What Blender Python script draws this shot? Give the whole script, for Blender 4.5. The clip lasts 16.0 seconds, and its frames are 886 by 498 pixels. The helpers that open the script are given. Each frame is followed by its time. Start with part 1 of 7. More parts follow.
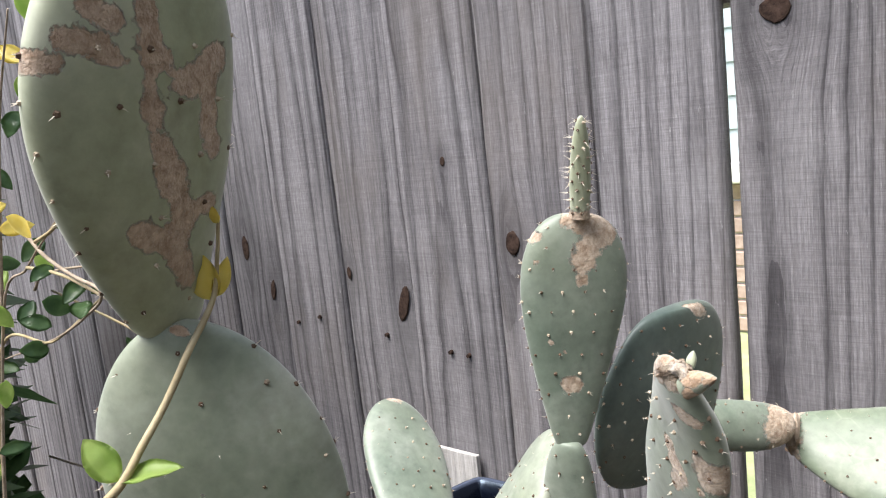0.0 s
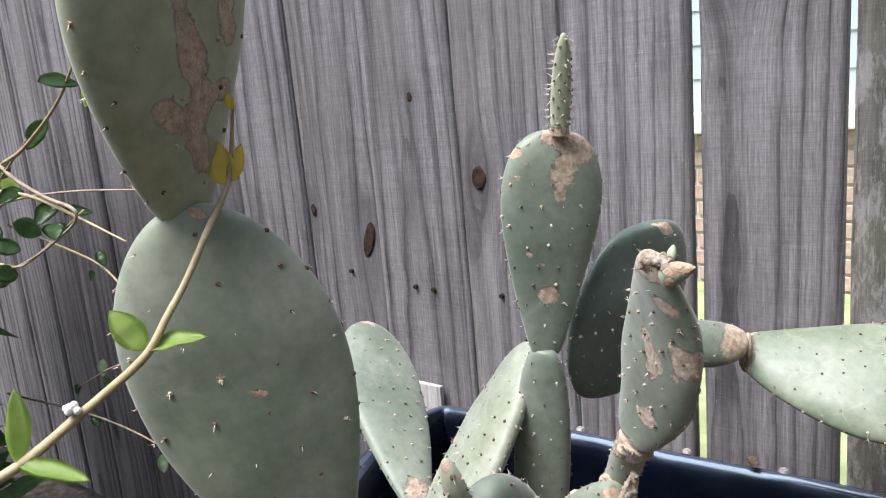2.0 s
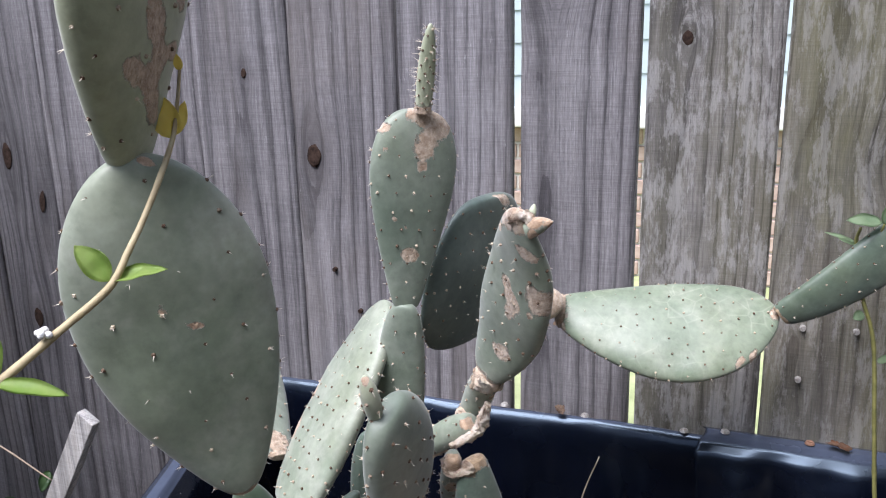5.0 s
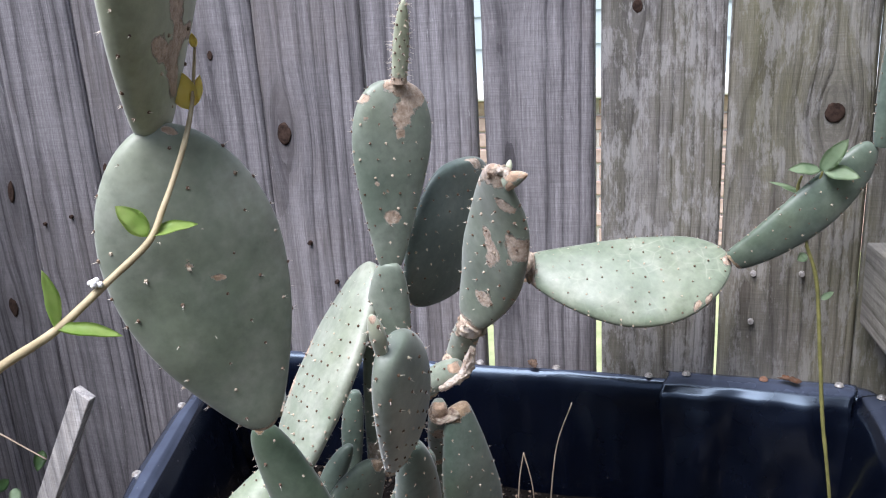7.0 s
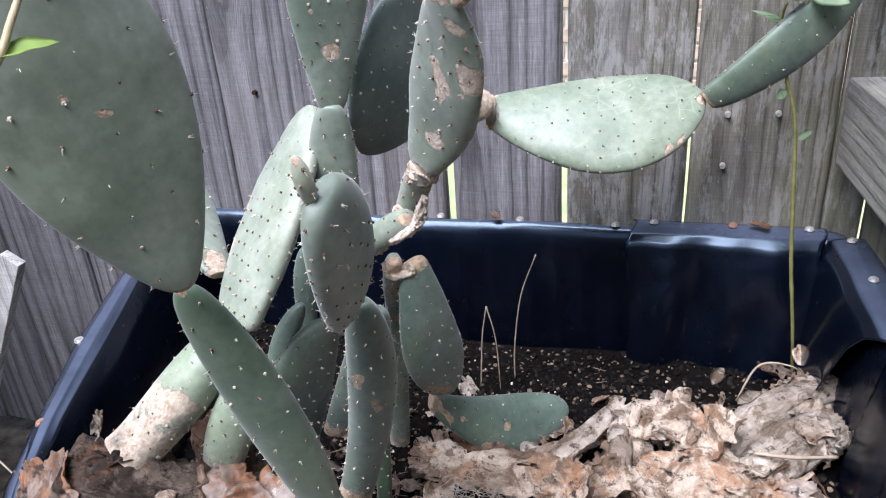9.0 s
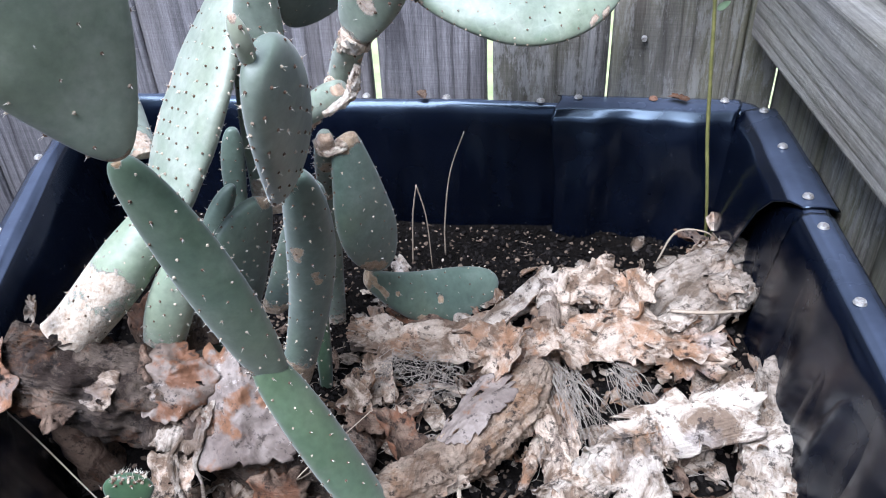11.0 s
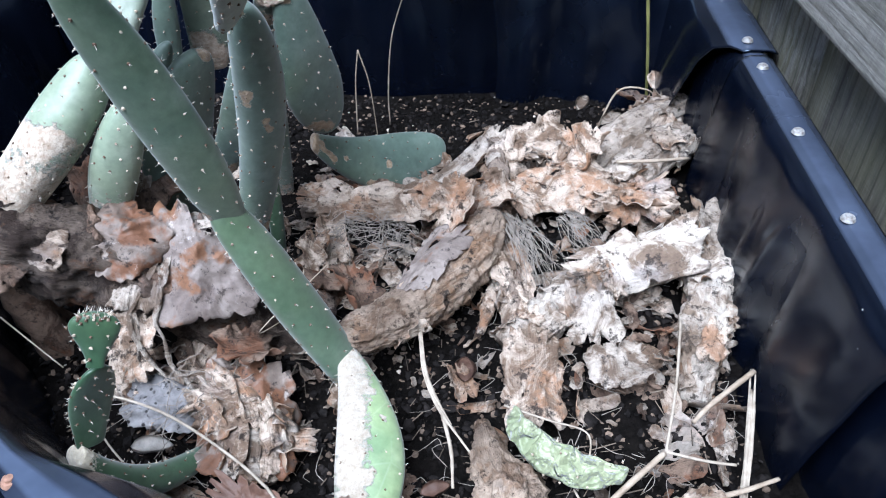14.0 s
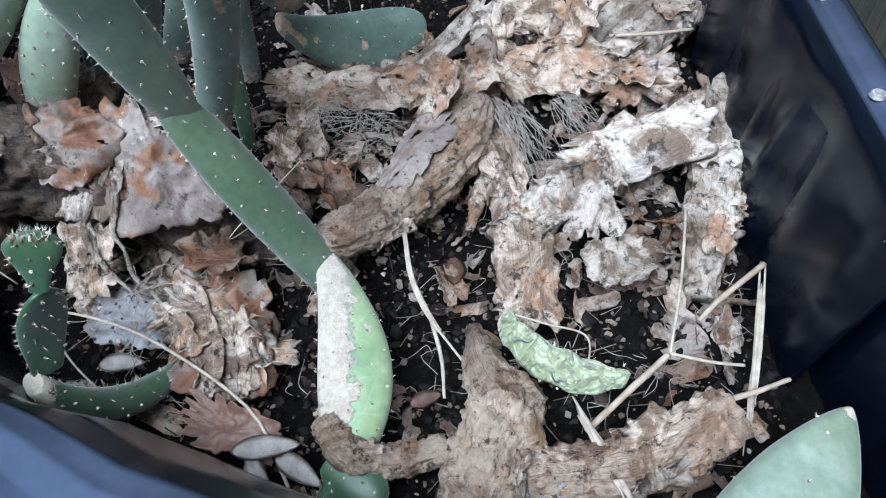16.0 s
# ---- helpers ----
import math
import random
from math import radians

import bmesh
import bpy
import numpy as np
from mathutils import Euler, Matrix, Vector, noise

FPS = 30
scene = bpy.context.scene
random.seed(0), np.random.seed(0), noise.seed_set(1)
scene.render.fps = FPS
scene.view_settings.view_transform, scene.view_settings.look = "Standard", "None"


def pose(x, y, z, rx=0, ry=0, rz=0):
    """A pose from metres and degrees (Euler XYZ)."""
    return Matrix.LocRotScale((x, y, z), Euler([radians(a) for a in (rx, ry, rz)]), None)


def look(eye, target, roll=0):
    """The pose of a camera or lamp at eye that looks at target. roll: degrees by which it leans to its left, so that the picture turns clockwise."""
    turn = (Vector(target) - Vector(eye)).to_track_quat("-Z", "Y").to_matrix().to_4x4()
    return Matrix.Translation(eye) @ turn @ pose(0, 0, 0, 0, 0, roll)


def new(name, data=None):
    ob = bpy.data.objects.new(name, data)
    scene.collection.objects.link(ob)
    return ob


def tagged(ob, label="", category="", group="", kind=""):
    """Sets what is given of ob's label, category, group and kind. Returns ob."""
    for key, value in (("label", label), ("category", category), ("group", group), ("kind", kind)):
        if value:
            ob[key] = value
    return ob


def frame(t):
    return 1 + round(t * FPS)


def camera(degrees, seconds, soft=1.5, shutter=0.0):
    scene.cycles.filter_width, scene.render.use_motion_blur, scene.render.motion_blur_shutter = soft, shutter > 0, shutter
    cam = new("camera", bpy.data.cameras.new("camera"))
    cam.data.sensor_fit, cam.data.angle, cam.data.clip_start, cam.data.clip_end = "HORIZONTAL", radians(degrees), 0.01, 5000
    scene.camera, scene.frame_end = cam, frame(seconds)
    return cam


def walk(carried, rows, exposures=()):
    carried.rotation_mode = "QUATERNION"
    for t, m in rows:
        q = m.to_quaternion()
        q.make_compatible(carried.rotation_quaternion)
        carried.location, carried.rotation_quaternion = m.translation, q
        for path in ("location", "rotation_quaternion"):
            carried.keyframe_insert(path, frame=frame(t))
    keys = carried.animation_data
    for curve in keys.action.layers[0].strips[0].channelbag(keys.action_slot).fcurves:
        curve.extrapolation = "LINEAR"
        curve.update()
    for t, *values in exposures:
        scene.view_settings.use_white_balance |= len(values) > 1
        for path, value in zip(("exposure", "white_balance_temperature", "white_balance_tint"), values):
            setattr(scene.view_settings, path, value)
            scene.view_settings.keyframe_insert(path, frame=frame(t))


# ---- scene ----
cam = camera(59.9, 16.0, soft=1.1)
PATH = [
    (0, (0.192, 0.267, 0.925), (-1.137, 1.733, 0.635), -6.2),
    (0.5, (0.191, 0.259, 0.923), (-1.084, 1.769, 0.616), -5.5),
    (1, (0.188, 0.252, 0.916), (-1.065, 1.769, 0.56), -5.6),
    (1.5, (0.19, 0.246, 0.91), (-1.06, 1.756, 0.514), -5.8),
    (2, (0.188, 0.239, 0.907), (-1.038, 1.761, 0.485), -5.2),
    (2.5, (0.184, 0.228, 0.906), (-1.011, 1.758, 0.427), -4.6),
    (3, (0.184, 0.219, 0.902), (-0.94, 1.79, 0.382), -4.2),
    (3.5, (0.185, 0.21, 0.898), (-0.862, 1.83, 0.37), -3.3),
    (4, (0.18, 0.2, 0.897), (-0.786, 1.871, 0.373), -2.4),
    (4.5, (0.176, 0.187, 0.903), (-0.689, 1.92, 0.405), -1.4),
    (4.7, (0.177, 0.179, 0.906), (-0.642, 1.939, 0.422), -1.1),
    (6.8, (0.18, 0.121, 0.907), (-0.478, 1.94, 0.401), -2.9),
    (7, (0.18, 0.12, 0.904), (-0.491, 1.925, 0.364), -3.4),
    (7.5, (0.175, 0.119, 0.899), (-0.525, 1.891, 0.292), -4.3),
    (8, (0.17, 0.136, 0.887), (-0.51, 1.862, 0.142), -4.6),
    (8.5, (0.173, 0.152, 0.882), (-0.477, 1.852, 0.053), -4.9),
    (9, (0.175, 0.168, 0.877), (-0.398, 1.867, -0.01), -4.1),
    (9.5, (0.174, 0.173, 0.875), (-0.353, 1.819, -0.132), -4.0),
    (10, (0.172, 0.168, 0.871), (-0.288, 1.798, -0.194), -3.5),
    (12.3, (0.165, 0.122, 0.867), (-0.12, 1.699, -0.331), -2.5),
    (12.5, (0.165, 0.116, 0.86), (-0.112, 1.691, -0.341), -2.4),
    (13, (0.159, 0.109, 0.851), (-0.086, 1.664, -0.382), -2.0),
    (13.5, (0.16, 0.113, 0.841), (-0.08, 1.636, -0.433), -2.7),
    (14, (0.157, 0.12, 0.833), (-0.016, 1.606, -0.495), -1.8),
    (14.5, (0.155, 0.133, 0.825), (-0.016, 1.554, -0.571), -2.4),
    (15, (0.154, 0.147, 0.819), (-0.001, 1.523, -0.624), -2.5),
    (15.5, (0.153, 0.156, 0.813), (0.021, 1.473, -0.686), -2.4),
    (16, (0.155, 0.163, 0.806), (0.023, 1.427, -0.738), -3.1),
]
walk(cam, [(t, look(eye, target, roll)) for t, eye, target, roll in PATH], exposures=[(0, 1.02, 6550, 13), (2.3, 0.80, 6330, 15), (4.5, 0.76, 6100, 18), (8, 0.90, 5950, 18), (10, 1.06, 5630, 16), (13, 1.10, 5230, 13), (14.5, 1.02, 5220, 10), (16, 0.82, 5150, 7)])

# ---------------------------------------------------------------- light
world = bpy.data.worlds.new("sky")
scene.world = world
world.use_nodes = True
wn = world.node_tree.nodes
sky = wn.new("ShaderNodeTexSky")
sky.sky_type = 'NISHITA'
sky.sun_disc = False
sky.sun_elevation, sky.sun_rotation = radians(63), radians(203)
sky.dust_density, sky.air_density, sky.ozone_density = 4.0, 1.2, 1.0
haze = wn.new("ShaderNodeMixRGB")          # cloud cover: the sky's own light, evened out to white
haze.inputs[0].default_value = 0.9
haze.inputs[2].default_value = (6.5, 7.4, 9.3, 1)
world.node_tree.links.new(sky.outputs[0], haze.inputs[1])
world.node_tree.links.new(haze.outputs[0], wn["Background"].inputs[0])
wn["Background"].inputs[1].default_value = 0.085

sun = new("sun", bpy.data.lights.new("sun", "SUN"))
sun.data.energy, sun.data.angle, sun.data.color = 4.8, radians(42), (1.0, 0.98, 0.95)
sun.matrix_world = look((-0.54, -0.66, 3.07), (0, 0.6, 0.4))

# ---------------------------------------------------------------- helpers
rnd = random.Random(7)


def V(*a):
    return Vector(a)


def make(name, bm, mat, smooth=True):
    me = bpy.data.meshes.new(name)
    if smooth:
        for f in bm.faces:
            f.smooth = True
    bm.to_mesh(me)
    bm.free()
    me.materials.append(mat)
    return me


def part(name, bm, mat, parent, label="", smooth=True, kind=""):
    """Links a bmesh, given in world metres, as one mesh under parent."""
    ob = new(name, make(name, bm, mat, smooth))
    ob.parent = parent
    top = parent if parent.parent is None else parent.parent
    inv = top.matrix_world.inverted()
    ob.matrix_parent_inverse = inv if top is parent else parent.matrix_basis.inverted()
    if label or kind:
        tagged(ob, label=label, kind=kind)
    return ob


def thing(name, at, label, category, group="", kind=""):
    ob = new(name)
    ob.empty_display_size = 0.02
    ob.matrix_world = Matrix.Translation(at)
    return tagged(ob, label, category, group, kind)


def single(name, bm, mat, label, category, group="", kind="", smooth=True):
    return tagged(new(name, make(name, bm, mat, smooth)), label, category, group, kind)


def n3(p, f, seed=0.0):
    return noise.noise(Vector(p) * f + Vector((seed * 3.7, seed * 1.9, seed * 7.3)))


def box(bm, lo, hi, bevel=0.0, seg=2):
    m = Matrix.Translation([(a + b) / 2 for a, b in zip(lo, hi)]) @ Matrix.Diagonal([b - a for a, b in zip(lo, hi)] + [1])
    made = bmesh.ops.create_cube(bm, size=1, matrix=m)["verts"]
    if bevel:
        bmesh.ops.bevel(bm, geom=list({e for v in made for e in v.link_edges}), offset=bevel, segments=seg, affect='EDGES', profile=0.6)
    return bm


def smoothline(pts, n):
    """n points evenly along a Catmull-Rom curve through pts."""
    pts = [Vector(p) for p in pts]
    ext = [2 * pts[0] - pts[1]] + pts + [2 * pts[-1] - pts[-2]]
    out = []
    for i in range(n):
        u = i / (n - 1) * (len(pts) - 1)
        k = min(int(u), len(pts) - 2)
        f = u - k
        a, b, c, d = ext[k:k + 4]
        out.append(0.5 * ((2 * b) + (c - a) * f + (2 * a - 5 * b + 4 * c - d) * f * f + (3 * b - a - 3 * c + d) * f ** 3))
    return out


def tube(bm, pts, radii, sides=10, n=24, rough=0.0, freq=40.0, flat=1.0, seed=0.0, caps=True):
    """A swept, closed, uneven tube: radii are spread along the curve; rough is the relief as a share of the radius."""
    line = smoothline(pts, n)
    rings = []
    grain = bm.verts.layers.float_vector.get("grain") or bm.verts.layers.float_vector.new("grain")
    run = 0.0
    up = V(0.31, 0.2, 0.93)
    for i, p in enumerate(line):
        t = (line[min(i + 1, n - 1)] - line[max(i - 1, 0)]).normalized()
        a = t.cross(up).normalized()
        b = a.cross(t)
        run += (p - line[max(i - 1, 0)]).length
        u = i / (n - 1) * (len(radii) - 1)
        k = min(int(u), len(radii) - 2)
        r = radii[k] * (1 - u + k) + radii[k + 1] * (u - k)
        ring = []
        for j in range(sides):
            w = 2 * math.pi * j / sides
            d = a * math.cos(w) + b * math.sin(w) * flat
            q = p + d * r
            if rough:
                ridge = 0.5 - abs(noise.noise(Vector((math.cos(w) * 4.5, math.sin(w) * 4.5, i / n * 5 + seed)))) * 2.2
                q += d * r * rough * (0.7 * n3(q, freq, seed) + 0.6 * n3(q, freq * 3.1, seed + 5) + 0.55 * ridge)
            v = bm.verts.new(q)
            v[grain] = (math.cos(w) + seed, math.sin(w), run * 9)
            ring.append(v)
        rings.append(ring)
    for r0, r1 in zip(rings, rings[1:]):
        for j in range(sides):
            bm.faces.new((r0[j], r0[(j + 1) % sides], r1[(j + 1) % sides], r1[j]))
    if caps:
        bm.faces.new(rings[0][::-1])
        bm.faces.new(rings[-1])
    return bm


# ---------------------------------------------------------------- materials
class Mat:
    """A small wrapper to write node materials in few lines."""

    def __init__(self, name, rough=0.6, metal=0.0, spec=0.5):
        self.m = bpy.data.materials.new(name)
        self.m.use_nodes = True
        self.t = self.m.node_tree
        self.b = self.t.nodes["Principled BSDF"]
        self.b.inputs["Roughness"].default_value = rough
        self.b.inputs["Metallic"].default_value = metal
        self.b.inputs["Specular IOR Level"].default_value = spec
        self.co = self.t.nodes.new("ShaderNodeTexCoord").outputs["Object"]

    def put(self, sock, v):
        if isinstance(v, bpy.types.NodeSocket):
            self.t.links.new(v, sock)
        else:
            sock.default_value = v

    def set(self, key, v):
        self.put(self.b.inputs[key], v)
        return self

    def map(self, scale=(1, 1, 1), src=None, shift=None):
        n = self.t.nodes.new("ShaderNodeMapping")
        self.put(n.inputs[0], src or self.co)
        n.inputs["Scale"].default_value = scale
        if shift is not None:
            self.put(n.inputs["Location"], shift)
        return n.outputs[0]

    def noise(self, scale, detail=4, rough=0.55, src=None, dist=0.0):
        n = self.t.nodes.new("ShaderNodeTexNoise")
        self.put(n.inputs["Vector"], src or self.co)
        n.inputs["Scale"].default_value, n.inputs["Detail"].default_value = scale, detail
        n.inputs["Roughness"].default_value, n.inputs["Distortion"].default_value = rough, dist
        return n.outputs[0]

    def voronoi(self, scale, src=None, feature='F1', out="Distance"):
        n = self.t.nodes.new("ShaderNodeTexVoronoi")
        n.feature = feature
        self.put(n.inputs["Vector"], src or self.co)
        n.inputs["Scale"].default_value = scale
        return n.outputs[out]

    def ramp(self, fac, stops):
        n = self.t.nodes.new("ShaderNodeValToRGB")
        self.put(n.inputs[0], fac)
        e = n.color_ramp.elements
        while len(e) < len(stops):
            e.new(0.5)
        for el, (pos, col) in zip(e, stops):
            el.position = pos
            el.color = (col, col, col, 1) if isinstance(col, (int, float)) else (*col, 1)
        return n.outputs[0]

    def mix(self, fac, a, b, mode='MIX'):
        n = self.t.nodes.new("ShaderNodeMixRGB")
        n.blend_type = mode
        self.put(n.inputs[0], fac)
        for s, v in ((n.inputs[1], a), (n.inputs[2], b)):
            self.put(s, (*v, 1) if isinstance(v, tuple) and len(v) == 3 else v)
        return n.outputs[0]

    def math(self, op, a, b=0.0, clamp=False):
        n = self.t.nodes.new("ShaderNodeMath")
        n.operation, n.use_clamp = op, clamp
        self.put(n.inputs[0], a)
        self.put(n.inputs[1], b)
        return n.outputs[0]

    def random(self):
        return self.t.nodes.new("ShaderNodeObjectInfo").outputs["Random"]

    def island(self):
        return self.t.nodes.new("ShaderNodeNewGeometry").outputs["Random Per Island"]

    def attr(self, name):
        n = self.t.nodes.new("ShaderNodeAttribute")
        n.attribute_name = name
        return n.outputs["Fac"]

    def vector(self, name):
        n = self.t.nodes.new("ShaderNodeAttribute")
        n.attribute_name = name
        return n.outputs["Vector"]

    def bump(self, height, strength=0.3, dist=0.002, chain=None):
        n = self.t.nodes.new("ShaderNodeBump")
        n.inputs["Strength"].default_value, n.inputs["Distance"].default_value = strength, dist
        self.put(n.inputs["Height"], height)
        if chain is not None:
            self.put(n.inputs["Normal"], chain)
        return n.outputs[0]


def cactus_material(name, dark, light, bloom=(0.27, 0.33, 0.28), cork_dark=(0.26, 0.165, 0.10), cork_pale=(0.64, 0.53, 0.41), crack=0.0, wrinkle=0.0):
    dark, light, bloom = [(r * 1.06, g * 0.99, b) for r, g, b in (dark, light, bloom)]
    m = Mat(name, 0.42, spec=0.45)
    m.set("Sheen Weight", 0.30).set("Sheen Roughness", 0.45)
    big = m.noise(14, 4, 0.6)
    fine = m.noise(160, 4, 0.6)
    c = m.mix(m.ramp(big, [(0.35, 0.0), (0.68, 1.0)]), dark, light)
    c = m.mix(m.math('MULTIPLY', m.ramp(m.noise(30, 5, 0.65), [(0.48, 0.0), (0.75, 1.0)]), 0.45), c, bloom)
    c = m.mix(m.math('MULTIPLY', m.ramp(m.noise(9, 3), [(0.5, 0.0), (0.8, 1.0)]), 0.3), c, (0.16, 0.17, 0.05))
    c = m.mix(m.ramp(m.noise(70, 6, 0.7), [(0.56, 0.0), (0.72, 0.35)]), c, tuple(v * 0.6 for v in dark))
    c = m.mix(0.22, c, m.ramp(fine, [(0.3, 0.05), (0.7, 0.6)]), 'OVERLAY')
    scar = m.math('ADD', m.attr("scar"), m.math('MULTIPLY', m.math('SUBTRACT', m.noise(150, 7, 0.8), 0.5), 1.5))
    edge = m.ramp(scar, [(0.44, 0.0), (0.53, 1.0)])
    rim = m.ramp(scar, [(0.40, 0.0), (0.48, 1.0), (0.60, 0.0)])
    cork = m.mix(m.ramp(m.noise(220, 5, 0.7), [(0.3, 0.0), (0.7, 1.0)]), cork_dark, cork_pale)
    c = m.mix(edge, c, cork)
    c = m.mix(m.math('MULTIPLY', rim, 0.3), c, (0.50, 0.45, 0.33))
    cells = m.ramp(m.voronoi(52, m.map((1, 1, 1)), 'DISTANCE_TO_EDGE'), [(0.0, 1.0), (0.05, 0.0)])
    if crack:
        c = m.mix(m.math('MULTIPLY', cells, m.math('MULTIPLY', m.ramp(m.noise(20, 3), [(0.45, 0.0), (0.6, 1.0)]), crack)), c, (0.55, 0.56, 0.46))
    m.set("Base Color", c)
    m.set("Roughness", m.mix(edge, m.ramp(big, [(0.3, 0.36), (0.7, 0.52)]), (0.9, 0.9, 0.9)))
    b = m.bump(m.math('ADD', m.math('MULTIPLY', fine, 0.25), m.noise(45, 3)), 0.35, 0.0012)
    if wrinkle:
        b = m.bump(m.math('ADD', m.ramp(m.voronoi(75, m.map((1, 1, 1), m.mix(0.02, m.co, m.noise(60, 3))), 'DISTANCE_TO_EDGE'), [(0.0, 1.0), (0.22, 0.0)]), m.math('MULTIPLY', m.noise(60, 4, 0.6), 1.5)), 1.0, wrinkle, b)
    m.set("Normal", m.bump(m.math('MULTIPLY', edge, m.noise(260, 5, 0.7)), 0.9, 0.0025, b))
    return m.m


CACTUS = cactus_material("cactus_skin", (0.130, 0.178, 0.132), (0.215, 0.268, 0.205), (0.34, 0.39, 0.33))
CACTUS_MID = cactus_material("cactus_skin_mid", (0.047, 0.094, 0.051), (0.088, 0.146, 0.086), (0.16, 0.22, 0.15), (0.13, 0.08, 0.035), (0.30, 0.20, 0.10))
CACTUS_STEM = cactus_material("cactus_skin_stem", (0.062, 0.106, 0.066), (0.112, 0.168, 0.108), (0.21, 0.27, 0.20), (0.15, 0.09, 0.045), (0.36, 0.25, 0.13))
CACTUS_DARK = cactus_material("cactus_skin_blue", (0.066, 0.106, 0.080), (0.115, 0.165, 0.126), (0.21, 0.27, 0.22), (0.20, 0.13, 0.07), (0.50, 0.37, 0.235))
# darker copy for one pad, its shade put into the skin colour
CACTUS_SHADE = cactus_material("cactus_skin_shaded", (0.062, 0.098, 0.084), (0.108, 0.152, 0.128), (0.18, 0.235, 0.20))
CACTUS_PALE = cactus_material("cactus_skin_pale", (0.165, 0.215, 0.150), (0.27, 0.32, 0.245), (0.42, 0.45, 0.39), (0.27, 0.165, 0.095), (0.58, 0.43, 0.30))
CACTUS_OLIVE = cactus_material("cactus_skin_olive", (0.285, 0.34, 0.215), (0.42, 0.48, 0.34), (0.52, 0.57, 0.47), (0.28, 0.18, 0.11), (0.64, 0.50, 0.38))
CACTUS_SHEATH = cactus_material("cactus_skin_sheathed", (0.13, 0.19, 0.12), (0.22, 0.28, 0.19), (0.37, 0.41, 0.33), (0.26, 0.18, 0.115), (0.60, 0.52, 0.41))
CACTUS_PEEL = cactus_material("cactus_skin_peeled", (0.12, 0.20, 0.095), (0.25, 0.34, 0.16), (0.36, 0.43, 0.24), (0.28, 0.23, 0.165), (0.45, 0.40, 0.325), 0.12)
CACTUS_CRACK = cactus_material("cactus_skin_cracked", (0.118, 0.168, 0.112), (0.200, 0.255, 0.180), (0.33, 0.37, 0.30), crack=0.15)
CACTUS_SHRIVEL = cactus_material("cactus_skin_shrivelled", (0.19, 0.235, 0.125), (0.36, 0.40, 0.24), (0.52, 0.54, 0.38), crack=0.15, wrinkle=0.0032)
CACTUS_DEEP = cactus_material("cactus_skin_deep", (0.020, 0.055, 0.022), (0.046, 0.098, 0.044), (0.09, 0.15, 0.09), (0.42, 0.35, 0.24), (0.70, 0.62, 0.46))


def plain(name, a, b, rough=0.7, scale=60, bump=0.3, spec=0.4, per_island=False, dist=0.0015):
    m = Mat(name, rough, spec=spec)
    f = m.noise(scale, 5, 0.65)
    c = m.mix(m.ramp(f, [(0.3, 0.0), (0.7, 1.0)]), a, b)
    if per_island:
        c = m.mix(0.75, c, m.ramp(m.island(), [(0.0, 0.15), (1.0, 0.95)]), 'OVERLAY')
    m.set("Base Color", c)
    m.set("Normal", m.bump(m.noise(scale * 4, 4, 0.7), bump, dist))
    return m.m


SPINE = Mat("spine_wool", 0.75, spec=0.3)
SPINE.set("Base Color", SPINE.mix(SPINE.attr("spine"), SPINE.mix(SPINE.ramp(SPINE.island(), [(0.5, 0.0), (0.9, 1.0)]), (0.105, 0.066, 0.042), (0.50, 0.42, 0.31)), (0.66, 0.60, 0.50)))
SPINE = SPINE.m


def bark_material(name, pale, mid, rust, dark, rusty=0.58, relief=0.0024, along=1.6):
    """Papery dead bark: pale skin that peels off a brown, fibrous layer; the inner side of a torn sheet is rusty."""
    m = Mat(name, 0.88, spec=0.2)
    g = m.vector("grain")
    isl = m.island()
    layers = m.noise(30, 8, 0.70, dist=0.9)
    fine = m.noise(210, 6, 0.72)
    fibre = m.noise(1.0, 6, 0.72, m.map((13, 13, along), g))
    c = m.mix(m.ramp(layers, [(0.44, 0.0), (0.53, 0.8), (0.64, 1.0)]), tuple(v * 0.85 for v in mid), pale)
    c = m.mix(m.ramp(m.noise(21, 6, 0.72), [(rusty - 0.05, 0.0), (rusty + 0.04, 0.8)]), c, rust)
    c = m.mix(m.ramp(m.noise(16, 5, 0.6), [(0.58, 0.0), (0.70, 0.4)]), c, tuple(0.9 * v + 0.02 for v in (pale[1] + 0.03, pale[1], pale[1] - 0.02)))
    c = m.mix(m.math('MULTIPLY', m.attr("inner"), 0.75), c, m.mix(m.ramp(layers, [(0.4, 0.0), (0.6, 1.0)]), rust, mid))
    c = m.mix(m.ramp(fibre, [(0.28, 0.42), (0.44, 0.0)]), c, tuple(v * 0.4 for v in mid))
    c = m.mix(m.ramp(m.noise(85, 6, 0.75), [(0.55, 0.0), (0.63, 0.9)]), c, dark)
    c = m.mix(m.ramp(m.noise(11, 5, 0.65), [(0.36, 0.55), (0.52, 0.0)]), c, tuple(v * 0.5 for v in mid))
    c = m.mix(m.ramp(m.voronoi(120), [(0.06, 0.8), (0.11, 0.0)]), c, dark)
    c = m.mix(0.42, c, m.ramp(fine, [(0.25, 0.12), (0.75, 0.85)]), 'OVERLAY')
    c = m.mix(0.45, c, m.ramp(isl, [(0.0, 0.22), (1.0, 0.74)]), 'OVERLAY')
    m.set("Base Color", c)
    h = m.math('ADD', m.math('MULTIPLY', layers, 1.2), m.math('ADD', m.math('MULTIPLY', fine, 0.8), m.math('MULTIPLY', fibre, 1.4)))
    m.set("Normal", m.bump(h, 0.9, relief))
    return m.m


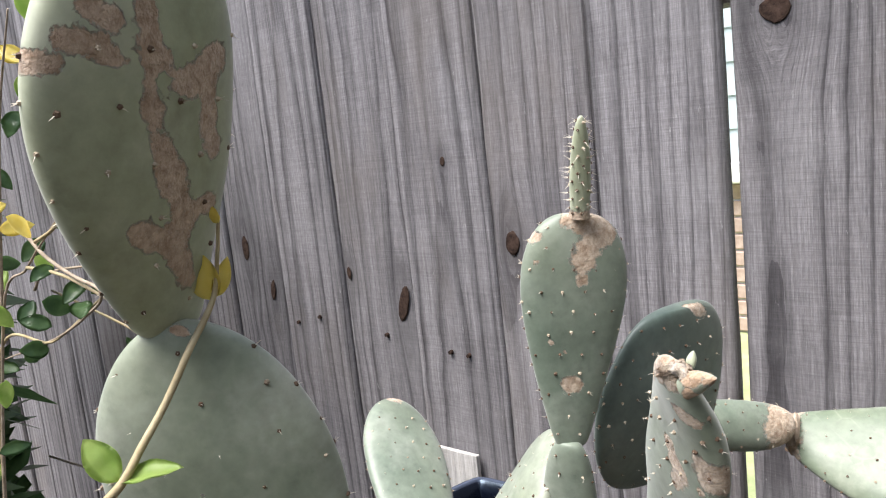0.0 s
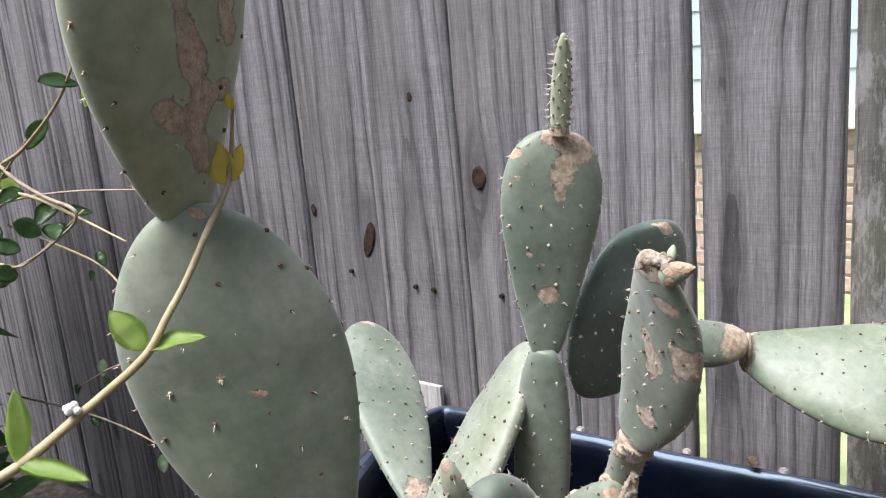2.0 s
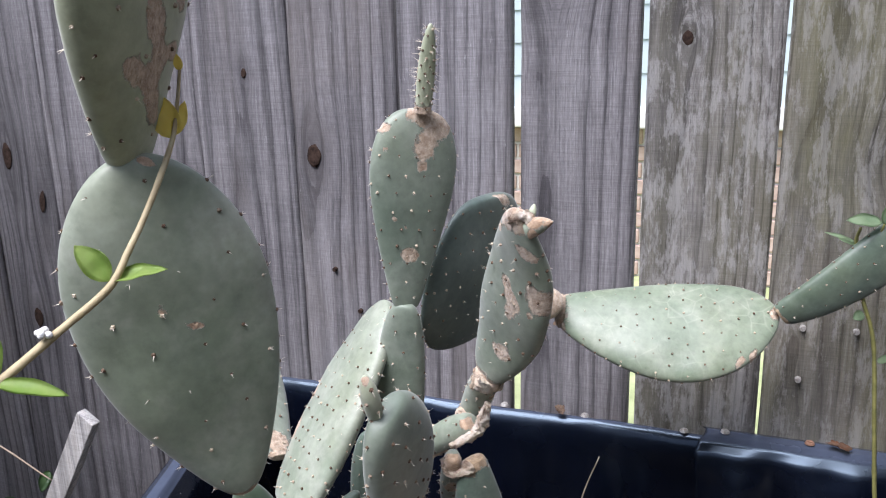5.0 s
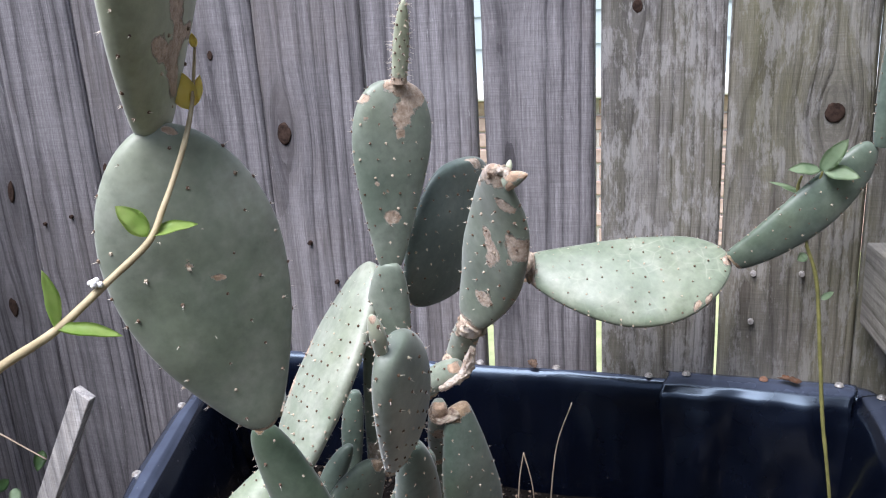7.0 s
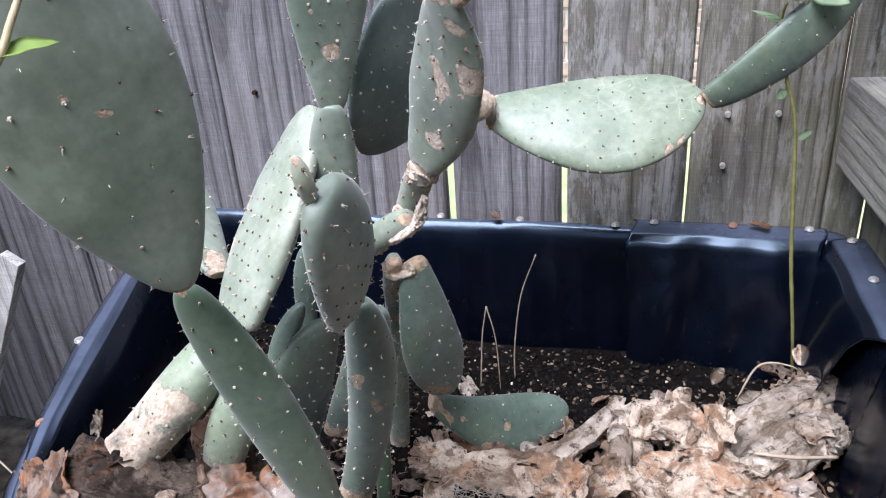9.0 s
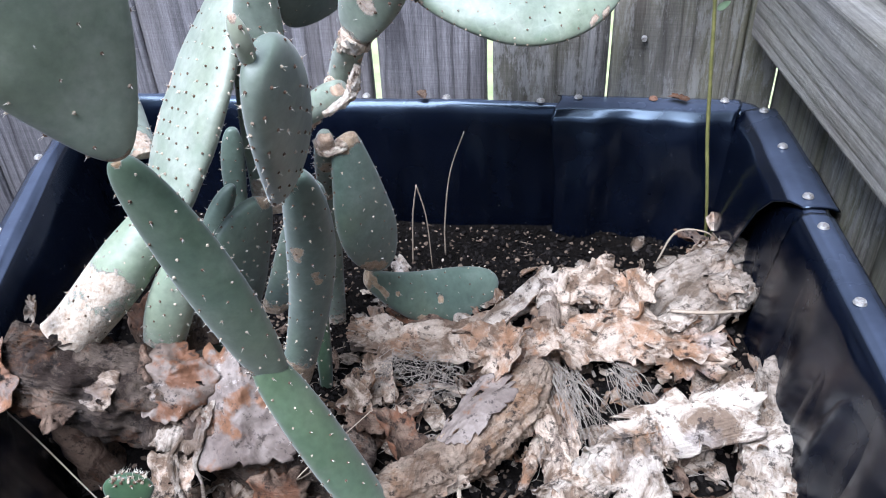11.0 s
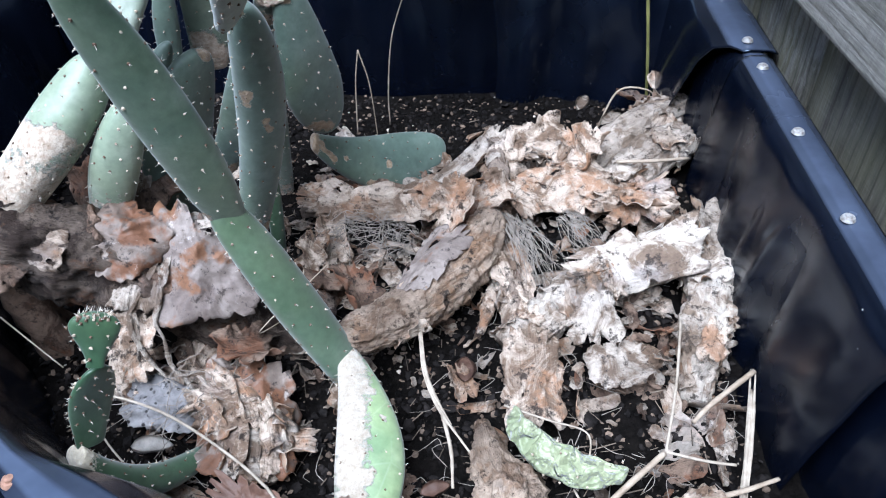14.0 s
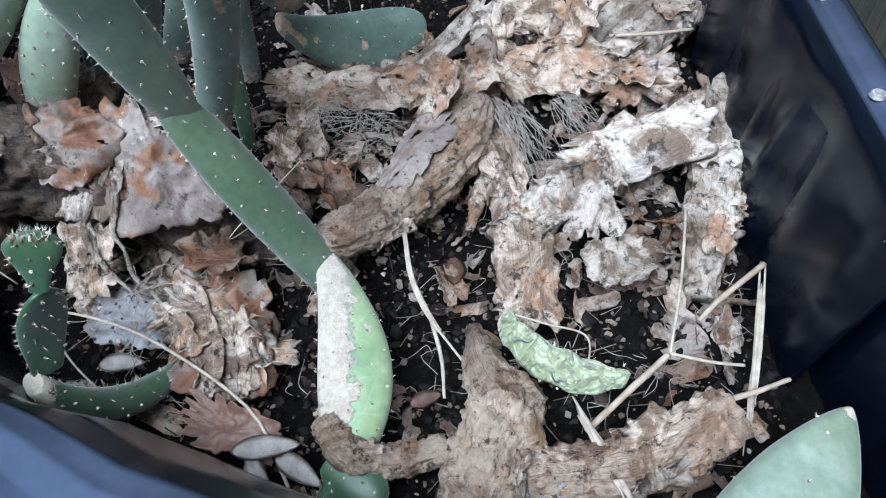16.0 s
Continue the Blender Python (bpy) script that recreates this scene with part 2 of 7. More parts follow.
BARK = bark_material("dead_bark", (0.62, 0.51, 0.40), (0.235, 0.16, 0.108), (0.34, 0.18, 0.095), (0.022, 0.017, 0.015), 0.57)
BARK_WHITE = bark_material("bleached_bark", (0.56, 0.485, 0.40), (0.21, 0.152, 0.108), (0.40, 0.245, 0.145), (0.035, 0.028, 0.024), 0.66)
BARK_BROWN = bark_material("brown_bark", (0.25, 0.175, 0.125), (0.11, 0.07, 0.048), (0.20, 0.085, 0.042), (0.016, 0.013, 0.011), 0.56)
BARK_RUST = bark_material("rusty_bark", (0.34, 0.265, 0.215), (0.17, 0.112, 0.08), (0.33, 0.15, 0.07), (0.02, 0.015, 0.013), 0.50)
BARK_CORE = bark_material("fibrous_dead_wood", (0.38, 0.30, 0.235), (0.17, 0.115, 0.082), (0.22, 0.12, 0.07), (0.018, 0.014, 0.012), 0.62, 0.004)
BARK_LOG = bark_material("granular_stem_bark", (0.56, 0.435, 0.325), (0.26, 0.17, 0.11), (0.34, 0.20, 0.11), (0.025, 0.019, 0.016), 0.58, 0.007, 5.0)
CORK = bark_material("shaggy_cork", (0.80, 0.68, 0.55), (0.66, 0.50, 0.37), (0.56, 0.36, 0.21), (0.32, 0.22, 0.15), 0.62, 0.002)
BARK_STUMP = bark_material("fibrous_stump_wood", (0.66, 0.565, 0.465), (0.33, 0.245, 0.175), (0.36, 0.23, 0.14), (0.04, 0.03, 0.025), 0.66, 0.005, 1.2)
BARK_TRUNK = bark_material("crusty_trunk_bark", (0.19, 0.145, 0.11), (0.052, 0.035, 0.026), (0.165, 0.075, 0.034), (0.012, 0.010, 0.009), 0.56, 0.010, 7.0)


def skin_material(name, grey, pale, rust, dark, rusty, pits=0.0):
    """Dried pad skin: smooth and papery, with soft rusty patches, fine flaking and, where given, dark pits."""
    m = Mat(name, 0.66, spec=0.35)
    big, fine = m.noise(26, 5, 0.6, dist=0.5), m.noise(240, 5, 0.7)
    c = m.mix(m.ramp(big, [(0.38, 0.0), (0.62, 1.0)]), grey, pale)
    c = m.mix(m.ramp(m.noise(34, 4, 0.6), [(rusty - 0.03, 0.0), (rusty + 0.04, 0.9)]), c, rust)
    c = m.mix(m.ramp(m.noise(95, 6, 0.75), [(0.56, 0.0), (0.62, 0.85)]), c, dark)
    c = m.mix(m.ramp(m.noise(60, 7, 0.75), [(0.63, 0.0), (0.68, 0.6)]), c, (0.42, 0.38, 0.34))
    if pits:
        c = m.mix(m.ramp(m.voronoi(150), [(0.16, 1.0), (0.26, 0.0)]), c, dark)
    c = m.mix(0.35, c, m.ramp(fine, [(0.25, 0.15), (0.75, 0.8)]), 'OVERLAY')
    c = m.mix(m.math('MULTIPLY', m.attr("inner"), 0.7), c, rust)
    m.set("Base Color", c)
    m.set("Normal", m.bump(m.math('ADD', m.math('MULTIPLY', big, 1.5), m.math('MULTIPLY', fine, 0.5)), 0.8, 0.0016))
    return m.m


SKIN = skin_material("dried_pad_skin", (0.128, 0.098, 0.082), (0.235, 0.195, 0.165), (0.165, 0.075, 0.033), (0.035, 0.025, 0.020), 0.59)
SKIN_GREY = skin_material("pitted_pad_skin", (0.15, 0.142, 0.14), (0.29, 0.275, 0.265), (0.15, 0.09, 0.055), (0.02, 0.017, 0.016), 0.68, 1.0)
SKIN_RUST = skin_material("rusty_pad_skin", (0.105, 0.075, 0.056), (0.20, 0.16, 0.13), (0.135, 0.058, 0.026), (0.02, 0.014, 0.011), 0.52)
FIBRE = plain("root_fibre", (0.13, 0.108, 0.088), (0.36, 0.315, 0.265), 0.85, 90, 0.3, 0.2)
STRAW = plain("dry_straw", (0.20, 0.16, 0.115), (0.44, 0.38, 0.30), 0.75, 90, 0.5)
LEAF_PALE = plain("bleached_leaf", (0.30, 0.265, 0.225), (0.58, 0.535, 0.47), 0.6, 110, 0.5)
LEAF_BROWN = plain("dead_brown_leaf", (0.075, 0.040, 0.028), (0.20, 0.115, 0.078), 0.5, 45, 0.6)
STRAW_BITS = plain("straw_bits", (0.045, 0.034, 0.026), (0.22, 0.175, 0.13), 0.85, 60, 0.3, 0.2, per_island=True)
TWIG = plain("twig", (0.20, 0.15, 0.10), (0.40, 0.33, 0.25), 0.8, 90, 0.5)
STEM_GREEN = plain("green_stem", (0.12, 0.12, 0.04), (0.25, 0.24, 0.08), 0.5, 80, 0.3)
STEM_TAN = plain("tan_stem", (0.30, 0.235, 0.125), (0.44, 0.37, 0.22), 0.55, 80, 0.3)


def leaf_material(name, a, b, rough=0.38):
    m = Mat(name, rough, spec=0.5)
    c = m.mix(m.ramp(m.noise(60, 4), [(0.35, 0.0), (0.7, 1.0)]), a, b)
    m.set("Base Color", c)
    m.set("Normal", m.bump(m.noise(220, 3), 0.3, 0.0008))
    thin = m.t.nodes.new("ShaderNodeBsdfTranslucent")
    m.put(thin.inputs[0], c)
    both = m.t.nodes.new("ShaderNodeMixShader")
    both.inputs[0].default_value = 0.4
    m.put(both.inputs[1], m.b.outputs[0])
    m.put(both.inputs[2], thin.outputs[0])
    m.put(m.t.nodes["Material Output"].inputs[0], both.outputs[0])
    return m.m


LEAF_BRIGHT = leaf_material("bright_leaf", (0.30, 0.46, 0.10), (0.50, 0.62, 0.22))
LEAF_YELLOW = leaf_material("yellow_leaf", (0.78, 0.64, 0.14), (0.86, 0.76, 0.28))
LEAF_DARK = leaf_material("glossy_leaf", (0.055, 0.115, 0.045), (0.12, 0.21, 0.075), 0.3)
LEAF_WEED = leaf_material("weed_leaf", (0.28, 0.39, 0.24), (0.42, 0.52, 0.34), 0.5)


def wood_material(name, dark, light, green=0.0, ring=34.0, white=0.0):
    """Weathered plank: annual rings cut by the face, fine grain along z, grey bloom, algae where green is set."""
    m = Mat(name, 0.82, spec=0.3)
    rv = m.random()
    cx = m.t.nodes.new("ShaderNodeCombineXYZ")
    m.put(cx.inputs[0], m.math('MULTIPLY', m.math('SUBTRACT', rv, 0.5), 0.16))
    m.put(cx.inputs[1], m.math('ADD', m.math('MULTIPLY', rv, 0.05), 0.035))
    m.put(cx.inputs[2], m.math('MULTIPLY', rv, 9.0))
    side = m.t.nodes.new("ShaderNodeCombineXYZ")          # the grain parts round knots
    m.put(side.inputs[0], m.attr("flow"))
    round_ = m.t.nodes.new("ShaderNodeVectorMath")
    m.put(round_.inputs[0], m.co)
    m.put(round_.inputs[1], side.outputs[0])
    at = m.map((1, 1, 1), src=round_.outputs[0], shift=cx.outputs[0])
    warp = m.t.nodes.new("ShaderNodeTexNoise")
    m.put(warp.inputs["Vector"], m.map((5, 5, 1.3), at))
    warp.inputs["Scale"].default_value, warp.inputs["Detail"].default_value = 1.0, 3
    off = m.t.nodes.new("ShaderNodeVectorMath")
    off.operation = 'MULTIPLY_ADD'
    m.put(off.inputs[0], warp.outputs["Color"])
    off.inputs[1].default_value = (0.035, 0.03, 0)
    m.put(off.inputs[2], at)
    wave = m.t.nodes.new("ShaderNodeTexWave")
    wave.wave_type, wave.rings_direction, wave.wave_profile = 'RINGS', 'Z', 'SAW'
    m.put(wave.inputs["Vector"], m.map((1, 1, 0.035), off.outputs[0]))
    wave.inputs["Scale"].default_value = ring
    wave.inputs["Distortion"].default_value, wave.inputs["Detail"].default_value = 1.2, 2
    wave.inputs["Detail Scale"].default_value = 2.0
    rings = m.ramp(wave.outputs["Fac"], [(0.0, 0.55), (0.14, 0.05), (0.55, 0.0), (0.80, 0.35), (0.96, 1.0)])
    grain = m.noise(1.0, 7, 0.75, m.map((620, 400, 14), at))
    pits = m.noise(1.0, 6, 0.75, m.map((330, 300, 90), at))
    streak = m.noise(1.0, 5, 0.65, m.map((55, 55, 2.2), at))
    c = m.mix(m.math('MULTIPLY', rings, m.ramp(m.noise(6, 3, 0.5, at), [(0.3, 0.50), (0.7, 1.0)])), light, dark)
    c = m.mix(0.48, c, m.ramp(grain, [(0.34, 0.14), (0.66, 0.86)]), 'OVERLAY')
    c = m.mix(0.22, c, m.ramp(pits, [(0.32, 0.12), (0.68, 0.88)]), 'OVERLAY')
    sawn = m.noise(1.0, 3, 0.6, m.map((26, 26, 900), at))
    c = m.mix(0.22, c, m.ramp(sawn, [(0.3, 0.15), (0.7, 0.85)]), 'OVERLAY')
    c = m.mix(m.math('MULTIPLY', m.attr("eye"), 0.45), c, tuple(v * 0.8 for v in dark))
    c = m.mix(m.ramp(streak, [(0.38, 0.5), (0.55, 0.0)]), c, tuple(v * 0.6 for v in dark))
    c = m.mix(m.math('MULTIPLY', m.ramp(m.noise(8, 7, 0.7, at), [(0.48, 0.0), (0.68, 1.0)]), 0.2), c, (0.33, 0.325, 0.33))
    c = m.mix(m.math('MULTIPLY', m.ramp(m.noise(5, 6, 0.65, m.map((1, 1, 0.4), at)), [(0.50, 0.0), (0.64, 1.0)]), 0.35), c, (0.17, 0.145, 0.125))
    c = m.mix(m.ramp(m.noise(1.0, 5, 0.7, m.map((190, 160, 45), at)), [(0.66, 0.0), (0.72, 0.6)]), c, (0.46, 0.455, 0.45))
    c = m.mix(0.5, c, m.ramp(rv, [(0.0, 0.34), (1.0, 0.62)]), 'OVERLAY')
    if green:
        c = m.mix(m.math('MULTIPLY', m.ramp(m.noise(9, 5, 0.65, m.map((1.6, 1, 0.5), at)), [(0.42, 0.0), (0.62, 1.0)]), green), c, (0.20, 0.19, 0.10))
    if white:
        c = m.mix(m.math('MULTIPLY', m.ramp(m.noise(1.0, 7, 0.78, m.map((60, 55, 17), at)), [(0.50, 0.0), (0.58, 1.0)]), white), c, (0.50, 0.49, 0.475))
    m.set("Base Color", c)
    h = m.math('ADD', m.math('MULTIPLY', rings, -0.5), m.math('ADD', grain, m.math('MULTIPLY', pits, 0.7)))
    m.set("Normal", m.bump(h, 1.0, 0.0022))
    return m.m


WOOD = wood_material("weathered_fence_wood", (0.056, 0.052, 0.056), (0.250, 0.238, 0.245), 0, 25)
WOOD_MOSSY = wood_material("mossy_fence_wood", (0.058, 0.053, 0.048), (0.215, 0.203, 0.188), 0.3, 46, 0.42)
WOOD_GREEN = wood_material("greened_fence_wood", (0.060, 0.055, 0.042), (0.205, 0.195, 0.160), 0.5, 40, 0.3)
WOOD_SIDE = wood_material("side_fence_wood", (0.055, 0.052, 0.042), (0.17, 0.162, 0.13), 0.45)
WOOD_PALE = wood_material("pale_rail_wood", (0.15, 0.14, 0.12), (0.29, 0.28, 0.25), 0.12, 26)
LATH = wood_material("lath_wood", (0.36, 0.345, 0.33), (0.64, 0.62, 0.59), 0, 40)
KNOT = plain("knot_wood", (0.016, 0.010, 0.008), (0.070, 0.045, 0.034), 0.9, 150, 0.9, 0.1)


def liner_material():
    m = Mat("black_pond_liner", 0.4, spec=0.55)
    m.set("Specular Tint", (0.62, 0.80, 1.0, 1.0))
    c = m.mix(m.ramp(m.noise(12, 5, 0.6), [(0.35, 0.0), (0.75, 1.0)]), (0.0012, 0.0019, 0.0050), (0.0026, 0.0040, 0.0095))
    dust = m.math('MULTIPLY', m.ramp(m.noise(46, 7, 0.75), [(0.58, 0.0), (0.82, 1.0)]), 0.012)
    c = m.mix(dust, c, (0.20, 0.20, 0.21))
    run = m.math('MULTIPLY', m.ramp(m.noise(1.0, 4, 0.6, m.map((60, 60, 5))), [(0.60, 0.0), (0.74, 1.0)]), 0.012)
    c = m.mix(run, c, (0.22, 0.24, 0.28))
    specks = m.ramp(m.voronoi(95), [(0.03, 1.0), (0.075, 0.0)])
    specks = m.math('MULTIPLY', specks, m.ramp(m.noise(8, 3), [(0.54, 0.0), (0.68, 1.0)]))
    c = m.mix(specks, c, (0.42, 0.40, 0.37))
    up = m.t.nodes.new("ShaderNodeSeparateXYZ")           # sky sheen painted on upward faces as a bluish colour, by the normal
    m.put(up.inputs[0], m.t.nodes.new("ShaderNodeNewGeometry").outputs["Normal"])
    sky_sheen = m.math('MULTIPLY', m.ramp(up.outputs[2], [(0.72, 0.0), (1.0, 1.0)]), m.ramp(m.noise(9, 5, 0.65), [(0.25, 0.35), (0.7, 0.9)]))
    c = m.mix(sky_sheen, c, (0.075, 0.092, 0.135))
    m.set("Base Color", c)
    m.set("Roughness", m.ramp(m.noise(14, 4), [(0.3, 0.18), (0.75, 0.32)]))
    m.set("Normal", m.bump(m.math('ADD', m.noise(16, 2, 0.5), m.math('MULTIPLY', m.noise(300, 3), 0.02)), 0.05, 0.005))
    return m.m


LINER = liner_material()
SCREW = Mat("screw_metal", 0.58, 0.7)
SCREW.set("Base Color", SCREW.mix(SCREW.ramp(SCREW.noise(400, 4), [(0.4, 0.0), (0.7, 1.0)]), (0.55, 0.54, 0.52), (0.30, 0.26, 0.22)))
SCREW = SCREW.m
WRAP = Mat("plastic_wrap", 0.12, spec=0.6)
WRAP.set("Base Color", (0.82, 0.88, 0.94, 1.0)).set("Transmission Weight", 0.8).set("IOR", 1.35)
WRAP.set("Normal", WRAP.bump(WRAP.noise(130, 3, 0.6), 1.0, 0.004))
WRAP = WRAP.m
RUST = plain("rusty_screw", (0.14, 0.07, 0.045), (0.30, 0.17, 0.11), 0.7, 300)


def soil_material():
    m = Mat("potting_soil", 1.0, spec=0.05)
    c = m.mix(m.ramp(m.noise(120, 6, 0.75), [(0.35, 0.0), (0.7, 1.0)]), (0.0022, 0.0019, 0.0017), (0.011, 0.009, 0.0078))
    c = m.mix(m.ramp(m.noise(300, 3, 0.6), [(0.68, 0.0), (0.74, 0.5)]), c, (0.13, 0.10, 0.08))
    m.set("Base Color", c)
    m.set("Normal", m.bump(m.noise(170, 6, 0.75), 1.0, 0.005))
    return m.m


SOIL = soil_material()
CHIPS = plain("soil_chips", (0.003, 0.0027, 0.0025), (0.017, 0.0142, 0.0128), 0.9, 90, 0.5, 0.08, per_island=True)
CHIPS_BROWN = plain("brown_crumbs", (0.05, 0.036, 0.027), (0.17, 0.125, 0.09), 0.9, 90, 0.5, 0.15, per_island=True)
CHIPS_PALE = plain("pale_chips", (0.22, 0.17, 0.13), (0.50, 0.44, 0.37), 0.85, 90, 0.5, per_island=True)
GROUND = Mat("ground_cover", 0.95, spec=0.2)
gx = GROUND.t.nodes.new("ShaderNodeSeparateXYZ")
GROUND.put(gx.inputs[0], GROUND.co)
lawn = GROUND.math('ADD', gx.outputs[1], GROUND.math('MULTIPLY', GROUND.noise(3, 3), 0.2))
earth = GROUND.mix(GROUND.ramp(GROUND.noise(40, 5), [(0.35, 0.0), (0.7, 1.0)]), (0.018, 0.015, 0.012), (0.07, 0.058, 0.045))
turf = GROUND.mix(GROUND.ramp(GROUND.noise(9, 5), [(0.3, 0.0), (0.7, 1.0)]), (0.22, 0.26, 0.12), (0.38, 0.41, 0.22))
GROUND.set("Base Color", GROUND.mix(GROUND.math('GREATER_THAN', lawn, 1.15), earth, turf))
GROUND.set("Normal", GROUND.bump(GROUND.noise(60, 5), 0.8, 0.01))
GROUND = GROUND.m
BRICK = plain("red_brick", (0.33, 0.23, 0.185), (0.50, 0.39, 0.33), 0.85, 25, 0.4)
MORTAR = plain("mortar", (0.52, 0.50, 0.47), (0.66, 0.64, 0.60), 0.9, 30, 0.4)
SIDING = plain("teal_siding", (0.40, 0.47, 0.48), (0.45, 0.52, 0.53), 0.6, 5, 0.1)
WHITE = plain("white_trim", (0.72, 0.71, 0.68), (0.80, 0.79, 0.77), 0.6, 12, 0.1)

# ---------------------------------------------------------------- ground, house behind the fence
bm = bmesh.new()
bmesh.ops.create_grid(bm, x_segments=60, y_segments=60, size=1, matrix=Matrix.Diagonal((1, 1, 1, 1)))
for v in bm.verts:
    d = v.co.length
    v.co.x, v.co.y = v.co.x * (2 + 900 * max(0, d - 0.35) ** 3), v.co.y * (2 + 900 * max(0, d - 0.35) ** 3)
    v.co.z = 0.02 * n3(v.co, 1.3) if d < 0.5 else 0
single("ground", bm, GROUND, "bare dark earth turning to lawn past the fence", "ground", kind="structure")

house = thing("house", (0, 3.3, 0), "neighbouring house, pale red brick under teal siding", "house")
bm = bmesh.new()
box(bm, (-7, 3.33, 0), (5, 3.6, 0.62))
part("wall", bm, MORTAR, house, "mortared brick wall", False)
bm = bmesh.new()
box(bm, (-7, 3.25, 0.62), (5, 3.6, 0.70), 0.01)
part("trim", bm, WHITE, house, "white painted trim board", False)
for k in range(22):
    bm = bmesh.new()
    z = 0.70 + 0.13 * k
    vs = [bm.verts.new(p) for p in ((-7, 3.318, z), (5, 3.318, z), (5, 3.325, z + 0.135), (-7, 3.325, z + 0.135), (-7, 3.6, z), (5, 3.6, z), (5, 3.6, z + 0.135), (-7, 3.6, z + 0.135))]
    for f in ((0, 1, 2, 3), (5, 4, 7, 6), (1, 5, 6, 2), (4, 0, 3, 7), (3, 2, 6, 7), (4, 5, 1, 0)):
        bm.faces.new([vs[i] for i in f])
    part("siding_board", bm, SIDING, house, smooth=False)

# ---------------------------------------------------------------- fence behind the planter
FY = 1.0
fence = thing("fence_back", (0, FY, 0), "weathered grey wooden picket fence", "fence", kind="structure")
EDGES = [-4.38, -4.23, -4.08, -3.93, -3.78, -3.63, -3.48, -3.334, -3.187, -3.04, -2.89, -2.744, -2.597, -2.45, -2.30, -2.15, -2.005, -1.86, -1.712, -1.565, -1.418, -1.27, -1.122, -0.972, -0.828, -0.682, -0.536, -0.388, -0.236, -0.091, 0.047, 0.183, 0.325]
GAPS = {-0.236: 0.005, -0.091: 0.0085, 0.047: 0.0085, 0.183: 0.003, -1.122: 0.006, -0.972: 0.002, -1.565: 0.005, -2.005: 0.016}


KNOTS = ((-0.919, 0.774, 0.012, 0.026, 0), (-0.667, 0.740, 0.006, 0.011, 0), (-0.560, 0.700, 0.012, 0.034, 0.35), (-0.046, 1.005, 0.017, 0.016, 0), (-0.357, 0.790, 0.013, 0.018, 0),
         (-0.457, 0.893, 0.005, 0.008, 0), (-0.905, 0.511, 0.012, 0.020, 0), (-0.857, 0.705, 0.008, 0.022, 0.2), (0.09, 0.92, 0.007, 0.009, 0), (0.288, 0.803, 0.012, 0.013, 0))


def centred(ob, x, y, z):
    """Moves a board's origin to its own middle, so that its grain is its own."""
    ob.data.transform(Matrix.Translation((-x, -y, -z)))
    ob.matrix_basis = Matrix.Translation((x, y, z))
    return ob


def picket(parent, x0, x1, y, mat, top=1.75, lean=0.0, seed=0.0):
    """One board with eased, slightly wavy edges, cupped a little."""
    bm = bmesh.new()
    fine = parent is fence and x0 > -1.3
    nx, nz, th = (26, 130, 0.016) if fine else (9, 40, 0.016)
    near = [k for k in KNOTS if fine and x0 < k[0] < x1]
    flow, eye = bm.verts.layers.float.new("flow"), bm.verts.layers.float.new("eye")
    rows = []
    for i in range(nz + 1):
        z = 0.03 + (top - 0.03) * i / nz
        front, back = [], []
        for j in range(nx + 1):
            u = j / nx
            e = 0.0012 * n3((u * 0.4, seed, z), 9, seed)
            x = x0 + (x1 - x0) * u + (e if j in (0, nx) else 0) + lean * (z - 0.5)
            cup = 0.0025 * (2 * u - 1) ** 2 * (1 if seed % 2 else -1)
            ease = 0.0022 if j in (0, nx) else 0.0
            v = bm.verts.new((x, y + cup + ease + 0.0008 * n3((x, 0, z), 25, seed), z))
            for kx, kz, rx, rz, _ in near:
                dx, dz = x - kx, z - kz
                g = math.exp(-(dx / (3.2 * rx)) ** 2 - (dz / (3.4 * rz)) ** 2)
                v[flow] -= 1.1 * g * rx * math.tanh(dx / (0.6 * rx))
                v[eye] = max(v[eye], g)
            front.append(v)
            back.append(bm.verts.new((x, y + th + cup, z)))
        rows.append((front, back))
    for (f0, b0), (f1, b1) in zip(rows, rows[1:]):
        for j in range(nx):
            bm.faces.new((f0[j], f0[j + 1], f1[j + 1], f1[j]))
            bm.faces.new((b0[j + 1], b0[j], b1[j], b1[j + 1]))
        bm.faces.new((b0[0], f0[0], f1[0], b1[0]))
        bm.faces.new((f0[nx], b0[nx], b1[nx], f1[nx]))
    f, b = rows[-1]
    for j in range(nx):
        bm.faces.new((f[j], f[j + 1], b[j + 1], b[j]))
    ob = part("picket", bm, mat, parent)
    return centred(ob, (x0 + x1) / 2, y, 0.9)


boards = []
for i, (a, b) in enumerate(zip(EDGES, EDGES[1:])):
    ga, gb = GAPS.get(a, 0.0012) / 2, GAPS.get(b, 0.0012) / 2
    mat = WOOD_MOSSY if a in (0.047,) else (WOOD_GREEN if a >= 0.183 else WOOD)
    boards.append(picket(fence, a + ga, b - gb, FY + 0.004 * rnd.uniform(-1, 1), mat, 1.42, rnd.uniform(-0.004, 0.004) * (a < -0.6), i))
for z in (0.32, 1.02, 1.28):
    bm = box(bmesh.new(), (-4.38, FY + 0.024, z), (0.36, FY + 0.062, z + 0.089), 0.003)
    part("rail", bm, WOOD, fence, smooth=False)


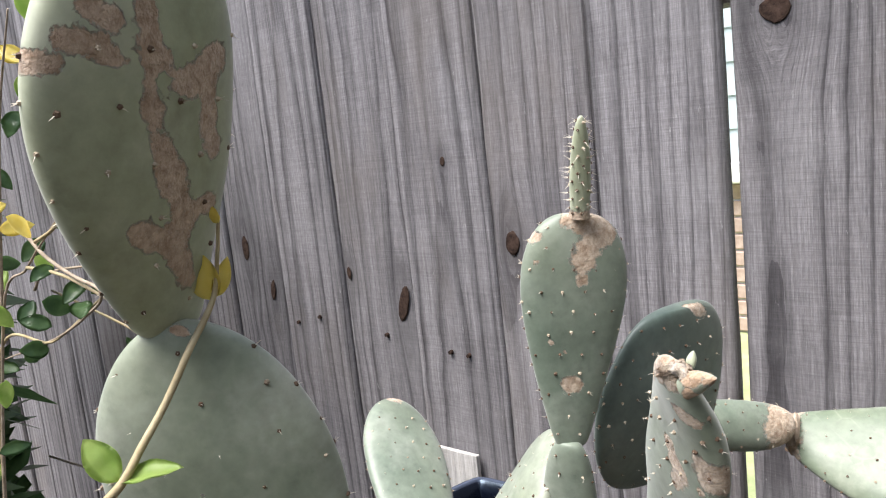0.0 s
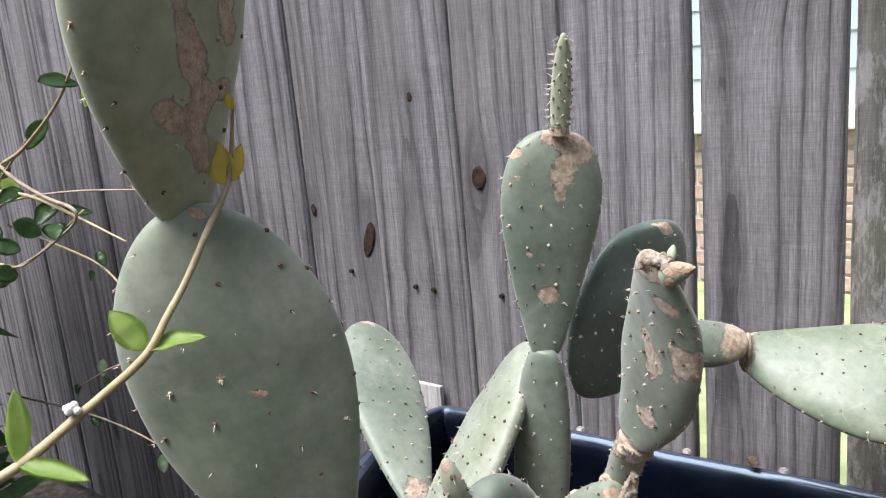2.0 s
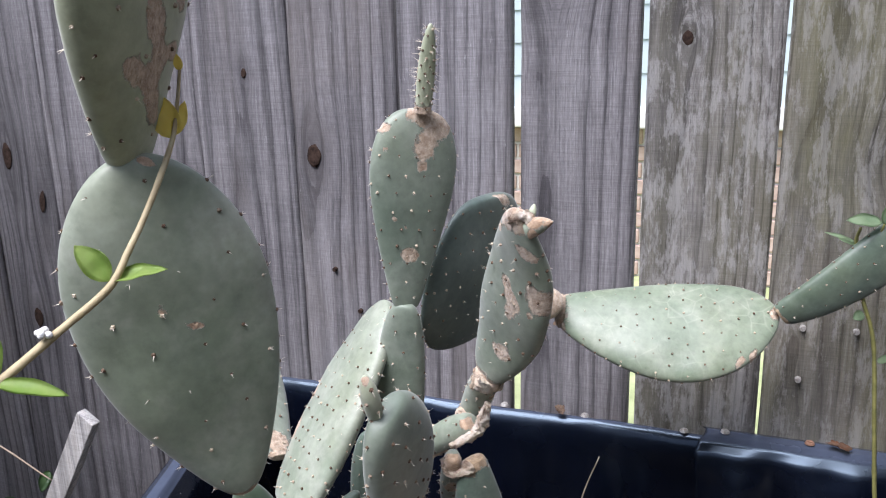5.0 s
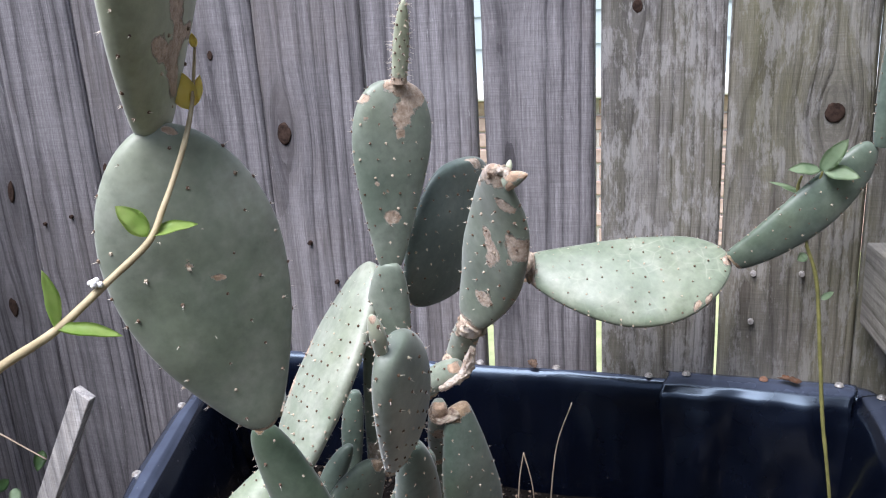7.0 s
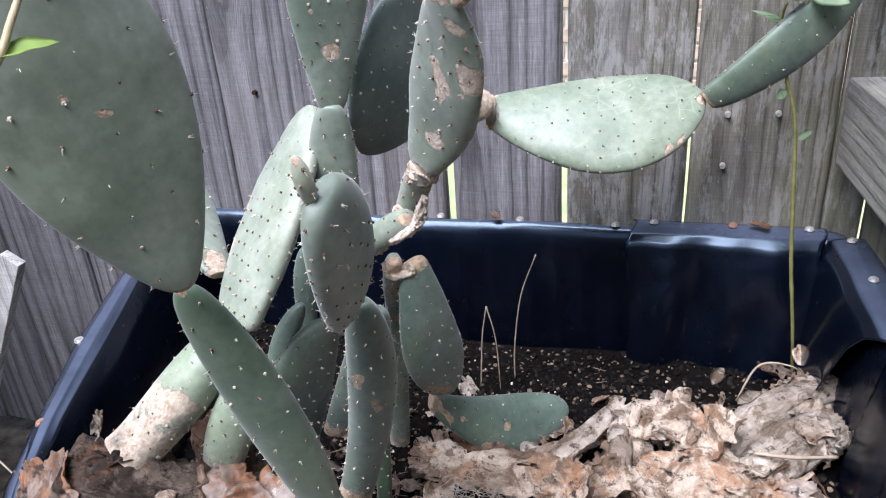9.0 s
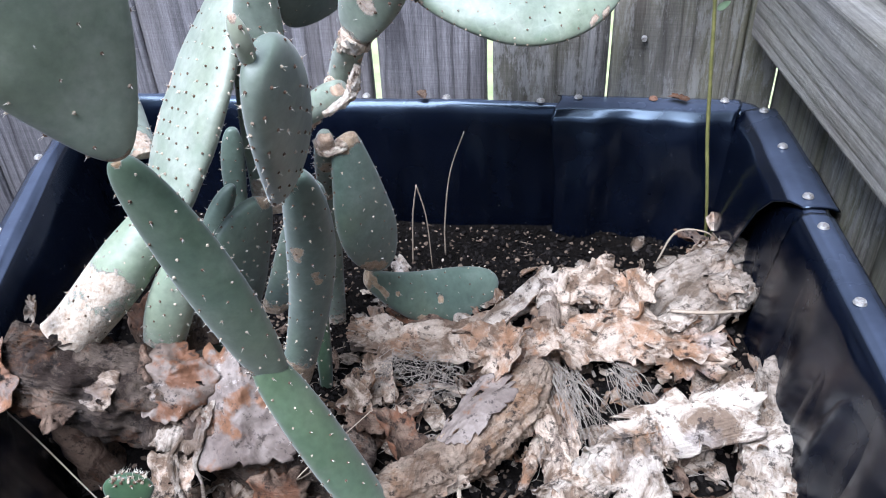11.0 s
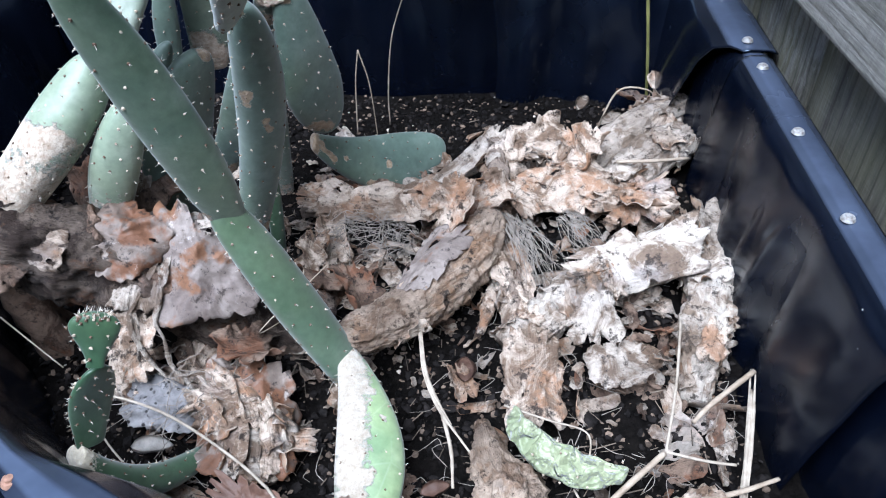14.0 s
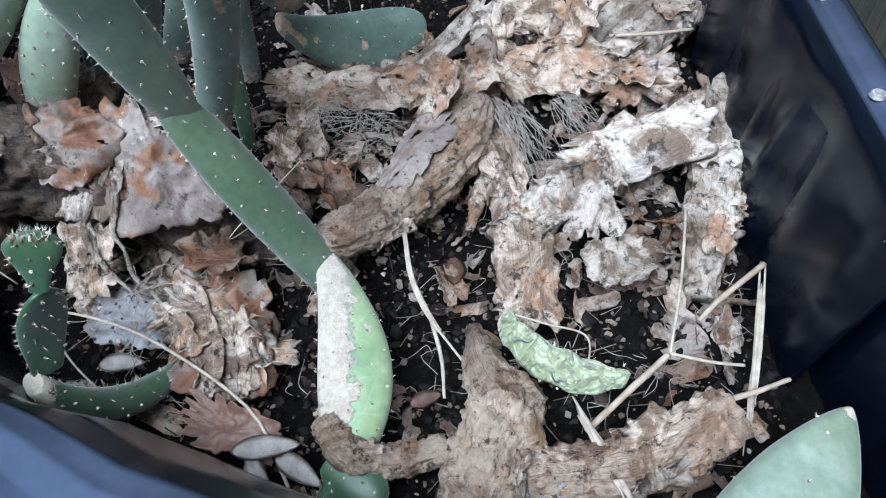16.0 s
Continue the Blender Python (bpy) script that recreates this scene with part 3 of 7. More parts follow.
def knot(x, z, rx, rz, parent, tilt=0.0):
    bm = bmesh.new()
    bmesh.ops.create_uvsphere(bm, u_segments=18, v_segments=8, radius=1)
    for v in bm.verts:
        r = 1 + 0.16 * n3(v.co, 1.7, x * 9)
        dish = 0.0009 * (1 - 0.75 * math.exp(-5 * (v.co.x ** 2 + v.co.z ** 2)))
        v.co = Vector((v.co.x * rx * 0.8 * r * (1 - 0.15 * v.co.z ** 2), v.co.y * dish, v.co.z * rz * 0.8 * r))
    bmesh.ops.transform(bm, matrix=Matrix.Translation((x, parent.matrix_basis.translation.y - 0.0005, z)) @ Matrix.Rotation(tilt, 4, 'Y'), verts=bm.verts)
    part("knot", bm, KNOT, parent, "dark brown wood knot")


def board_at(x):
    return next(b for b, (p, q) in zip(boards, zip(EDGES, EDGES[1:])) if p <= x < q)


for x, z, rx, rz, tilt in KNOTS:
    knot(x, z, rx, rz, board_at(x), tilt)


def nail(x, z, parent, mat):
    bm = bmesh.new()
    bmesh.ops.create_cone(bm, cap_ends=True, segments=14, radius1=0.0032, radius2=0.0027, depth=0.005, matrix=Matrix.Translation((x, parent.matrix_basis.translation.y - 0.0022, z)) @ Matrix.Rotation(radians(90), 4, 'X'))
    part("nail", bm, mat, parent, "round grey nail head", False)


for x, z in ((0.219, 0.570), (0.219, 0.627), (0.268, 0.629), (-0.30, 0.590), (-0.445, 0.640), (-0.476, 0.641), (-0.335, 0.643), (-0.60, 0.652), (-0.745, 0.668), (-0.80, 0.655)):
    nail(x, z, board_at(x), SCREW if x > 0.2 else KNOT)

# side fence that meets it at the corner: pickets behind a pale rail
side = thing("fence_side", (0.36, 1.0, 0), "side fence, greenish boards behind a pale weathered rail", "fence", kind="structure")
SLANT = math.atan(0.125)
turn_side = Matrix.Translation((0.362, 1.0, 0)) @ Matrix.Rotation(-math.pi / 2 + SLANT, 4, 'Z')
for i in range(24):
    a = 0.004 + 0.147 * i
    ob = picket(side, a, a + 0.1455, 0.0, WOOD_GREEN if i in (1, 3, 4, 7) else WOOD_SIDE, 1.42, 0.0, 30 + i)
    ob.matrix_basis = turn_side @ ob.matrix_basis
for z in (0.583, 1.25):
    bm = box(bmesh.new(), (0.012, -0.039, z), (3.5, -0.001, z + 0.089), 0.003)
    ob = part("rail", bm, WOOD_PALE, side, "pale split two-by-four rail", False)
    ob.data.transform(Matrix.Rotation(radians(90), 4, 'Y') @ Matrix.Translation((-0.6, 0.02, -z - 0.045)))
    ob.matrix_basis = turn_side @ Matrix.Translation((0.6, -0.02, z + 0.045)) @ Matrix.Rotation(radians(-90), 4, 'Y')
bm = box(bmesh.new(), (0.3255, 1.001, 0.02), (0.362, 1.016, 1.42), 0.002)
part("corner_board", bm, WOOD_GREEN, fence, "greenish corner board", False)

# unseen plain wall added to close the yard and cut low light and reflections
bm = box(bmesh.new(), (-4.5, -2.6, 0), (0.9, -2.5, 1.9), 0.01)
single("wall_front", bm, WOOD, "plain weathered board wall, unseen, added to cut low light", "wall", kind="structure", smooth=False)

# ---------------------------------------------------------------- planter
SOIL_Z = 0.345
RIM = [(-0.408, 0.950), (-0.10, 0.967), (0.11, 0.978), (0.338, 0.990), (0.358, 0.93), (0.361, 0.88), (0.367, 0.74), (0.376, 0.62), (0.385, 0.53), (0.418, 0.405), (0.425, 0.27), (0.38, 0.232),
       (0.20, 0.238), (0.07, 0.244), (-0.012, 0.268), (-0.092, 0.312), (-0.186, 0.384), (-0.264, 0.474), (-0.296, 0.535), (-0.345, 0.644), (-0.391, 0.76), (-0.424, 0.86)]
planter = thing("planter_bed", (0, 0.6, 0), "raised planter bed draped with black pond liner", "planter")


def rim_line(n):
    """n points round the rim at even steps, with corners only slightly eased."""
    pts = [Vector((*p, 0)) for p in RIM]
    seg = [(pts[i], pts[(i + 1) % len(pts)]) for i in range(len(pts))]
    total = sum((b - a).length for a, b in seg)
    out, k, run = [], 0, 0.0
    for i in range(n):
        d = total * i / n
        while run + (seg[k][1] - seg[k][0]).length < d:
            run += (seg[k][1] - seg[k][0]).length
            k += 1
        a, b = seg[k]
        out.append(a.lerp(b, (d - run) / (b - a).length))
    for _ in range(2):
        out = [(out[i - 1] + 2 * out[i] + out[(i + 1) % n]) / 4 for i in range(n)]
    return out


NR = 420
line = rim_line(NR)
mid = sum(line, V(0, 0, 0)) / NR


def inward(i):
    t = (line[(i + 2) % NR] - line[i - 2]).normalized()
    n = V(-t.y, t.x, 0)
    return n if n.dot(mid - line[i]) > 0 else -n


# profile: distance inward from the rim's middle line, height
PROFILE = [(-0.031, 0.40), (-0.030, 0.43), (-0.028, 0.46), (-0.026, 0.485), (-0.0215, 0.496), (-0.014, 0.5005), (0.0, 0.501), (0.012, 0.5), (0.018, 0.496), (0.0225, 0.487), (0.025, 0.47), (0.026, 0.45), (0.027, 0.43), (0.028, 0.41), (0.029, 0.39), (0.029, 0.37), (0.028, 0.35), (0.026, 0.325), (0.024, 0.30)]
bm = bmesh.new()
rings = []
for i in range(NR):
    n, ring = inward(i), []
    p = line[i]
    slim = (0.0068 if p.x > 0.3 else 0.0115) * max(0.0, 1 - max(0.0, 0.05 - abs(p.x - 0.3)) * 10)
    for k, (d, z) in enumerate(PROFILE):
        low = max(0.0, min(1.0, (0.495 - z) / 0.08))
        fold = 0.012 * n3((p.x * 13, p.y * 13, z * 2.2), 1.0, 3) + 0.008 * abs(n3((p.x * 30, p.y * 30, z * 3), 1.0, 8)) + 0.004 * n3((p.x * 80, p.y * 80, z * 8), 1.0, 4)
        dz = 0.0035 * n3((p.x * 9, p.y * 9, 0), 1.0, 6) + 0.0012 * n3((p.x * 40, p.y * 40, k), 1.0, 2)
        slope = 0.14 if p.x < 0.05 and p.y < 0.85 else (0.10 if p.x > 0.3 and p.y < 0.7 else 0.0)
        d_in = d + slope * max(0.0, 0.502 - z) if d > 0.01 else d
        d_in -= slim * max(-1.0, min(1.0, d / 0.015))
        q = p + n * (d_in + (fold * low if d > 0 else fold * 0.5 * low))
        ring.append(bm.verts.new((q.x, q.y, z + (dz if 2 < k < 12 else 0))))
    rings.append(ring)
for i in range(NR):
    a, b = rings[i], rings[(i + 1) % NR]
    for k in range(len(PROFILE) - 1):
        bm.faces.new((a[k], b[k], b[k + 1], a[k + 1]))
bmesh.ops.recalc_face_normals(bm, faces=bm.faces)
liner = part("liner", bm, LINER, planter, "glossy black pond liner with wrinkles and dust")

# timber box under the liner, set inside the sheet's thickness
bm = bmesh.new()
outer, inner = [], []
for i in range(0, NR, 6):
    n = inward(i)
    outer.append([bm.verts.new((*(line[i] - n * 0.009).xy, z)) for z in (0.0, 0.489)])
    inner.append([bm.verts.new((*(line[i] + n * 0.006).xy, z)) for z in (0.0, 0.489)])
m = len(outer)
for i in range(m):
    j = (i + 1) % m
    bm.faces.new((outer[i][0], outer[j][0], outer[j][1], outer[i][1]))
    bm.faces.new((inner[j][0], inner[i][0], inner[i][1], inner[j][1]))
    bm.faces.new((outer[i][1], outer[j][1], inner[j][1], inner[i][1]))
    bm.faces.new((outer[j][0], outer[i][0], inner[i][0], inner[j][0]))
part("box_wall", bm, LATH, planter, "pale timber side wall", False)


def sheet(parent, name, fn, nu, nv, mat, label="", thick=0.0012):
    """A sheet from a function of u and v in 0..1, with thickness."""
    bm = bmesh.new()
    g = [[bm.verts.new(fn(i / nu, j / nv)) for j in range(nv + 1)] for i in range(nu + 1)]
    for i in range(nu):
        for j in range(nv):
            bm.faces.new((g[i][j], g[i + 1][j], g[i + 1][j + 1], g[i][j + 1]))
    bmesh.ops.recalc_face_normals(bm, faces=bm.faces)
    bmesh.ops.solidify(bm, geom=list(bm.faces), thickness=thick)
    return part(name, bm, mat, parent, label)


def flap_side(u, v):
    """Overlap on the side wall: from the corner to a curling free edge."""
    y = 0.975 - 0.205 * u + 0.125 * u * max(0.0, v - 0.28) ** 0.8
    over = [(-0.020, 0.5025), (-0.012, 0.505), (0.004, 0.5055), (0.017, 0.502), (0.0245, 0.492), (0.029, 0.47), (0.034, 0.43), (0.038, 0.39), (0.040, 0.35), (0.040, 0.315)]
    t = v * (len(over) - 1)
    k = min(int(t), len(over) - 2)
    d, z = [a + (b - a) * (t - k) for a, b in zip(over[k], over[k + 1])]
    lift = max(0.0, v - 0.3) * (0.010 + 0.016 * u ** 6 + 0.006 * math.sin(u * 11 + v * 2))
    return (0.349 + 0.085 * (1 - y) * 0.9 - d - lift, y, z)


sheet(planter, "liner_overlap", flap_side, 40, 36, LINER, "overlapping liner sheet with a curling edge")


def flap_back(u, v):
    x = 0.128 + 0.198 * u + 0.004 * math.sin(v * 9)
    over = [(0.018, 0.5015), (0.008, 0.505), (-0.006, 0.505), (-0.017, 0.502), (-0.0245, 0.492), (-0.029, 0.47), (-0.033, 0.43), (-0.036, 0.38), (-0.038, 0.32)]
    t = v * (len(over) - 1)
    k = min(int(t), len(over) - 2)
    d, z = [a + (b - a) * (t - k) for a, b in zip(over[k], over[k + 1])]
    lift = max(0.0, v - 0.35) * (0.008 + 0.010 * math.sin(u * 9 + 1.0) + 0.006 * math.sin(u * 23 + v * 4)) + max(0.0, 1 - abs(v - 0.78) / 0.2) * 0.005 * math.sin(u * 17 + v * 6)
    return (x, 0.9785 + 0.035 * (x - 0.1) + d - lift, z)


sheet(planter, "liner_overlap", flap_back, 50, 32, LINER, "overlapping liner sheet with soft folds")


def flap_front(u, v):
    """Broad slack slope from the rim down to the soil, along the side and the front."""
    line_ = [V(-0.412, 0.830, 0), V(-0.391, 0.760, 0), V(-0.345, 0.644, 0), V(-0.296, 0.535, 0), V(-0.258, 0.466, 0), V(-0.215, 0.405, 0), V(-0.150, 0.352, 0), V(-0.092, 0.312, 0), V(-0.052, 0.288, 0), V(-0.008, 0.264, 0), V(0.07, 0.246, 0), V(0.16, 0.240, 0)]
    run = [0.035, 0.052, 0.056, 0.040, 0.026, 0.024, 0.028, 0.040, 0.070, 0.082, 0.072, 0.05]
    t = u * 11
    k = min(int(t), 10)
    p, r = line_[k].lerp(line_[k + 1], t - k), run[k] + (run[k + 1] - run[k]) * (t - k)
    ways = [(line_[min(i + 1, 11)] - line_[max(i - 1, 0)]).normalized() for i in (k, k + 1)]
    w = ways[0].lerp(ways[1], t - k).normalized()
    n = V(-w.y, w.x, 0)
    over = [(-0.25, 0.499), (-0.08, 0.5045), (0.10, 0.5055), (0.27, 0.501), (0.45, 0.484), (0.63, 0.455), (0.80, 0.415), (0.95, 0.37), (1.0, 0.33)]
    s = v * (len(over) - 1)
    j = min(int(s), len(over) - 2)
    d, z = [a + (b - a) * (s - j) for a, b in zip(over[j], over[j + 1])]
    q = p + n * (r * d + 0.004)
    slack = max(0.0, v - 0.3) * (1 - v) * 4
    z += slack * (0.004 * math.sin(u * 24 + v * 5) + 0.003 * math.sin(u * 44 - v * 9) + 0.002 * n3((u * 17, v * 5, 0), 1.0, 5))
    return (q.x, q.y, z)


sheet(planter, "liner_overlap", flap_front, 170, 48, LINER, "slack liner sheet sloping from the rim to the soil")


def flap_low(u, v):
    """Sheet that hangs from the side rim and stands off the wall towards its free front edge."""
    y = 0.76 + (0.402 + 0.032 * v - 0.76) * u
    over = [(-0.014, 0.5025), (-0.006, 0.506), (0.006, 0.506), (0.014, 0.5025), (0.0195, 0.492), (0.023, 0.47), (0.028, 0.43), (0.033, 0.39), (0.036, 0.35), (0.036, 0.325)]
    t = v * (len(over) - 1)
    k = min(int(t), len(over) - 2)
    d, z = [a + (b - a) * (t - k) for a, b in zip(over[k], over[k + 1])]
    low = max(0.0, v - 0.4)
    slack = low * (0.010 * math.sin(u * 15 + v * 2.5) + 0.006 * math.sin(u * 31 - v * 3) + 0.014 * u ** 3)
    return (0.367 + 0.081 * (0.74 - y) - d - slack, y, z)


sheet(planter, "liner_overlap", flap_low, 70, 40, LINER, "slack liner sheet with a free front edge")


def screw(x, y, z, mat):
    bm = bmesh.new()
    bmesh.ops.create_cone(bm, cap_ends=True, segments=18, radius1=0.0050, radius2=0.0040, depth=0.0022, matrix=Matrix.Translation((x, y, z)))
    bmesh.ops.create_cone(bm, cap_ends=True, segments=18, radius1=0.0026, radius2=0.0022, depth=0.0014, matrix=Matrix.Translation((x, y, z + 0.0016)))
    part("screw", bm, mat, planter, "zinc screw head" if mat is SCREW else "rusty screw head", False)


for i, (x, y) in enumerate(((-0.33, 0.962), (-0.22, 0.968), (-0.096, 0.972), (0.0, 0.977), (0.11, 0.978), (0.152, 0.981), (0.235, 0.985), (0.312, 0.987), (0.350, 0.965), (0.356, 0.882), (0.362, 0.786), (0.365, 0.737), (0.370, 0.636),
                            (0.377, 0.533), (0.388, 0.42), (-0.404, 0.782), (-0.352, 0.645), (-0.296, 0.535), (-0.082, 0.305))):
    screw(x, y, 0.5075 if x > 0.12 else 0.5025, RUST if i in (6, 17, 18) else SCREW)

# soil
bm = bmesh.new()
loop = [line[i] + inward(i) * 0.02 for i in range(0, NR, 4)]
steps = 46
grid = []
for k in range(steps + 1):
    f = k / steps
    grid.append([bm.verts.new((*(mid.lerp(p, f)).xy, 0)) for p in loop] if k else [bm.verts.new((mid.x, mid.y, 0))])


def soil_z(x, y):
    z = SOIL_Z + 0.010 * n3((x, y, 0), 7, 1) + 0.005 * n3((x, y, 0), 28, 2)
    z += 0.045 * math.exp(-((x + 0.16) ** 2 + (y - 0.56) ** 2) / 0.012)
    z += 0.015 * math.exp(-((x - 0.22) ** 2 + (y - 0.7) ** 2) / 0.02)
    return z


for row in grid:
    for v in row:
        v.co.z = soil_z(v.co.x, v.co.y) + 0.003 * n3(v.co, 110, 5)
for k in range(steps):
    a, b = grid[k], grid[k + 1]
    for j in range(len(b)):
        jj = (j + 1) % len(b)
        if k == 0:
            bm.faces.new((a[0], b[j], b[jj]))
        else:
            bm.faces.new((a[j], b[j], b[jj], a[jj]))
bmesh.ops.recalc_face_normals(bm, faces=bm.faces)
single("soil", bm, SOIL, "dark crumbly potting soil inside the planter", "soil", kind="structure")


def inside(x, y, margin=0.04):
    if not (-0.40 < x < 0.37 - 0.0 and 0.25 < y < 0.95):
        return False
    if x > 0.352 - margin + 0.085 * (0.9 - y) * 0.6:
        return False
    left = np.interp(y, [0.28, 0.334, 0.40, 0.479, 0.535, 0.644, 0.76, 0.96], [0.0, -0.085, -0.185, -0.262, -0.296, -0.352, -0.398, -0.40])
    return x > left + margin

def torn(bm, fn, seed, rays=64, rings=8, thick=0.0007, ragged=0.35, lift=0.0, crisp=0.09):
    """A torn sheet with a ragged rim, laid over the surface fn(x, y) -> (place, outward); x and y run from -0.5 to 0.5."""
    inner = bm.verts.layers.float.get("inner") or bm.verts.layers.float.new("inner")
    grain = bm.verts.layers.float_vector.get("grain") or bm.verts.layers.float_vector.new("grain")
    top, bot = [], []
    for k in range(rings + 1):
        ta, ba = [], []
        f = k / rings
        for j in range(rays if k else 1):
            th = 2 * math.pi * j / rays
            c, d = math.cos(th), math.sin(th)
            R = 0.5 / (abs(c) ** 5 + abs(d) ** 5) ** (1 / 5)
            R *= 1 + 0.6 * ragged * noise.noise(Vector((c * 1.1, d * 1.1, seed))) + 0.5 * ragged * noise.noise(Vector((c * 3.1, d * 3.1, seed + 7))) + crisp * noise.noise(Vector((c * 9, d * 9, seed + 3))) + crisp * 0.4 * noise.noise(Vector((c * 31, d * 31, seed + 5)))
            R *= 1 - 0.75 * max(0.0, noise.noise(Vector((c * 5.5, d * 5.5, seed + 21))) - 0.22)
            R = max(0.10, R)
            x, y = c * R * f, d * R * f
            p, nr = fn(x, y)
            p = p + nr * (lift * f ** 5 * (0.1 + 1.2 * noise.noise(Vector((c * 2.4, d * 2.4, seed + 11)))))
            a, b = bm.verts.new(p), bm.verts.new(p - nr * thick)
            b[inner] = 1.0
            a[grain] = b[grain] = (x * 2 + seed, 0.3, y * 0.8)
            ta.append(a)
            ba.append(b)
        top.append(ta)
        bot.append(ba)
    for j in range(rays):
        i = (j + 1) % rays
        bm.faces.new((top[0][0], top[1][j], top[1][i]))
        bm.faces.new((bot[0][0], bot[1][i], bot[1][j]))
        for k in range(1, rings):
            q = top[k][j][grain]
            if noise.noise(Vector((q[0] * 2.6, q[2] * 6.5, seed + 31))) > 0.60:
                continue                    # worn through
            bm.faces.new((top[k][j], top[k + 1][j], top[k + 1][i], top[k][i]))
            bm.faces.new((bot[k][j], bot[k][i], bot[k + 1][i], bot[k + 1][j]))
        bm.faces.new((top[-1][j], bot[-1][j], bot[-1][i], top[-1][i]))


def flake_mesh(bm, m, w, l, curl, seed, rays=64, rings=8, thick=0.0007, ragged=0.35, crumple=1.0, lift=None):
    """A loose sheet of bark, curled about its long axis and crumpled."""
    rot = m.to_3x3()

    def fn(x, y):
        ang = curl * 2 * x
        if abs(curl) > 0.05:
            rad = w / (2 * curl)
            P, N = V(math.sin(ang) * rad, y * l, (1 - math.cos(ang)) * rad), V(-math.sin(ang), 0, math.cos(ang))
        else:
            P, N = V(x * w, y * l, 0), V(0, 0, 1)
        q = Vector((x * w * 60, y * l * 60, seed))
        g = Vector((q.x * 1.5, q.y * 0.45, seed))          # creases follow the grain
        P = P + N * (crumple * (0.0040 * noise.noise(q * 0.5) + 0.0042 * (0.25 - abs(noise.noise(g * 0.9))) + 0.0022 * (0.25 - abs(noise.noise(q * 1.7))) + 0.0008 * noise.noise(q * 5.0)) * min(1.0, w / 0.03))
        return m @ P, rot @ N

    torn(bm, fn, seed, rays, rings, thick, ragged, w * 0.22 if lift is None else lift)


def wraps(bm, pts, radii, count, rr, lo=-1.5, hi=1.5, big=1.0, flat=1.0, lift=0.4, proud=1.03):
    """Sheets of bark that still hug a stem and lift at their rims; lo to hi: angle from the top."""
    line = smoothline(pts, 61)
    for _ in range(count):
        s0, t0 = rr.uniform(0.05, 0.95), rr.uniform(lo, hi)
        u = s0 * (len(radii) - 1)
        k = min(int(u), len(radii) - 2)
        r = radii[k] * (1 - u + k) + radii[k + 1] * (u - k)
        length = (line[-1] - line[0]).length
        ds, dt = r * rr.uniform(1.0, 3.0) * big / length, rr.uniform(0.7, 2.0) * min(1.3, big)
        gap, sd, tw = proud + rr.uniform(0, 0.10), rr.uniform(0, 99), rr.uniform(-0.4, 0.4)

        def fn(x, y):
            s = min(0.999, max(0.0, s0 + y * ds))
            i = min(59, int(s * 60))
            p = line[i].lerp(line[i + 1], s * 60 - i)
            t = (line[min(i + 2, 60)] - line[max(i - 1, 0)]).normalized()
            side = t.cross(V(0, 0, 1)).normalized()
            up = side.cross(t)
            a = t0 + x * dt + tw * y
            d = (side * math.sin(a) + up * (math.cos(a) * flat)).normalized()
            h = r * gap * math.hypot(math.sin(a), math.cos(a) * flat) + r * 0.12 * noise.noise(Vector((x * 4, y * 4, sd)))
            return p + d * h, d

        torn(bm, fn, sd, 48, 6, 0.0007, 0.4, r * lift)


def facing(at, normal, along):
    """A matrix at a place, z along the normal, y as nearly along the given way as can be."""
    z = V(*normal).normalized()
    x = V(*along).cross(z).normalized()
    m = Matrix((x, z.cross(x), z)).transposed().to_4x4()
    m.translation = at
    return m


def lay(x, y, z, yaw, tilt, roll):
    return Matrix.Translation((x, y, z)) @ Euler((tilt, roll, yaw)).to_matrix().to_4x4()


# ---------------------------------------------------------------- the prickly pear
def frame_of(base, tip, facing):
    a = tip - base
    L = a.length
    a = a.normalized()
    n = (facing - a * facing.dot(a)).normalized()
    return a, n, a.cross(n), L


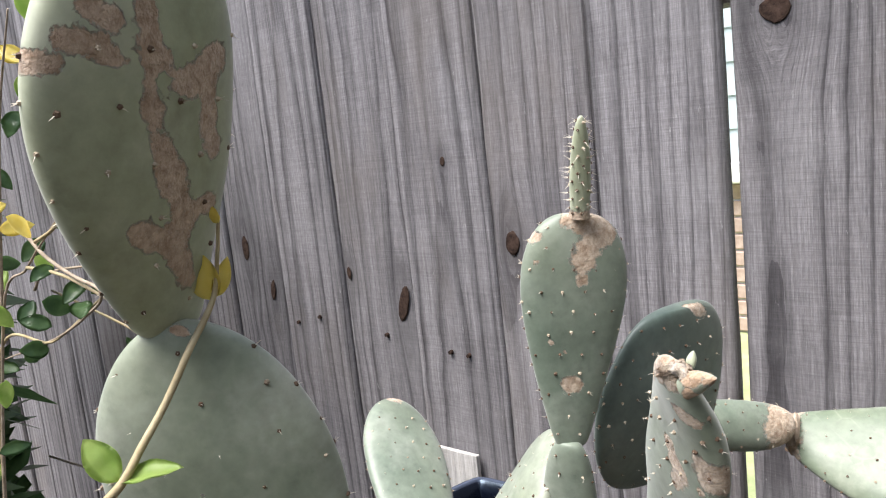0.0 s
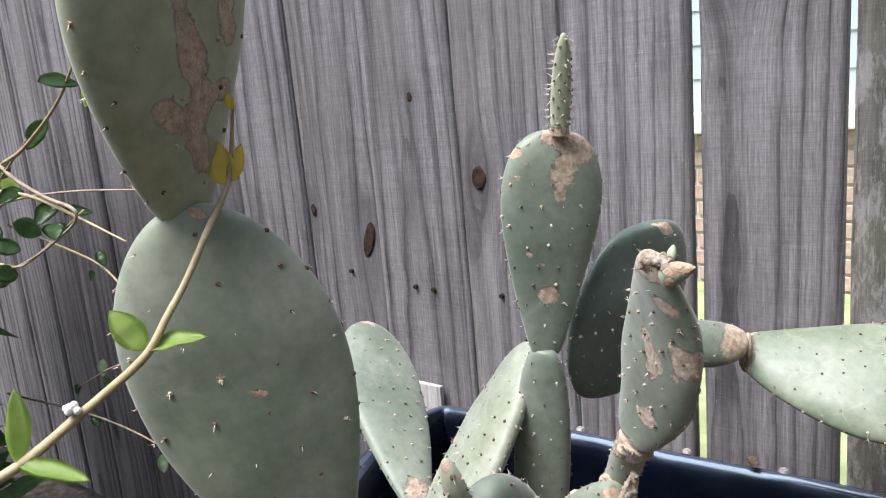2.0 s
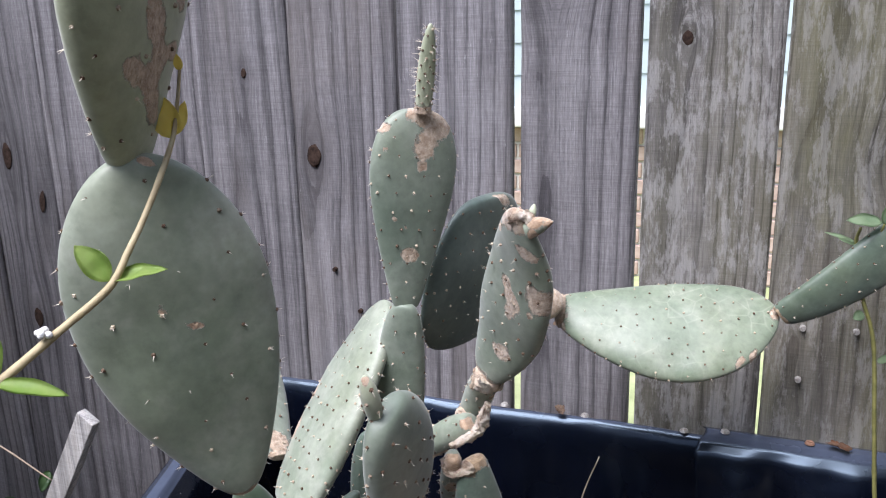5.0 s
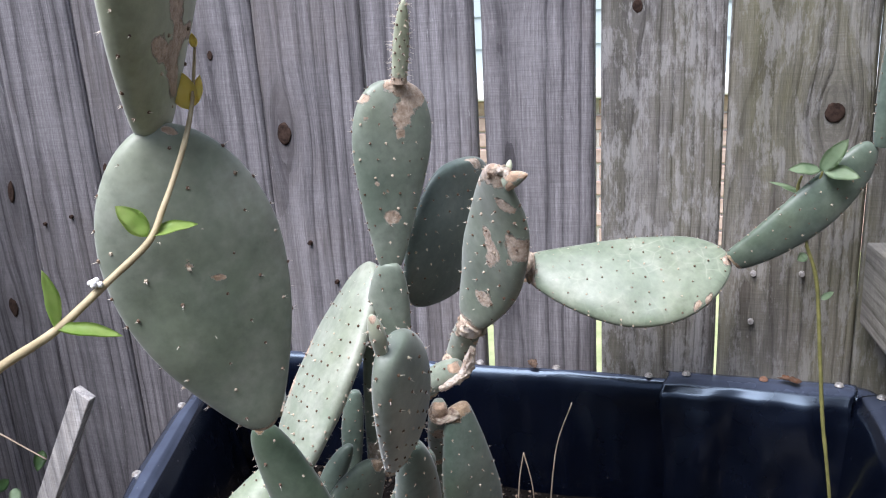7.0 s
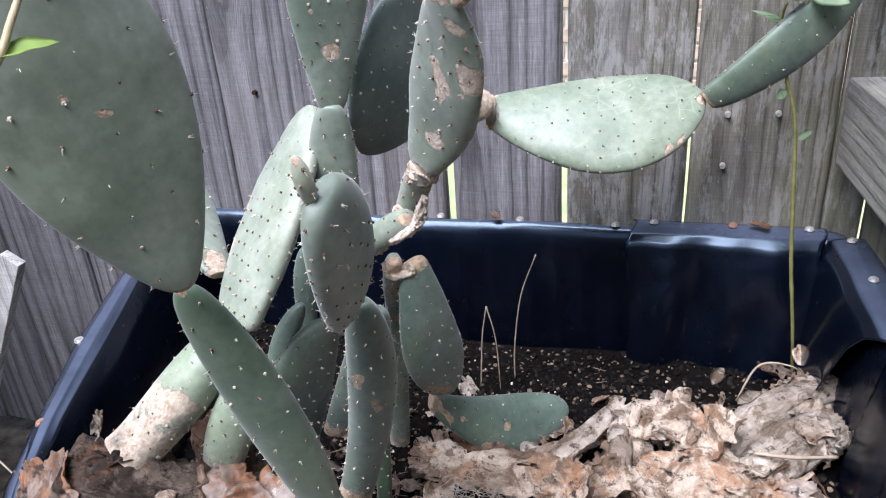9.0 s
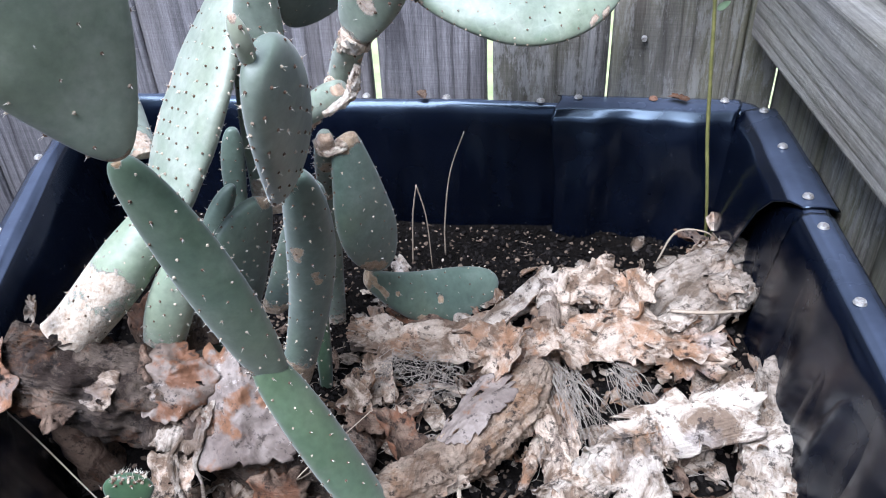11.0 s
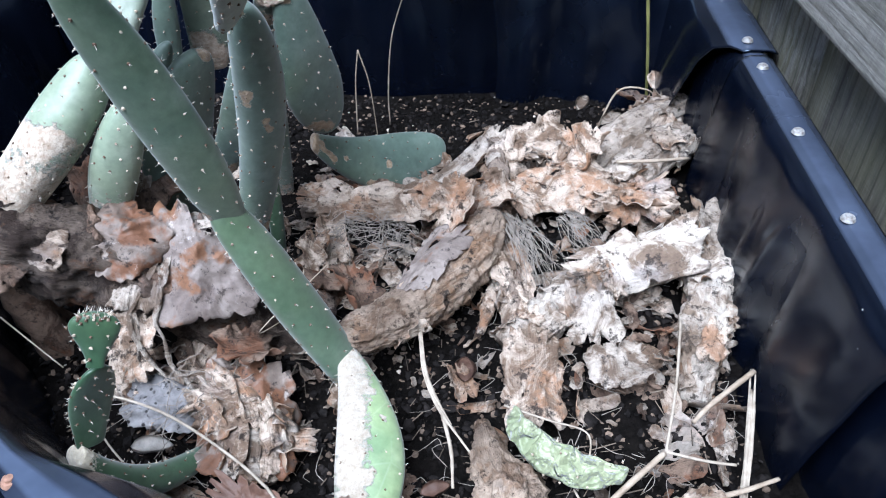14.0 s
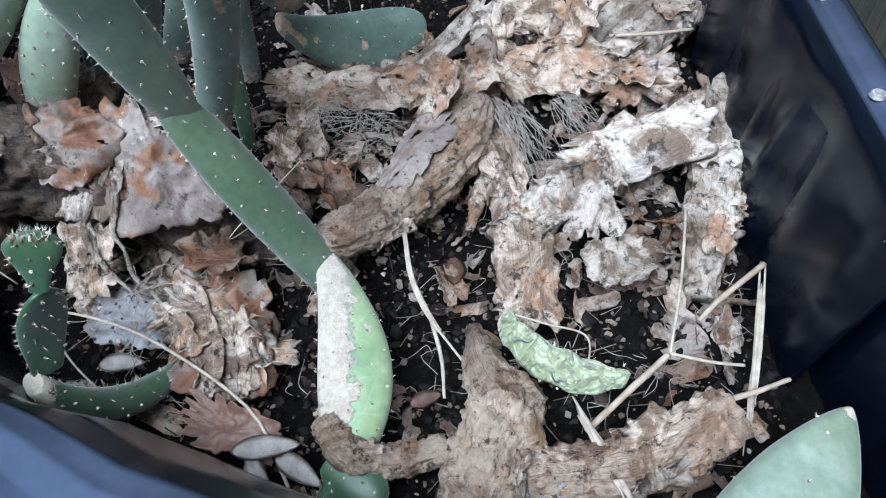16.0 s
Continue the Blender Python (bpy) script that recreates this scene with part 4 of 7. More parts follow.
def pad(parent, base, tip, facing, W, T, peak=0.58, full=0.55, neck=0.35, bend=0.0, sway=0.0, scars=(), gap=0.014, mat=None, label="", name="pad", cork=0.04, seed=0.0, spines=True, wave=0.02, spike=0.8, crest=0, taper=0.0):
    """A cactus pad from its joint to its tip. W, T: width and thickness. scars: (u, s, radius in metres, side) patches of cork.
    bend leans the middle along the face's normal, sway along its width."""
    base, tip, facing = Vector(base), Vector(tip), Vector(facing)
    a, n, w, L = frame_of(base, tip, facing)
    k = math.log(0.5) / math.log(peak)
    e = 2.25

    def shape(s):
        f = max(0.0, math.sin(math.pi * s ** k)) ** full if 0 < s < 1 else 0.0
        f = f + neck * (1 - s) ** 3 * (1 - f)
        f *= 1 - taper * max(0.0, 1 - s / 0.25) ** 2
        return f

    def centre(s):
        return base + a * (L * s) + (n * bend + w * sway) * (4 * s * (1 - s))

    def spot(s, u, sgn):
        """Place and outward direction on the skin."""
        f = shape(s)
        h = max(0.0, 1 - abs(u) ** e) ** (1 / e)
        p = centre(s) + w * (W / 2 * f * u) + n * (sgn * T / 2 * (f ** 0.6) * h)
        return p, (n * (sgn * (0.25 + h)) + w * (u * abs(u) * 1.2) + a * (0.5 * (s - 0.5) * (1 - h))).normalized()

    NS, NT = 72, 60
    bm = bmesh.new()
    lay = bm.verts.layers.float.new("scar")
    rings = []
    for i in range(NS):
        s = 0.5 - 0.5 * math.cos(math.pi * i / NS * 0.98 + 0.0)
        f, ring = shape(s), []
        for j in range(NT):
            th = 2 * math.pi * j / NT
            c, d = math.cos(th), math.sin(th)
            cu = math.copysign(abs(c) ** (2 / e), c)
            du = math.copysign(abs(d) ** (2 / e), d)
            p = centre(s) + w * (W / 2 * f * cu) + n * (T / 2 * f ** 0.6 * du)
            p += (n * n3(p, 26, seed) + w * 0.6 * n3(p, 19, seed + 3)) * W * wave
            if wave > 0.1:
                p += (n * n3(p, 90, seed + 9) + w * 0.6 * n3(p, 95, seed + 2)) * W * wave * 0.8
                p += n * (0.10 * W * (0.3 - abs(noise.noise(Vector((s * 9, c * 1.5, d * 1.5 + seed)))) * 2.4))
            v = bm.verts.new(p)
            sc = max(0.0, 1 - s * L / max(cork, 1e-4)) * 0.85 if cork else 0.0
            for u0, s0, r0, sg in scars:
                if sg * d >= -0.25:
                    dist = math.hypot((cu - u0) * W / 2 * max(f, 0.2), (s - s0) * L)
                    sc = max(sc, 1.15 - 0.65 * dist / r0)
            v[lay] = max(0.0, min(1.0, sc))
            ring.append(v)
        rings.append(ring)
    for r0, r1 in zip(rings, rings[1:]):
        for j in range(NT):
            bm.faces.new((r0[j], r0[(j + 1) % NT], r1[(j + 1) % NT], r1[j]))
    bm.faces.new(rings[0][::-1])
    end = bm.verts.new(centre(1.0))
    end[lay] = rings[-1][0][lay]
    for j in range(NT):
        bm.faces.new((rings[-1][j], rings[-1][(j + 1) % NT], end))
    ob = part(name, bm, mat or CACTUS, parent, label)
    if spines:
        rr = random.Random(int(seed * 97) + int(L * 1e5))
        bm = bmesh.new()
        rows = max(2, int(L / (gap * 0.9)))
        for sgn in (1, -1):
            for i in range(rows):
                s = (i + 0.7) / (rows + 0.4)
                half = W / 2 * shape(s)
                cols = max(1, int(2 * half * 1.15 / gap))
                for c in range(cols):
                    u = ((c + 0.5 + (0.25 if i % 2 else -0.25)) / cols) * 2 - 1
                    p, d = spot(min(0.985, max(0.02, s + rr.uniform(-0.012, 0.012))), max(-0.99, min(0.99, u + rr.uniform(-0.05, 0.05))), sgn)
                    areole(bm, p, d, a, rr, spike)
        for i in range(int(rows * 1.2)):
            s = (i + 0.5) / (rows * 1.2)
            for u in (-1, 1):
                p, d = spot(min(0.985, s + rr.uniform(-0.02, 0.02)), u * 0.995, rr.choice((-1, 1)))
                areole(bm, p, d, a, rr, spike)
        for _ in range(crest):
            p, d = spot(rr.uniform(0.90, 0.995), rr.uniform(-1, 1), rr.choice((-1, 1)))
            areole(bm, p, (d + a * 1.5).normalized(), w, rr, spike * 1.3)
        part("bristle", bm, SPINE, ob, "pale woolly cushions with short spines", False, "stuff")
    return ob


def areole(bm, p, d, up, rr, spike=0.55):
    """A small woolly cushion with two to four short spines."""
    lay_ = bm.verts.layers.float.get("spine") or bm.verts.layers.float.new("spine")
    x = d.cross(up)
    x = x.normalized() if x.length > 1e-3 else d.orthogonal().normalized()
    y = d.cross(x)
    r = rr.uniform(0.0009, 0.0013)
    base = [bm.verts.new(p + (x * math.cos(t) + y * math.sin(t)) * r - d * 0.0005) for t in (0, 1.26, 2.51, 3.77, 5.03)]
    mid_ = [bm.verts.new(p + (x * math.cos(t) + y * math.sin(t)) * r * 0.6 + d * 0.0006) for t in (0, 1.26, 2.51, 3.77, 5.03)]
    for j in range(5):
        bm.faces.new((base[j], base[(j + 1) % 5], mid_[(j + 1) % 5], mid_[j]))
    bm.faces.new(mid_)
    for _ in range(rr.choice((1, 2, 2, 3))):
        t = rr.uniform(0, 6.28)
        q = (d + (x * math.cos(t) + y * math.sin(t)) * rr.uniform(0.2, 0.9)).normalized()
        l = rr.uniform(0.0016, 0.0046) * spike
        o = q.orthogonal().normalized() * 0.00022
        o2 = q.cross(o)
        tri = [bm.verts.new(p + v) for v in (o, -0.5 * o + 0.87 * o2, -0.5 * o - 0.87 * o2)]
        top = bm.verts.new(p + q * l)
        for v in (*tri, top):
            v[lay_] = 1.0
        for j in range(3):
            bm.faces.new((tri[j], tri[(j + 1) % 3], top))


def trail(r, *pts):
    """Scars of radius r in a chain along points (u, s) on a pad's front."""
    out = []
    for (u0, s0), (u1, s1) in zip(pts, pts[1:] or pts):
        for k in range(9):
            out.append((u0 + (u1 - u0) * k / 8, s0 + (s1 - s0) * k / 8, r * (1.35 + 0.35 * math.sin(7 * k + 31 * u0)), 1))
    return tuple(out)


cactus = thing("prickly_pear", (-0.03, 0.56, SOIL_Z), "grey-green prickly pear cactus with scarred jointed pads", "cactus")

# big scarred pad, the broad pad below it and the two-part stem that carries them
pad(cactus, (-0.0542, 0.3953, 0.8705), (-0.0183, 0.3907, 1.0064), (0.98, 0.19, 0.05), 0.0745, 0.0225, 0.59, 0.52, 0.31, 0.0014, -0.0083, gap=0.019, seed=1, cork=0.0, mat=CACTUS_OLIVE, label="olive green pad with a branching corky scar",
    scars=trail(0.0024, (-0.19, 0.77), (-0.14, 0.69), (-0.12, 0.55), (-0.02, 0.44)) + trail(0.0033, (-0.02, 0.44), (0.12, 0.346), (0.2, 0.29), (-0.08, 0.25)) + trail(0.0030, (-0.36, 0.28), (0.03, 0.215), (0.2, 0.15)) + trail(0.0024, (0.3, 0.31), (0.6, 0.307))
    + trail(0.0034, (0.15, 0.597), (0.43, 0.615), (0.62, 0.645)) + trail(0.0026, (0.5, 0.58), (0.48, 0.5), (0.55, 0.45)) + trail(0.0020, (-0.97, 0.654), (-0.9, 0.652)) + trail(0.0021, (-0.87, 0.70), (-0.62, 0.685), (-0.4, 0.655)) + trail(0.0022, (-0.71, 0.755), (-0.48, 0.73)) + trail(0.0018, (-0.04, 0.66), (-0.02, 0.64)))
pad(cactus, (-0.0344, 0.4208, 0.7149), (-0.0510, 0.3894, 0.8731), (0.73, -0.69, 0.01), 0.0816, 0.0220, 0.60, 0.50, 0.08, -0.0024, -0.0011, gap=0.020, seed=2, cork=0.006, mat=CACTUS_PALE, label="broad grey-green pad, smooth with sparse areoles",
    scars=((0.05, 0.56, 0.0015, 1), (0.14, 0.55, 0.0015, 1), (-0.15, 0.62, 0.0018, 1), (0.55, 0.975, 0.0022, 1)))
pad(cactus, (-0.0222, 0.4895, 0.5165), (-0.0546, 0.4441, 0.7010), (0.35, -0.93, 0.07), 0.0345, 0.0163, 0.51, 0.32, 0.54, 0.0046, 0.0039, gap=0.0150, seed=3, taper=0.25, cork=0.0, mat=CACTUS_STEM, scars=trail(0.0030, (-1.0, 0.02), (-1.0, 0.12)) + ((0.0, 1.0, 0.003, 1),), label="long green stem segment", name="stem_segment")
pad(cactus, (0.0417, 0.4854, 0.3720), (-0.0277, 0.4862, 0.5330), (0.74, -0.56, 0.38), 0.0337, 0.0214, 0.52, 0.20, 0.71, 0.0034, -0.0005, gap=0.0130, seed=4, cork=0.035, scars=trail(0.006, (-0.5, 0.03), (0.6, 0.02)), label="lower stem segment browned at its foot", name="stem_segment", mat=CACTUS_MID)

# leaning pale pads that rise from the old trunk
sheathed = pad(cactus, (-0.1930, 0.5120, 0.5090), (-0.1293, 0.5746, 0.5862), (-0.23, -0.84, 0.49), 0.0410, 0.0391, 0.47, 0.29, 0.98, 0.0001, 0.0028, gap=0.012, seed=5, cork=0.104, scars=trail(0.007, (0.2, 0.40), (0.64, 0.50)) + trail(0.007, (-0.6, 0.40), (-0.1, 0.44)), label="stem segment sheathed in pale peeling cork", name="stem_segment", mat=CACTUS_SHEATH)
# the pale skin puts the sky's light on this pad into its colour
pad(cactus, (-0.1251, 0.5762, 0.5926), (-0.0824, 0.6617, 0.7282), (-0.59, -0.62, 0.52), 0.0877, 0.0233, 0.40, 0.47, 0.55, -0.0011, -0.0045, gap=0.013, seed=6, cork=0.0, mat=CACTUS_PALE, label="leaning pad, coloured pale as if lit by the sky", scars=((-0.9, 0.5, 0.010, 1), (-0.9, 0.3, 0.010, 1)))
pad(cactus, (-0.1576, 0.6131, 0.6072), (-0.2768, 0.6977, 0.7065), (0.91, -0.33, 0.25), 0.0692, 0.0191, 0.64, 0.42, 0.24, -0.0022, 0.0010, gap=0.015, seed=7, cork=0.01, label="green pad with a corky foot", scars=((0.1, 0.99, 0.006, 1), (0.0, 0.06, 0.010, 1)))
rr = random.Random(8)
for m_, c_, lo_, hi_ in ((BARK_WHITE, 5, -1.0, 1.8),):
    bm = bmesh.new()
    wraps(bm, [(-0.222, 0.494, 0.468), (-0.198, 0.508, 0.497), (-0.172, 0.524, 0.530), (-0.150, 0.537, 0.558)], [0.019, 0.0215, 0.0235, 0.0245], c_, rr, lo_, hi_, 0.5, 1.0, 0.10, 1.0)
    part("peeling_skin", bm, m_, sheathed, "peeling papery skin", kind="stuff")
# pads with the upright bud
pad(cactus, (-0.0836, 0.6501, 0.5430), (-0.0528, 0.6289, 0.7395), (0.18, -0.97, 0.16), 0.0393, 0.0173, 0.55, 0.30, 0.53, -0.0033, -0.0008, gap=0.014, seed=8, cork=0.022, label="narrow stem segment with a corky patch at its foot", name="stem_segment", scars=trail(0.0060, (-0.48, 0.13), (0.1, 0.11), (0.51, 0.06)) + trail(0.0060, (-0.6, 0.05), (0.4, 0.03)))
pad(cactus, (-0.0539, 0.6326, 0.7357), (-0.0455, 0.6462, 0.8732), (0.75, -0.66, -0.04), 0.0639, 0.0197, 0.71, 0.34, 0.26, -0.0007, -0.0006, gap=0.0135, seed=9, cork=0.0, label="upright pad with corky scars at its top",
    scars=trail(0.0042, (-0.31, 0.985), (0.06, 0.97), (0.6, 0.96)) + trail(0.0045, (0.72, 0.93), (0.3, 0.90), (0.16, 0.845), (0.03, 0.79)) + trail(0.0020, (0.06, 0.735), (0.06, 0.72)) + trail(0.0032, (-0.24, 0.28), (0.14, 0.275)) + ((-0.95, 0.896, 0.0034, 1), (-0.8, 0.798, 0.0018, 1), (-0.55, 0.461, 0.002, 1), (-0.26, 0.425, 0.0013, 1)))
pad(cactus, (-0.0388, 0.6388, 0.8715), (-0.0272, 0.6293, 0.9277), (0.51, -0.86, -0.00), 0.0119, 0.0100, 0.37, 0.43, 0.95, -0.0008, -0.0001, gap=0.0050, seed=10, cork=0.012, spike=1.5, wave=0.08, label="young bud shoot bristling with spines", name="bud", mat=CACTUS_OLIVE)
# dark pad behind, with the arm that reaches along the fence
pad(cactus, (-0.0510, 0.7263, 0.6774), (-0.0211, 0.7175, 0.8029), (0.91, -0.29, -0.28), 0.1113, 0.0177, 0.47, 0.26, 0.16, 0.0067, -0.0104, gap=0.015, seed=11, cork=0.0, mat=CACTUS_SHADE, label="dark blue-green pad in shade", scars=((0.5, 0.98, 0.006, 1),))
pad(cactus, (-0.0609, 0.7975, 0.6895), (0.0011, 0.8542, 0.6765), (0.31, -0.89, 0.33), 0.0390, 0.0240, 0.49, 0.28, 0.80, 0.0001, 0.0018, gap=0.012, seed=12, cork=0.0, label="short joint with a corky ring", name="stem_segment", scars=((0.0, 0.85, 0.014, 1), (0.6, 0.9, 0.014, 1), (-0.6, 0.9, 0.014, 1)))
pad(cactus, (-0.0051, 0.8718, 0.6614), (0.1942, 0.9180, 0.6638), (-0.07, -0.68, 0.73), 0.1058, 0.0238, 0.57, 0.51, 0.27, -0.0005, 0.0188, gap=0.017, seed=13, cork=0.016, mat=CACTUS_CRACK, label="large pale pad stretched out sideways, cracked skin",
    scars=((0.9, 0.80, 0.004, 1), (-0.1, 0.98, 0.006, 1), (0.92, 0.86, 0.004, 1)))
pad(cactus, (0.1940, 0.9123, 0.6658), (0.3174, 0.9443, 0.7778), (0.45, -0.89, 0.05), 0.0485, 0.0188, 0.56, 0.36, 0.32, 0.0055, 0.0081, gap=0.015, seed=14, cork=0.006, mat=CACTUS_DARK, label="rising pad seen nearly edge-on")
pad(cactus, (0.322, 0.942, 0.776), (0.344, 0.950, 0.930), (0.35, -0.90, 0.0), 0.034, 0.018, 0.58, 0.45, 0.3, gap=0.015, seed=15, cork=0.0, mat=CACTUS_DARK, label="upright end pad by the corner")
# knobbly pad and its gnarled joints
pad(cactus, (0.0223, 0.5944, 0.7115), (0.0615, 0.5358, 0.8307), (-0.19, -0.87, 0.44), 0.0528, 0.0181, 0.48, 0.57, 0.27, -0.0079, 0.0025, gap=0.012, seed=16, spike=0.75, cork=0.012, wave=0.05, label="knobbly pad blotched with cork",
    scars=trail(0.0052, (-0.62, 0.955), (0.0, 0.98), (0.9, 0.98)) + trail(0.0030, (-0.1, 0.606), (0.24, 0.535), (0.2, 0.482)) + trail(0.0042, (0.83, 0.648), (0.89, 0.61)) + trail(0.0034, (0.13, 0.232), (0.36, 0.232)) + trail(0.0024, (0.36, 0.847), (0.86, 0.836)) + ((-0.81, 0.85, 0.0034, 1), (0.7, 0.544, 0.0021, 1), (0.0, 0.98, 0.012, -1)))
pad(cactus, (0.0660, 0.5340, 0.8195), (0.0795, 0.5325, 0.8258), (0.30, -0.95, 0.10), 0.0095, 0.0080, 0.30, 0.70, 0.95, 0.0000, -0.0010, gap=0.005, seed=17, cork=0.0, spines=False, wave=0.10, name="knob", label="pale green stub with a fuzzy corky tip", mat=CACTUS_PALE, scars=((0.0, 1.0, 0.0050, 1), (-0.8, 0.5, 0.0045, 1), (0.6, 0.2, 0.003, 1)))
pad(cactus, (0.0662, 0.5400, 0.8265), (0.0670, 0.5425, 0.8325), (0.30, -0.95, 0.10), 0.0040, 0.0036, 0.35, 0.60, 0.90, 0.0000, 0.0000, gap=0.003, seed=18, cork=0.0, spines=False, name="bud", label="yellow flower remnant", mat=CACTUS_OLIVE)
pad(cactus, (0.0006, 0.6150, 0.6683), (0.0240, 0.5925, 0.7135), (0.42, -0.89, 0.20), 0.0190, 0.0192, 0.50, 0.20, 0.90, -0.0031, -0.0003, gap=0.009, seed=19, cork=0.0, wave=0.10, mat=CACTUS_PALE, name="stem_segment", label="gnarled joint with shaggy cork", scars=((-0.6, 0.97, 0.003, 1), (0.9, 0.6, 0.003, 1)))
pad(cactus, (-0.0207, 0.6009, 0.6526), (0.0106, 0.5945, 0.6754), (0.31, -0.81, 0.50), 0.0189, 0.0190, 0.50, 0.20, 0.90, 0.0001, -0.0007, gap=0.009, seed=20, cork=0.004, wave=0.10, mat=CACTUS_PALE, name="stem_segment", label="gnarled joint with shaggy cork", scars=((0, 1.0, 0.004, 1),))
pad(cactus, (-0.0617, 0.7208, 0.5194), (-0.0387, 0.6762, 0.6004), (0.40, -0.90, 0.20), 0.0186, 0.0180, 0.50, 0.20, 0.90, 0.0000, -0.0003, gap=0.010, seed=21, cork=0.02, wave=0.08, mat=CACTUS_PALE, name="stem_segment", label="stem segment with torn pale cork", scars=((0.2, 0.6, 0.008, 1), (-0.5, 0.9, 0.010, 1), (0.3, 0.95, 0.010, 1)))
pad(cactus, (-0.082, 0.745, 0.340), (-0.0617, 0.7208, 0.525), (0.4, -0.9, 0.2), 0.022, 0.018, 0.5, 0.2, 0.9, gap=0.010, seed=22, cork=0.05, wave=0.04, name="stem_segment", label="stem segment brown at the soil")
# shaggy cork at the joints
def collar(at, way, r, count, seed, label="shaggy tan cork round a joint"):
    """A lumpy ring of cork with torn shreds, at a joint."""
    at, way = V(*at), V(*way).normalized()
    pts = [at + way * d for d in (-0.005, -0.002, 0.002, 0.005)]
    ring = part("cork_collar", tube(bmesh.new(), pts, [r * 0.80, r * 1.0, r * 1.0, r * 0.80], 36, 16, 0.30, 190, 1.0, seed), CORK, cactus, label)
    bm = bmesh.new()
    wraps(bm, [at + way * d for d in (-0.008, -0.003, 0.003, 0.008)], [r * 0.98] * 4, count, random.Random(seed), -3.1, 3.1, 0.5, 1.0, 0.22)
    part("torn_cork", bm, CORK, ring, "torn papery cork", kind="stuff")


def cork_lip(pts, radii, seed, label):
    lip = part("cork_lip", tube(bmesh.new(), pts, radii, 24, 60, 0.55, 170, 0.8, seed), CORK, cactus, label)
    bm = bmesh.new()
    wraps(bm, pts, radii, 14, random.Random(seed), -3.1, 3.1, 0.8, 0.8, 0.5)
    part("torn_cork", bm, CORK, lip, "torn papery cork", kind="stuff")


collar((0.0215, 0.5945, 0.7080), (0.023, -0.022, 0.045), 0.0096, 7, 3)
collar((0.0040, 0.6060, 0.6715), (0.030, -0.020, 0.040), 0.0094, 6, 4)
collar((-0.0185, 0.6012, 0.6540), (0.031, -0.006, 0.023), 0.0092, 6, 5)
collar((-0.0030, 0.8690, 0.6640), (0.199, 0.046, 0.002), 0.0150, 3, 7, "corky ring round a joint")
cork_lip([(0.0565, 0.5365, 0.8235), (0.0595, 0.5350, 0.8262), (0.0635, 0.5345, 0.8275), (0.0675, 0.5340, 0.8252), (0.0705, 0.5335, 0.8215)], [0.0016, 0.0028, 0.0032, 0.0028, 0.0016], 10, "crown of pale cork on a knobbly pad")
cork_lip([(0.0230, 0.5900, 0.6930), (0.0192, 0.5900, 0.6800), (0.0152, 0.5880, 0.6715), (0.0070, 0.5860, 0.6660), (-0.0010, 0.5850, 0.6610)], [0.0022, 0.0040, 0.0040, 0.0034, 0.0026], 8, "ragged lip of tan cork under the joints")
cork_lip([(-0.0483, 0.6780, 0.5944), (-0.0431, 0.6760, 0.5850), (-0.0356, 0.6770, 0.5838), (-0.0266, 0.6810, 0.5883), (-0.0320, 0.6800, 0.5930)], [0.0030, 0.0042, 0.0042, 0.0042, 0.0030], 9, "swirl of pale torn cork over a drooping pad")
# finger pad in front and its stem
pad(cactus, (-0.0045, 0.5160, 0.6506), (0.0306, 0.4394, 0.7574), (0.65, -0.51, 0.56), 0.0513, 0.0188, 0.59, 0.28, 0.46, 0.0071, -0.0015, gap=0.0125, seed=23, cork=0.0, mat=CACTUS, scars=trail(0.0042, (-0.25, 0.12), (0.15, 0.06), (0.35, 0.10)), label="plump pad with a small finger beside its tip")
pad(cactus, (0.0253, 0.4403, 0.7523), (0.0270, 0.4290, 0.7768), (0.47, -0.84, 0.26), 0.0084, 0.0080, 0.55, 0.40, 0.80, 0.0024, 0.0002, gap=0.007, seed=24, cork=0.0, name="bud", mat=CACTUS_OLIVE, label="finger-like young shoot", scars=((0.0, 1.0, 0.002, 1),))
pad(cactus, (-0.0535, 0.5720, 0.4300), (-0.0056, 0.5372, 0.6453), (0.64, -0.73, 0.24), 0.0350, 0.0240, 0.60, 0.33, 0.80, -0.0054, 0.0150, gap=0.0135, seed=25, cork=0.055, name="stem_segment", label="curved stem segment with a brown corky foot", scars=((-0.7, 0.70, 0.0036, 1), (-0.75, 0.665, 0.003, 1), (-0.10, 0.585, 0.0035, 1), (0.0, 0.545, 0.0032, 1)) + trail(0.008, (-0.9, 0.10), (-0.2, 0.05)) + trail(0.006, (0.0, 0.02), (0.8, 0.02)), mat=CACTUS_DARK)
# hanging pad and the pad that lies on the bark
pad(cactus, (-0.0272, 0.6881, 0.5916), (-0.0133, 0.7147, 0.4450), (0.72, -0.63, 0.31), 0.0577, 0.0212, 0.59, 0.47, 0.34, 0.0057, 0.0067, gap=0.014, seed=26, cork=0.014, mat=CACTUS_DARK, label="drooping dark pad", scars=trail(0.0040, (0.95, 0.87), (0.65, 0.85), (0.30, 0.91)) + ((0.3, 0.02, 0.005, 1),))
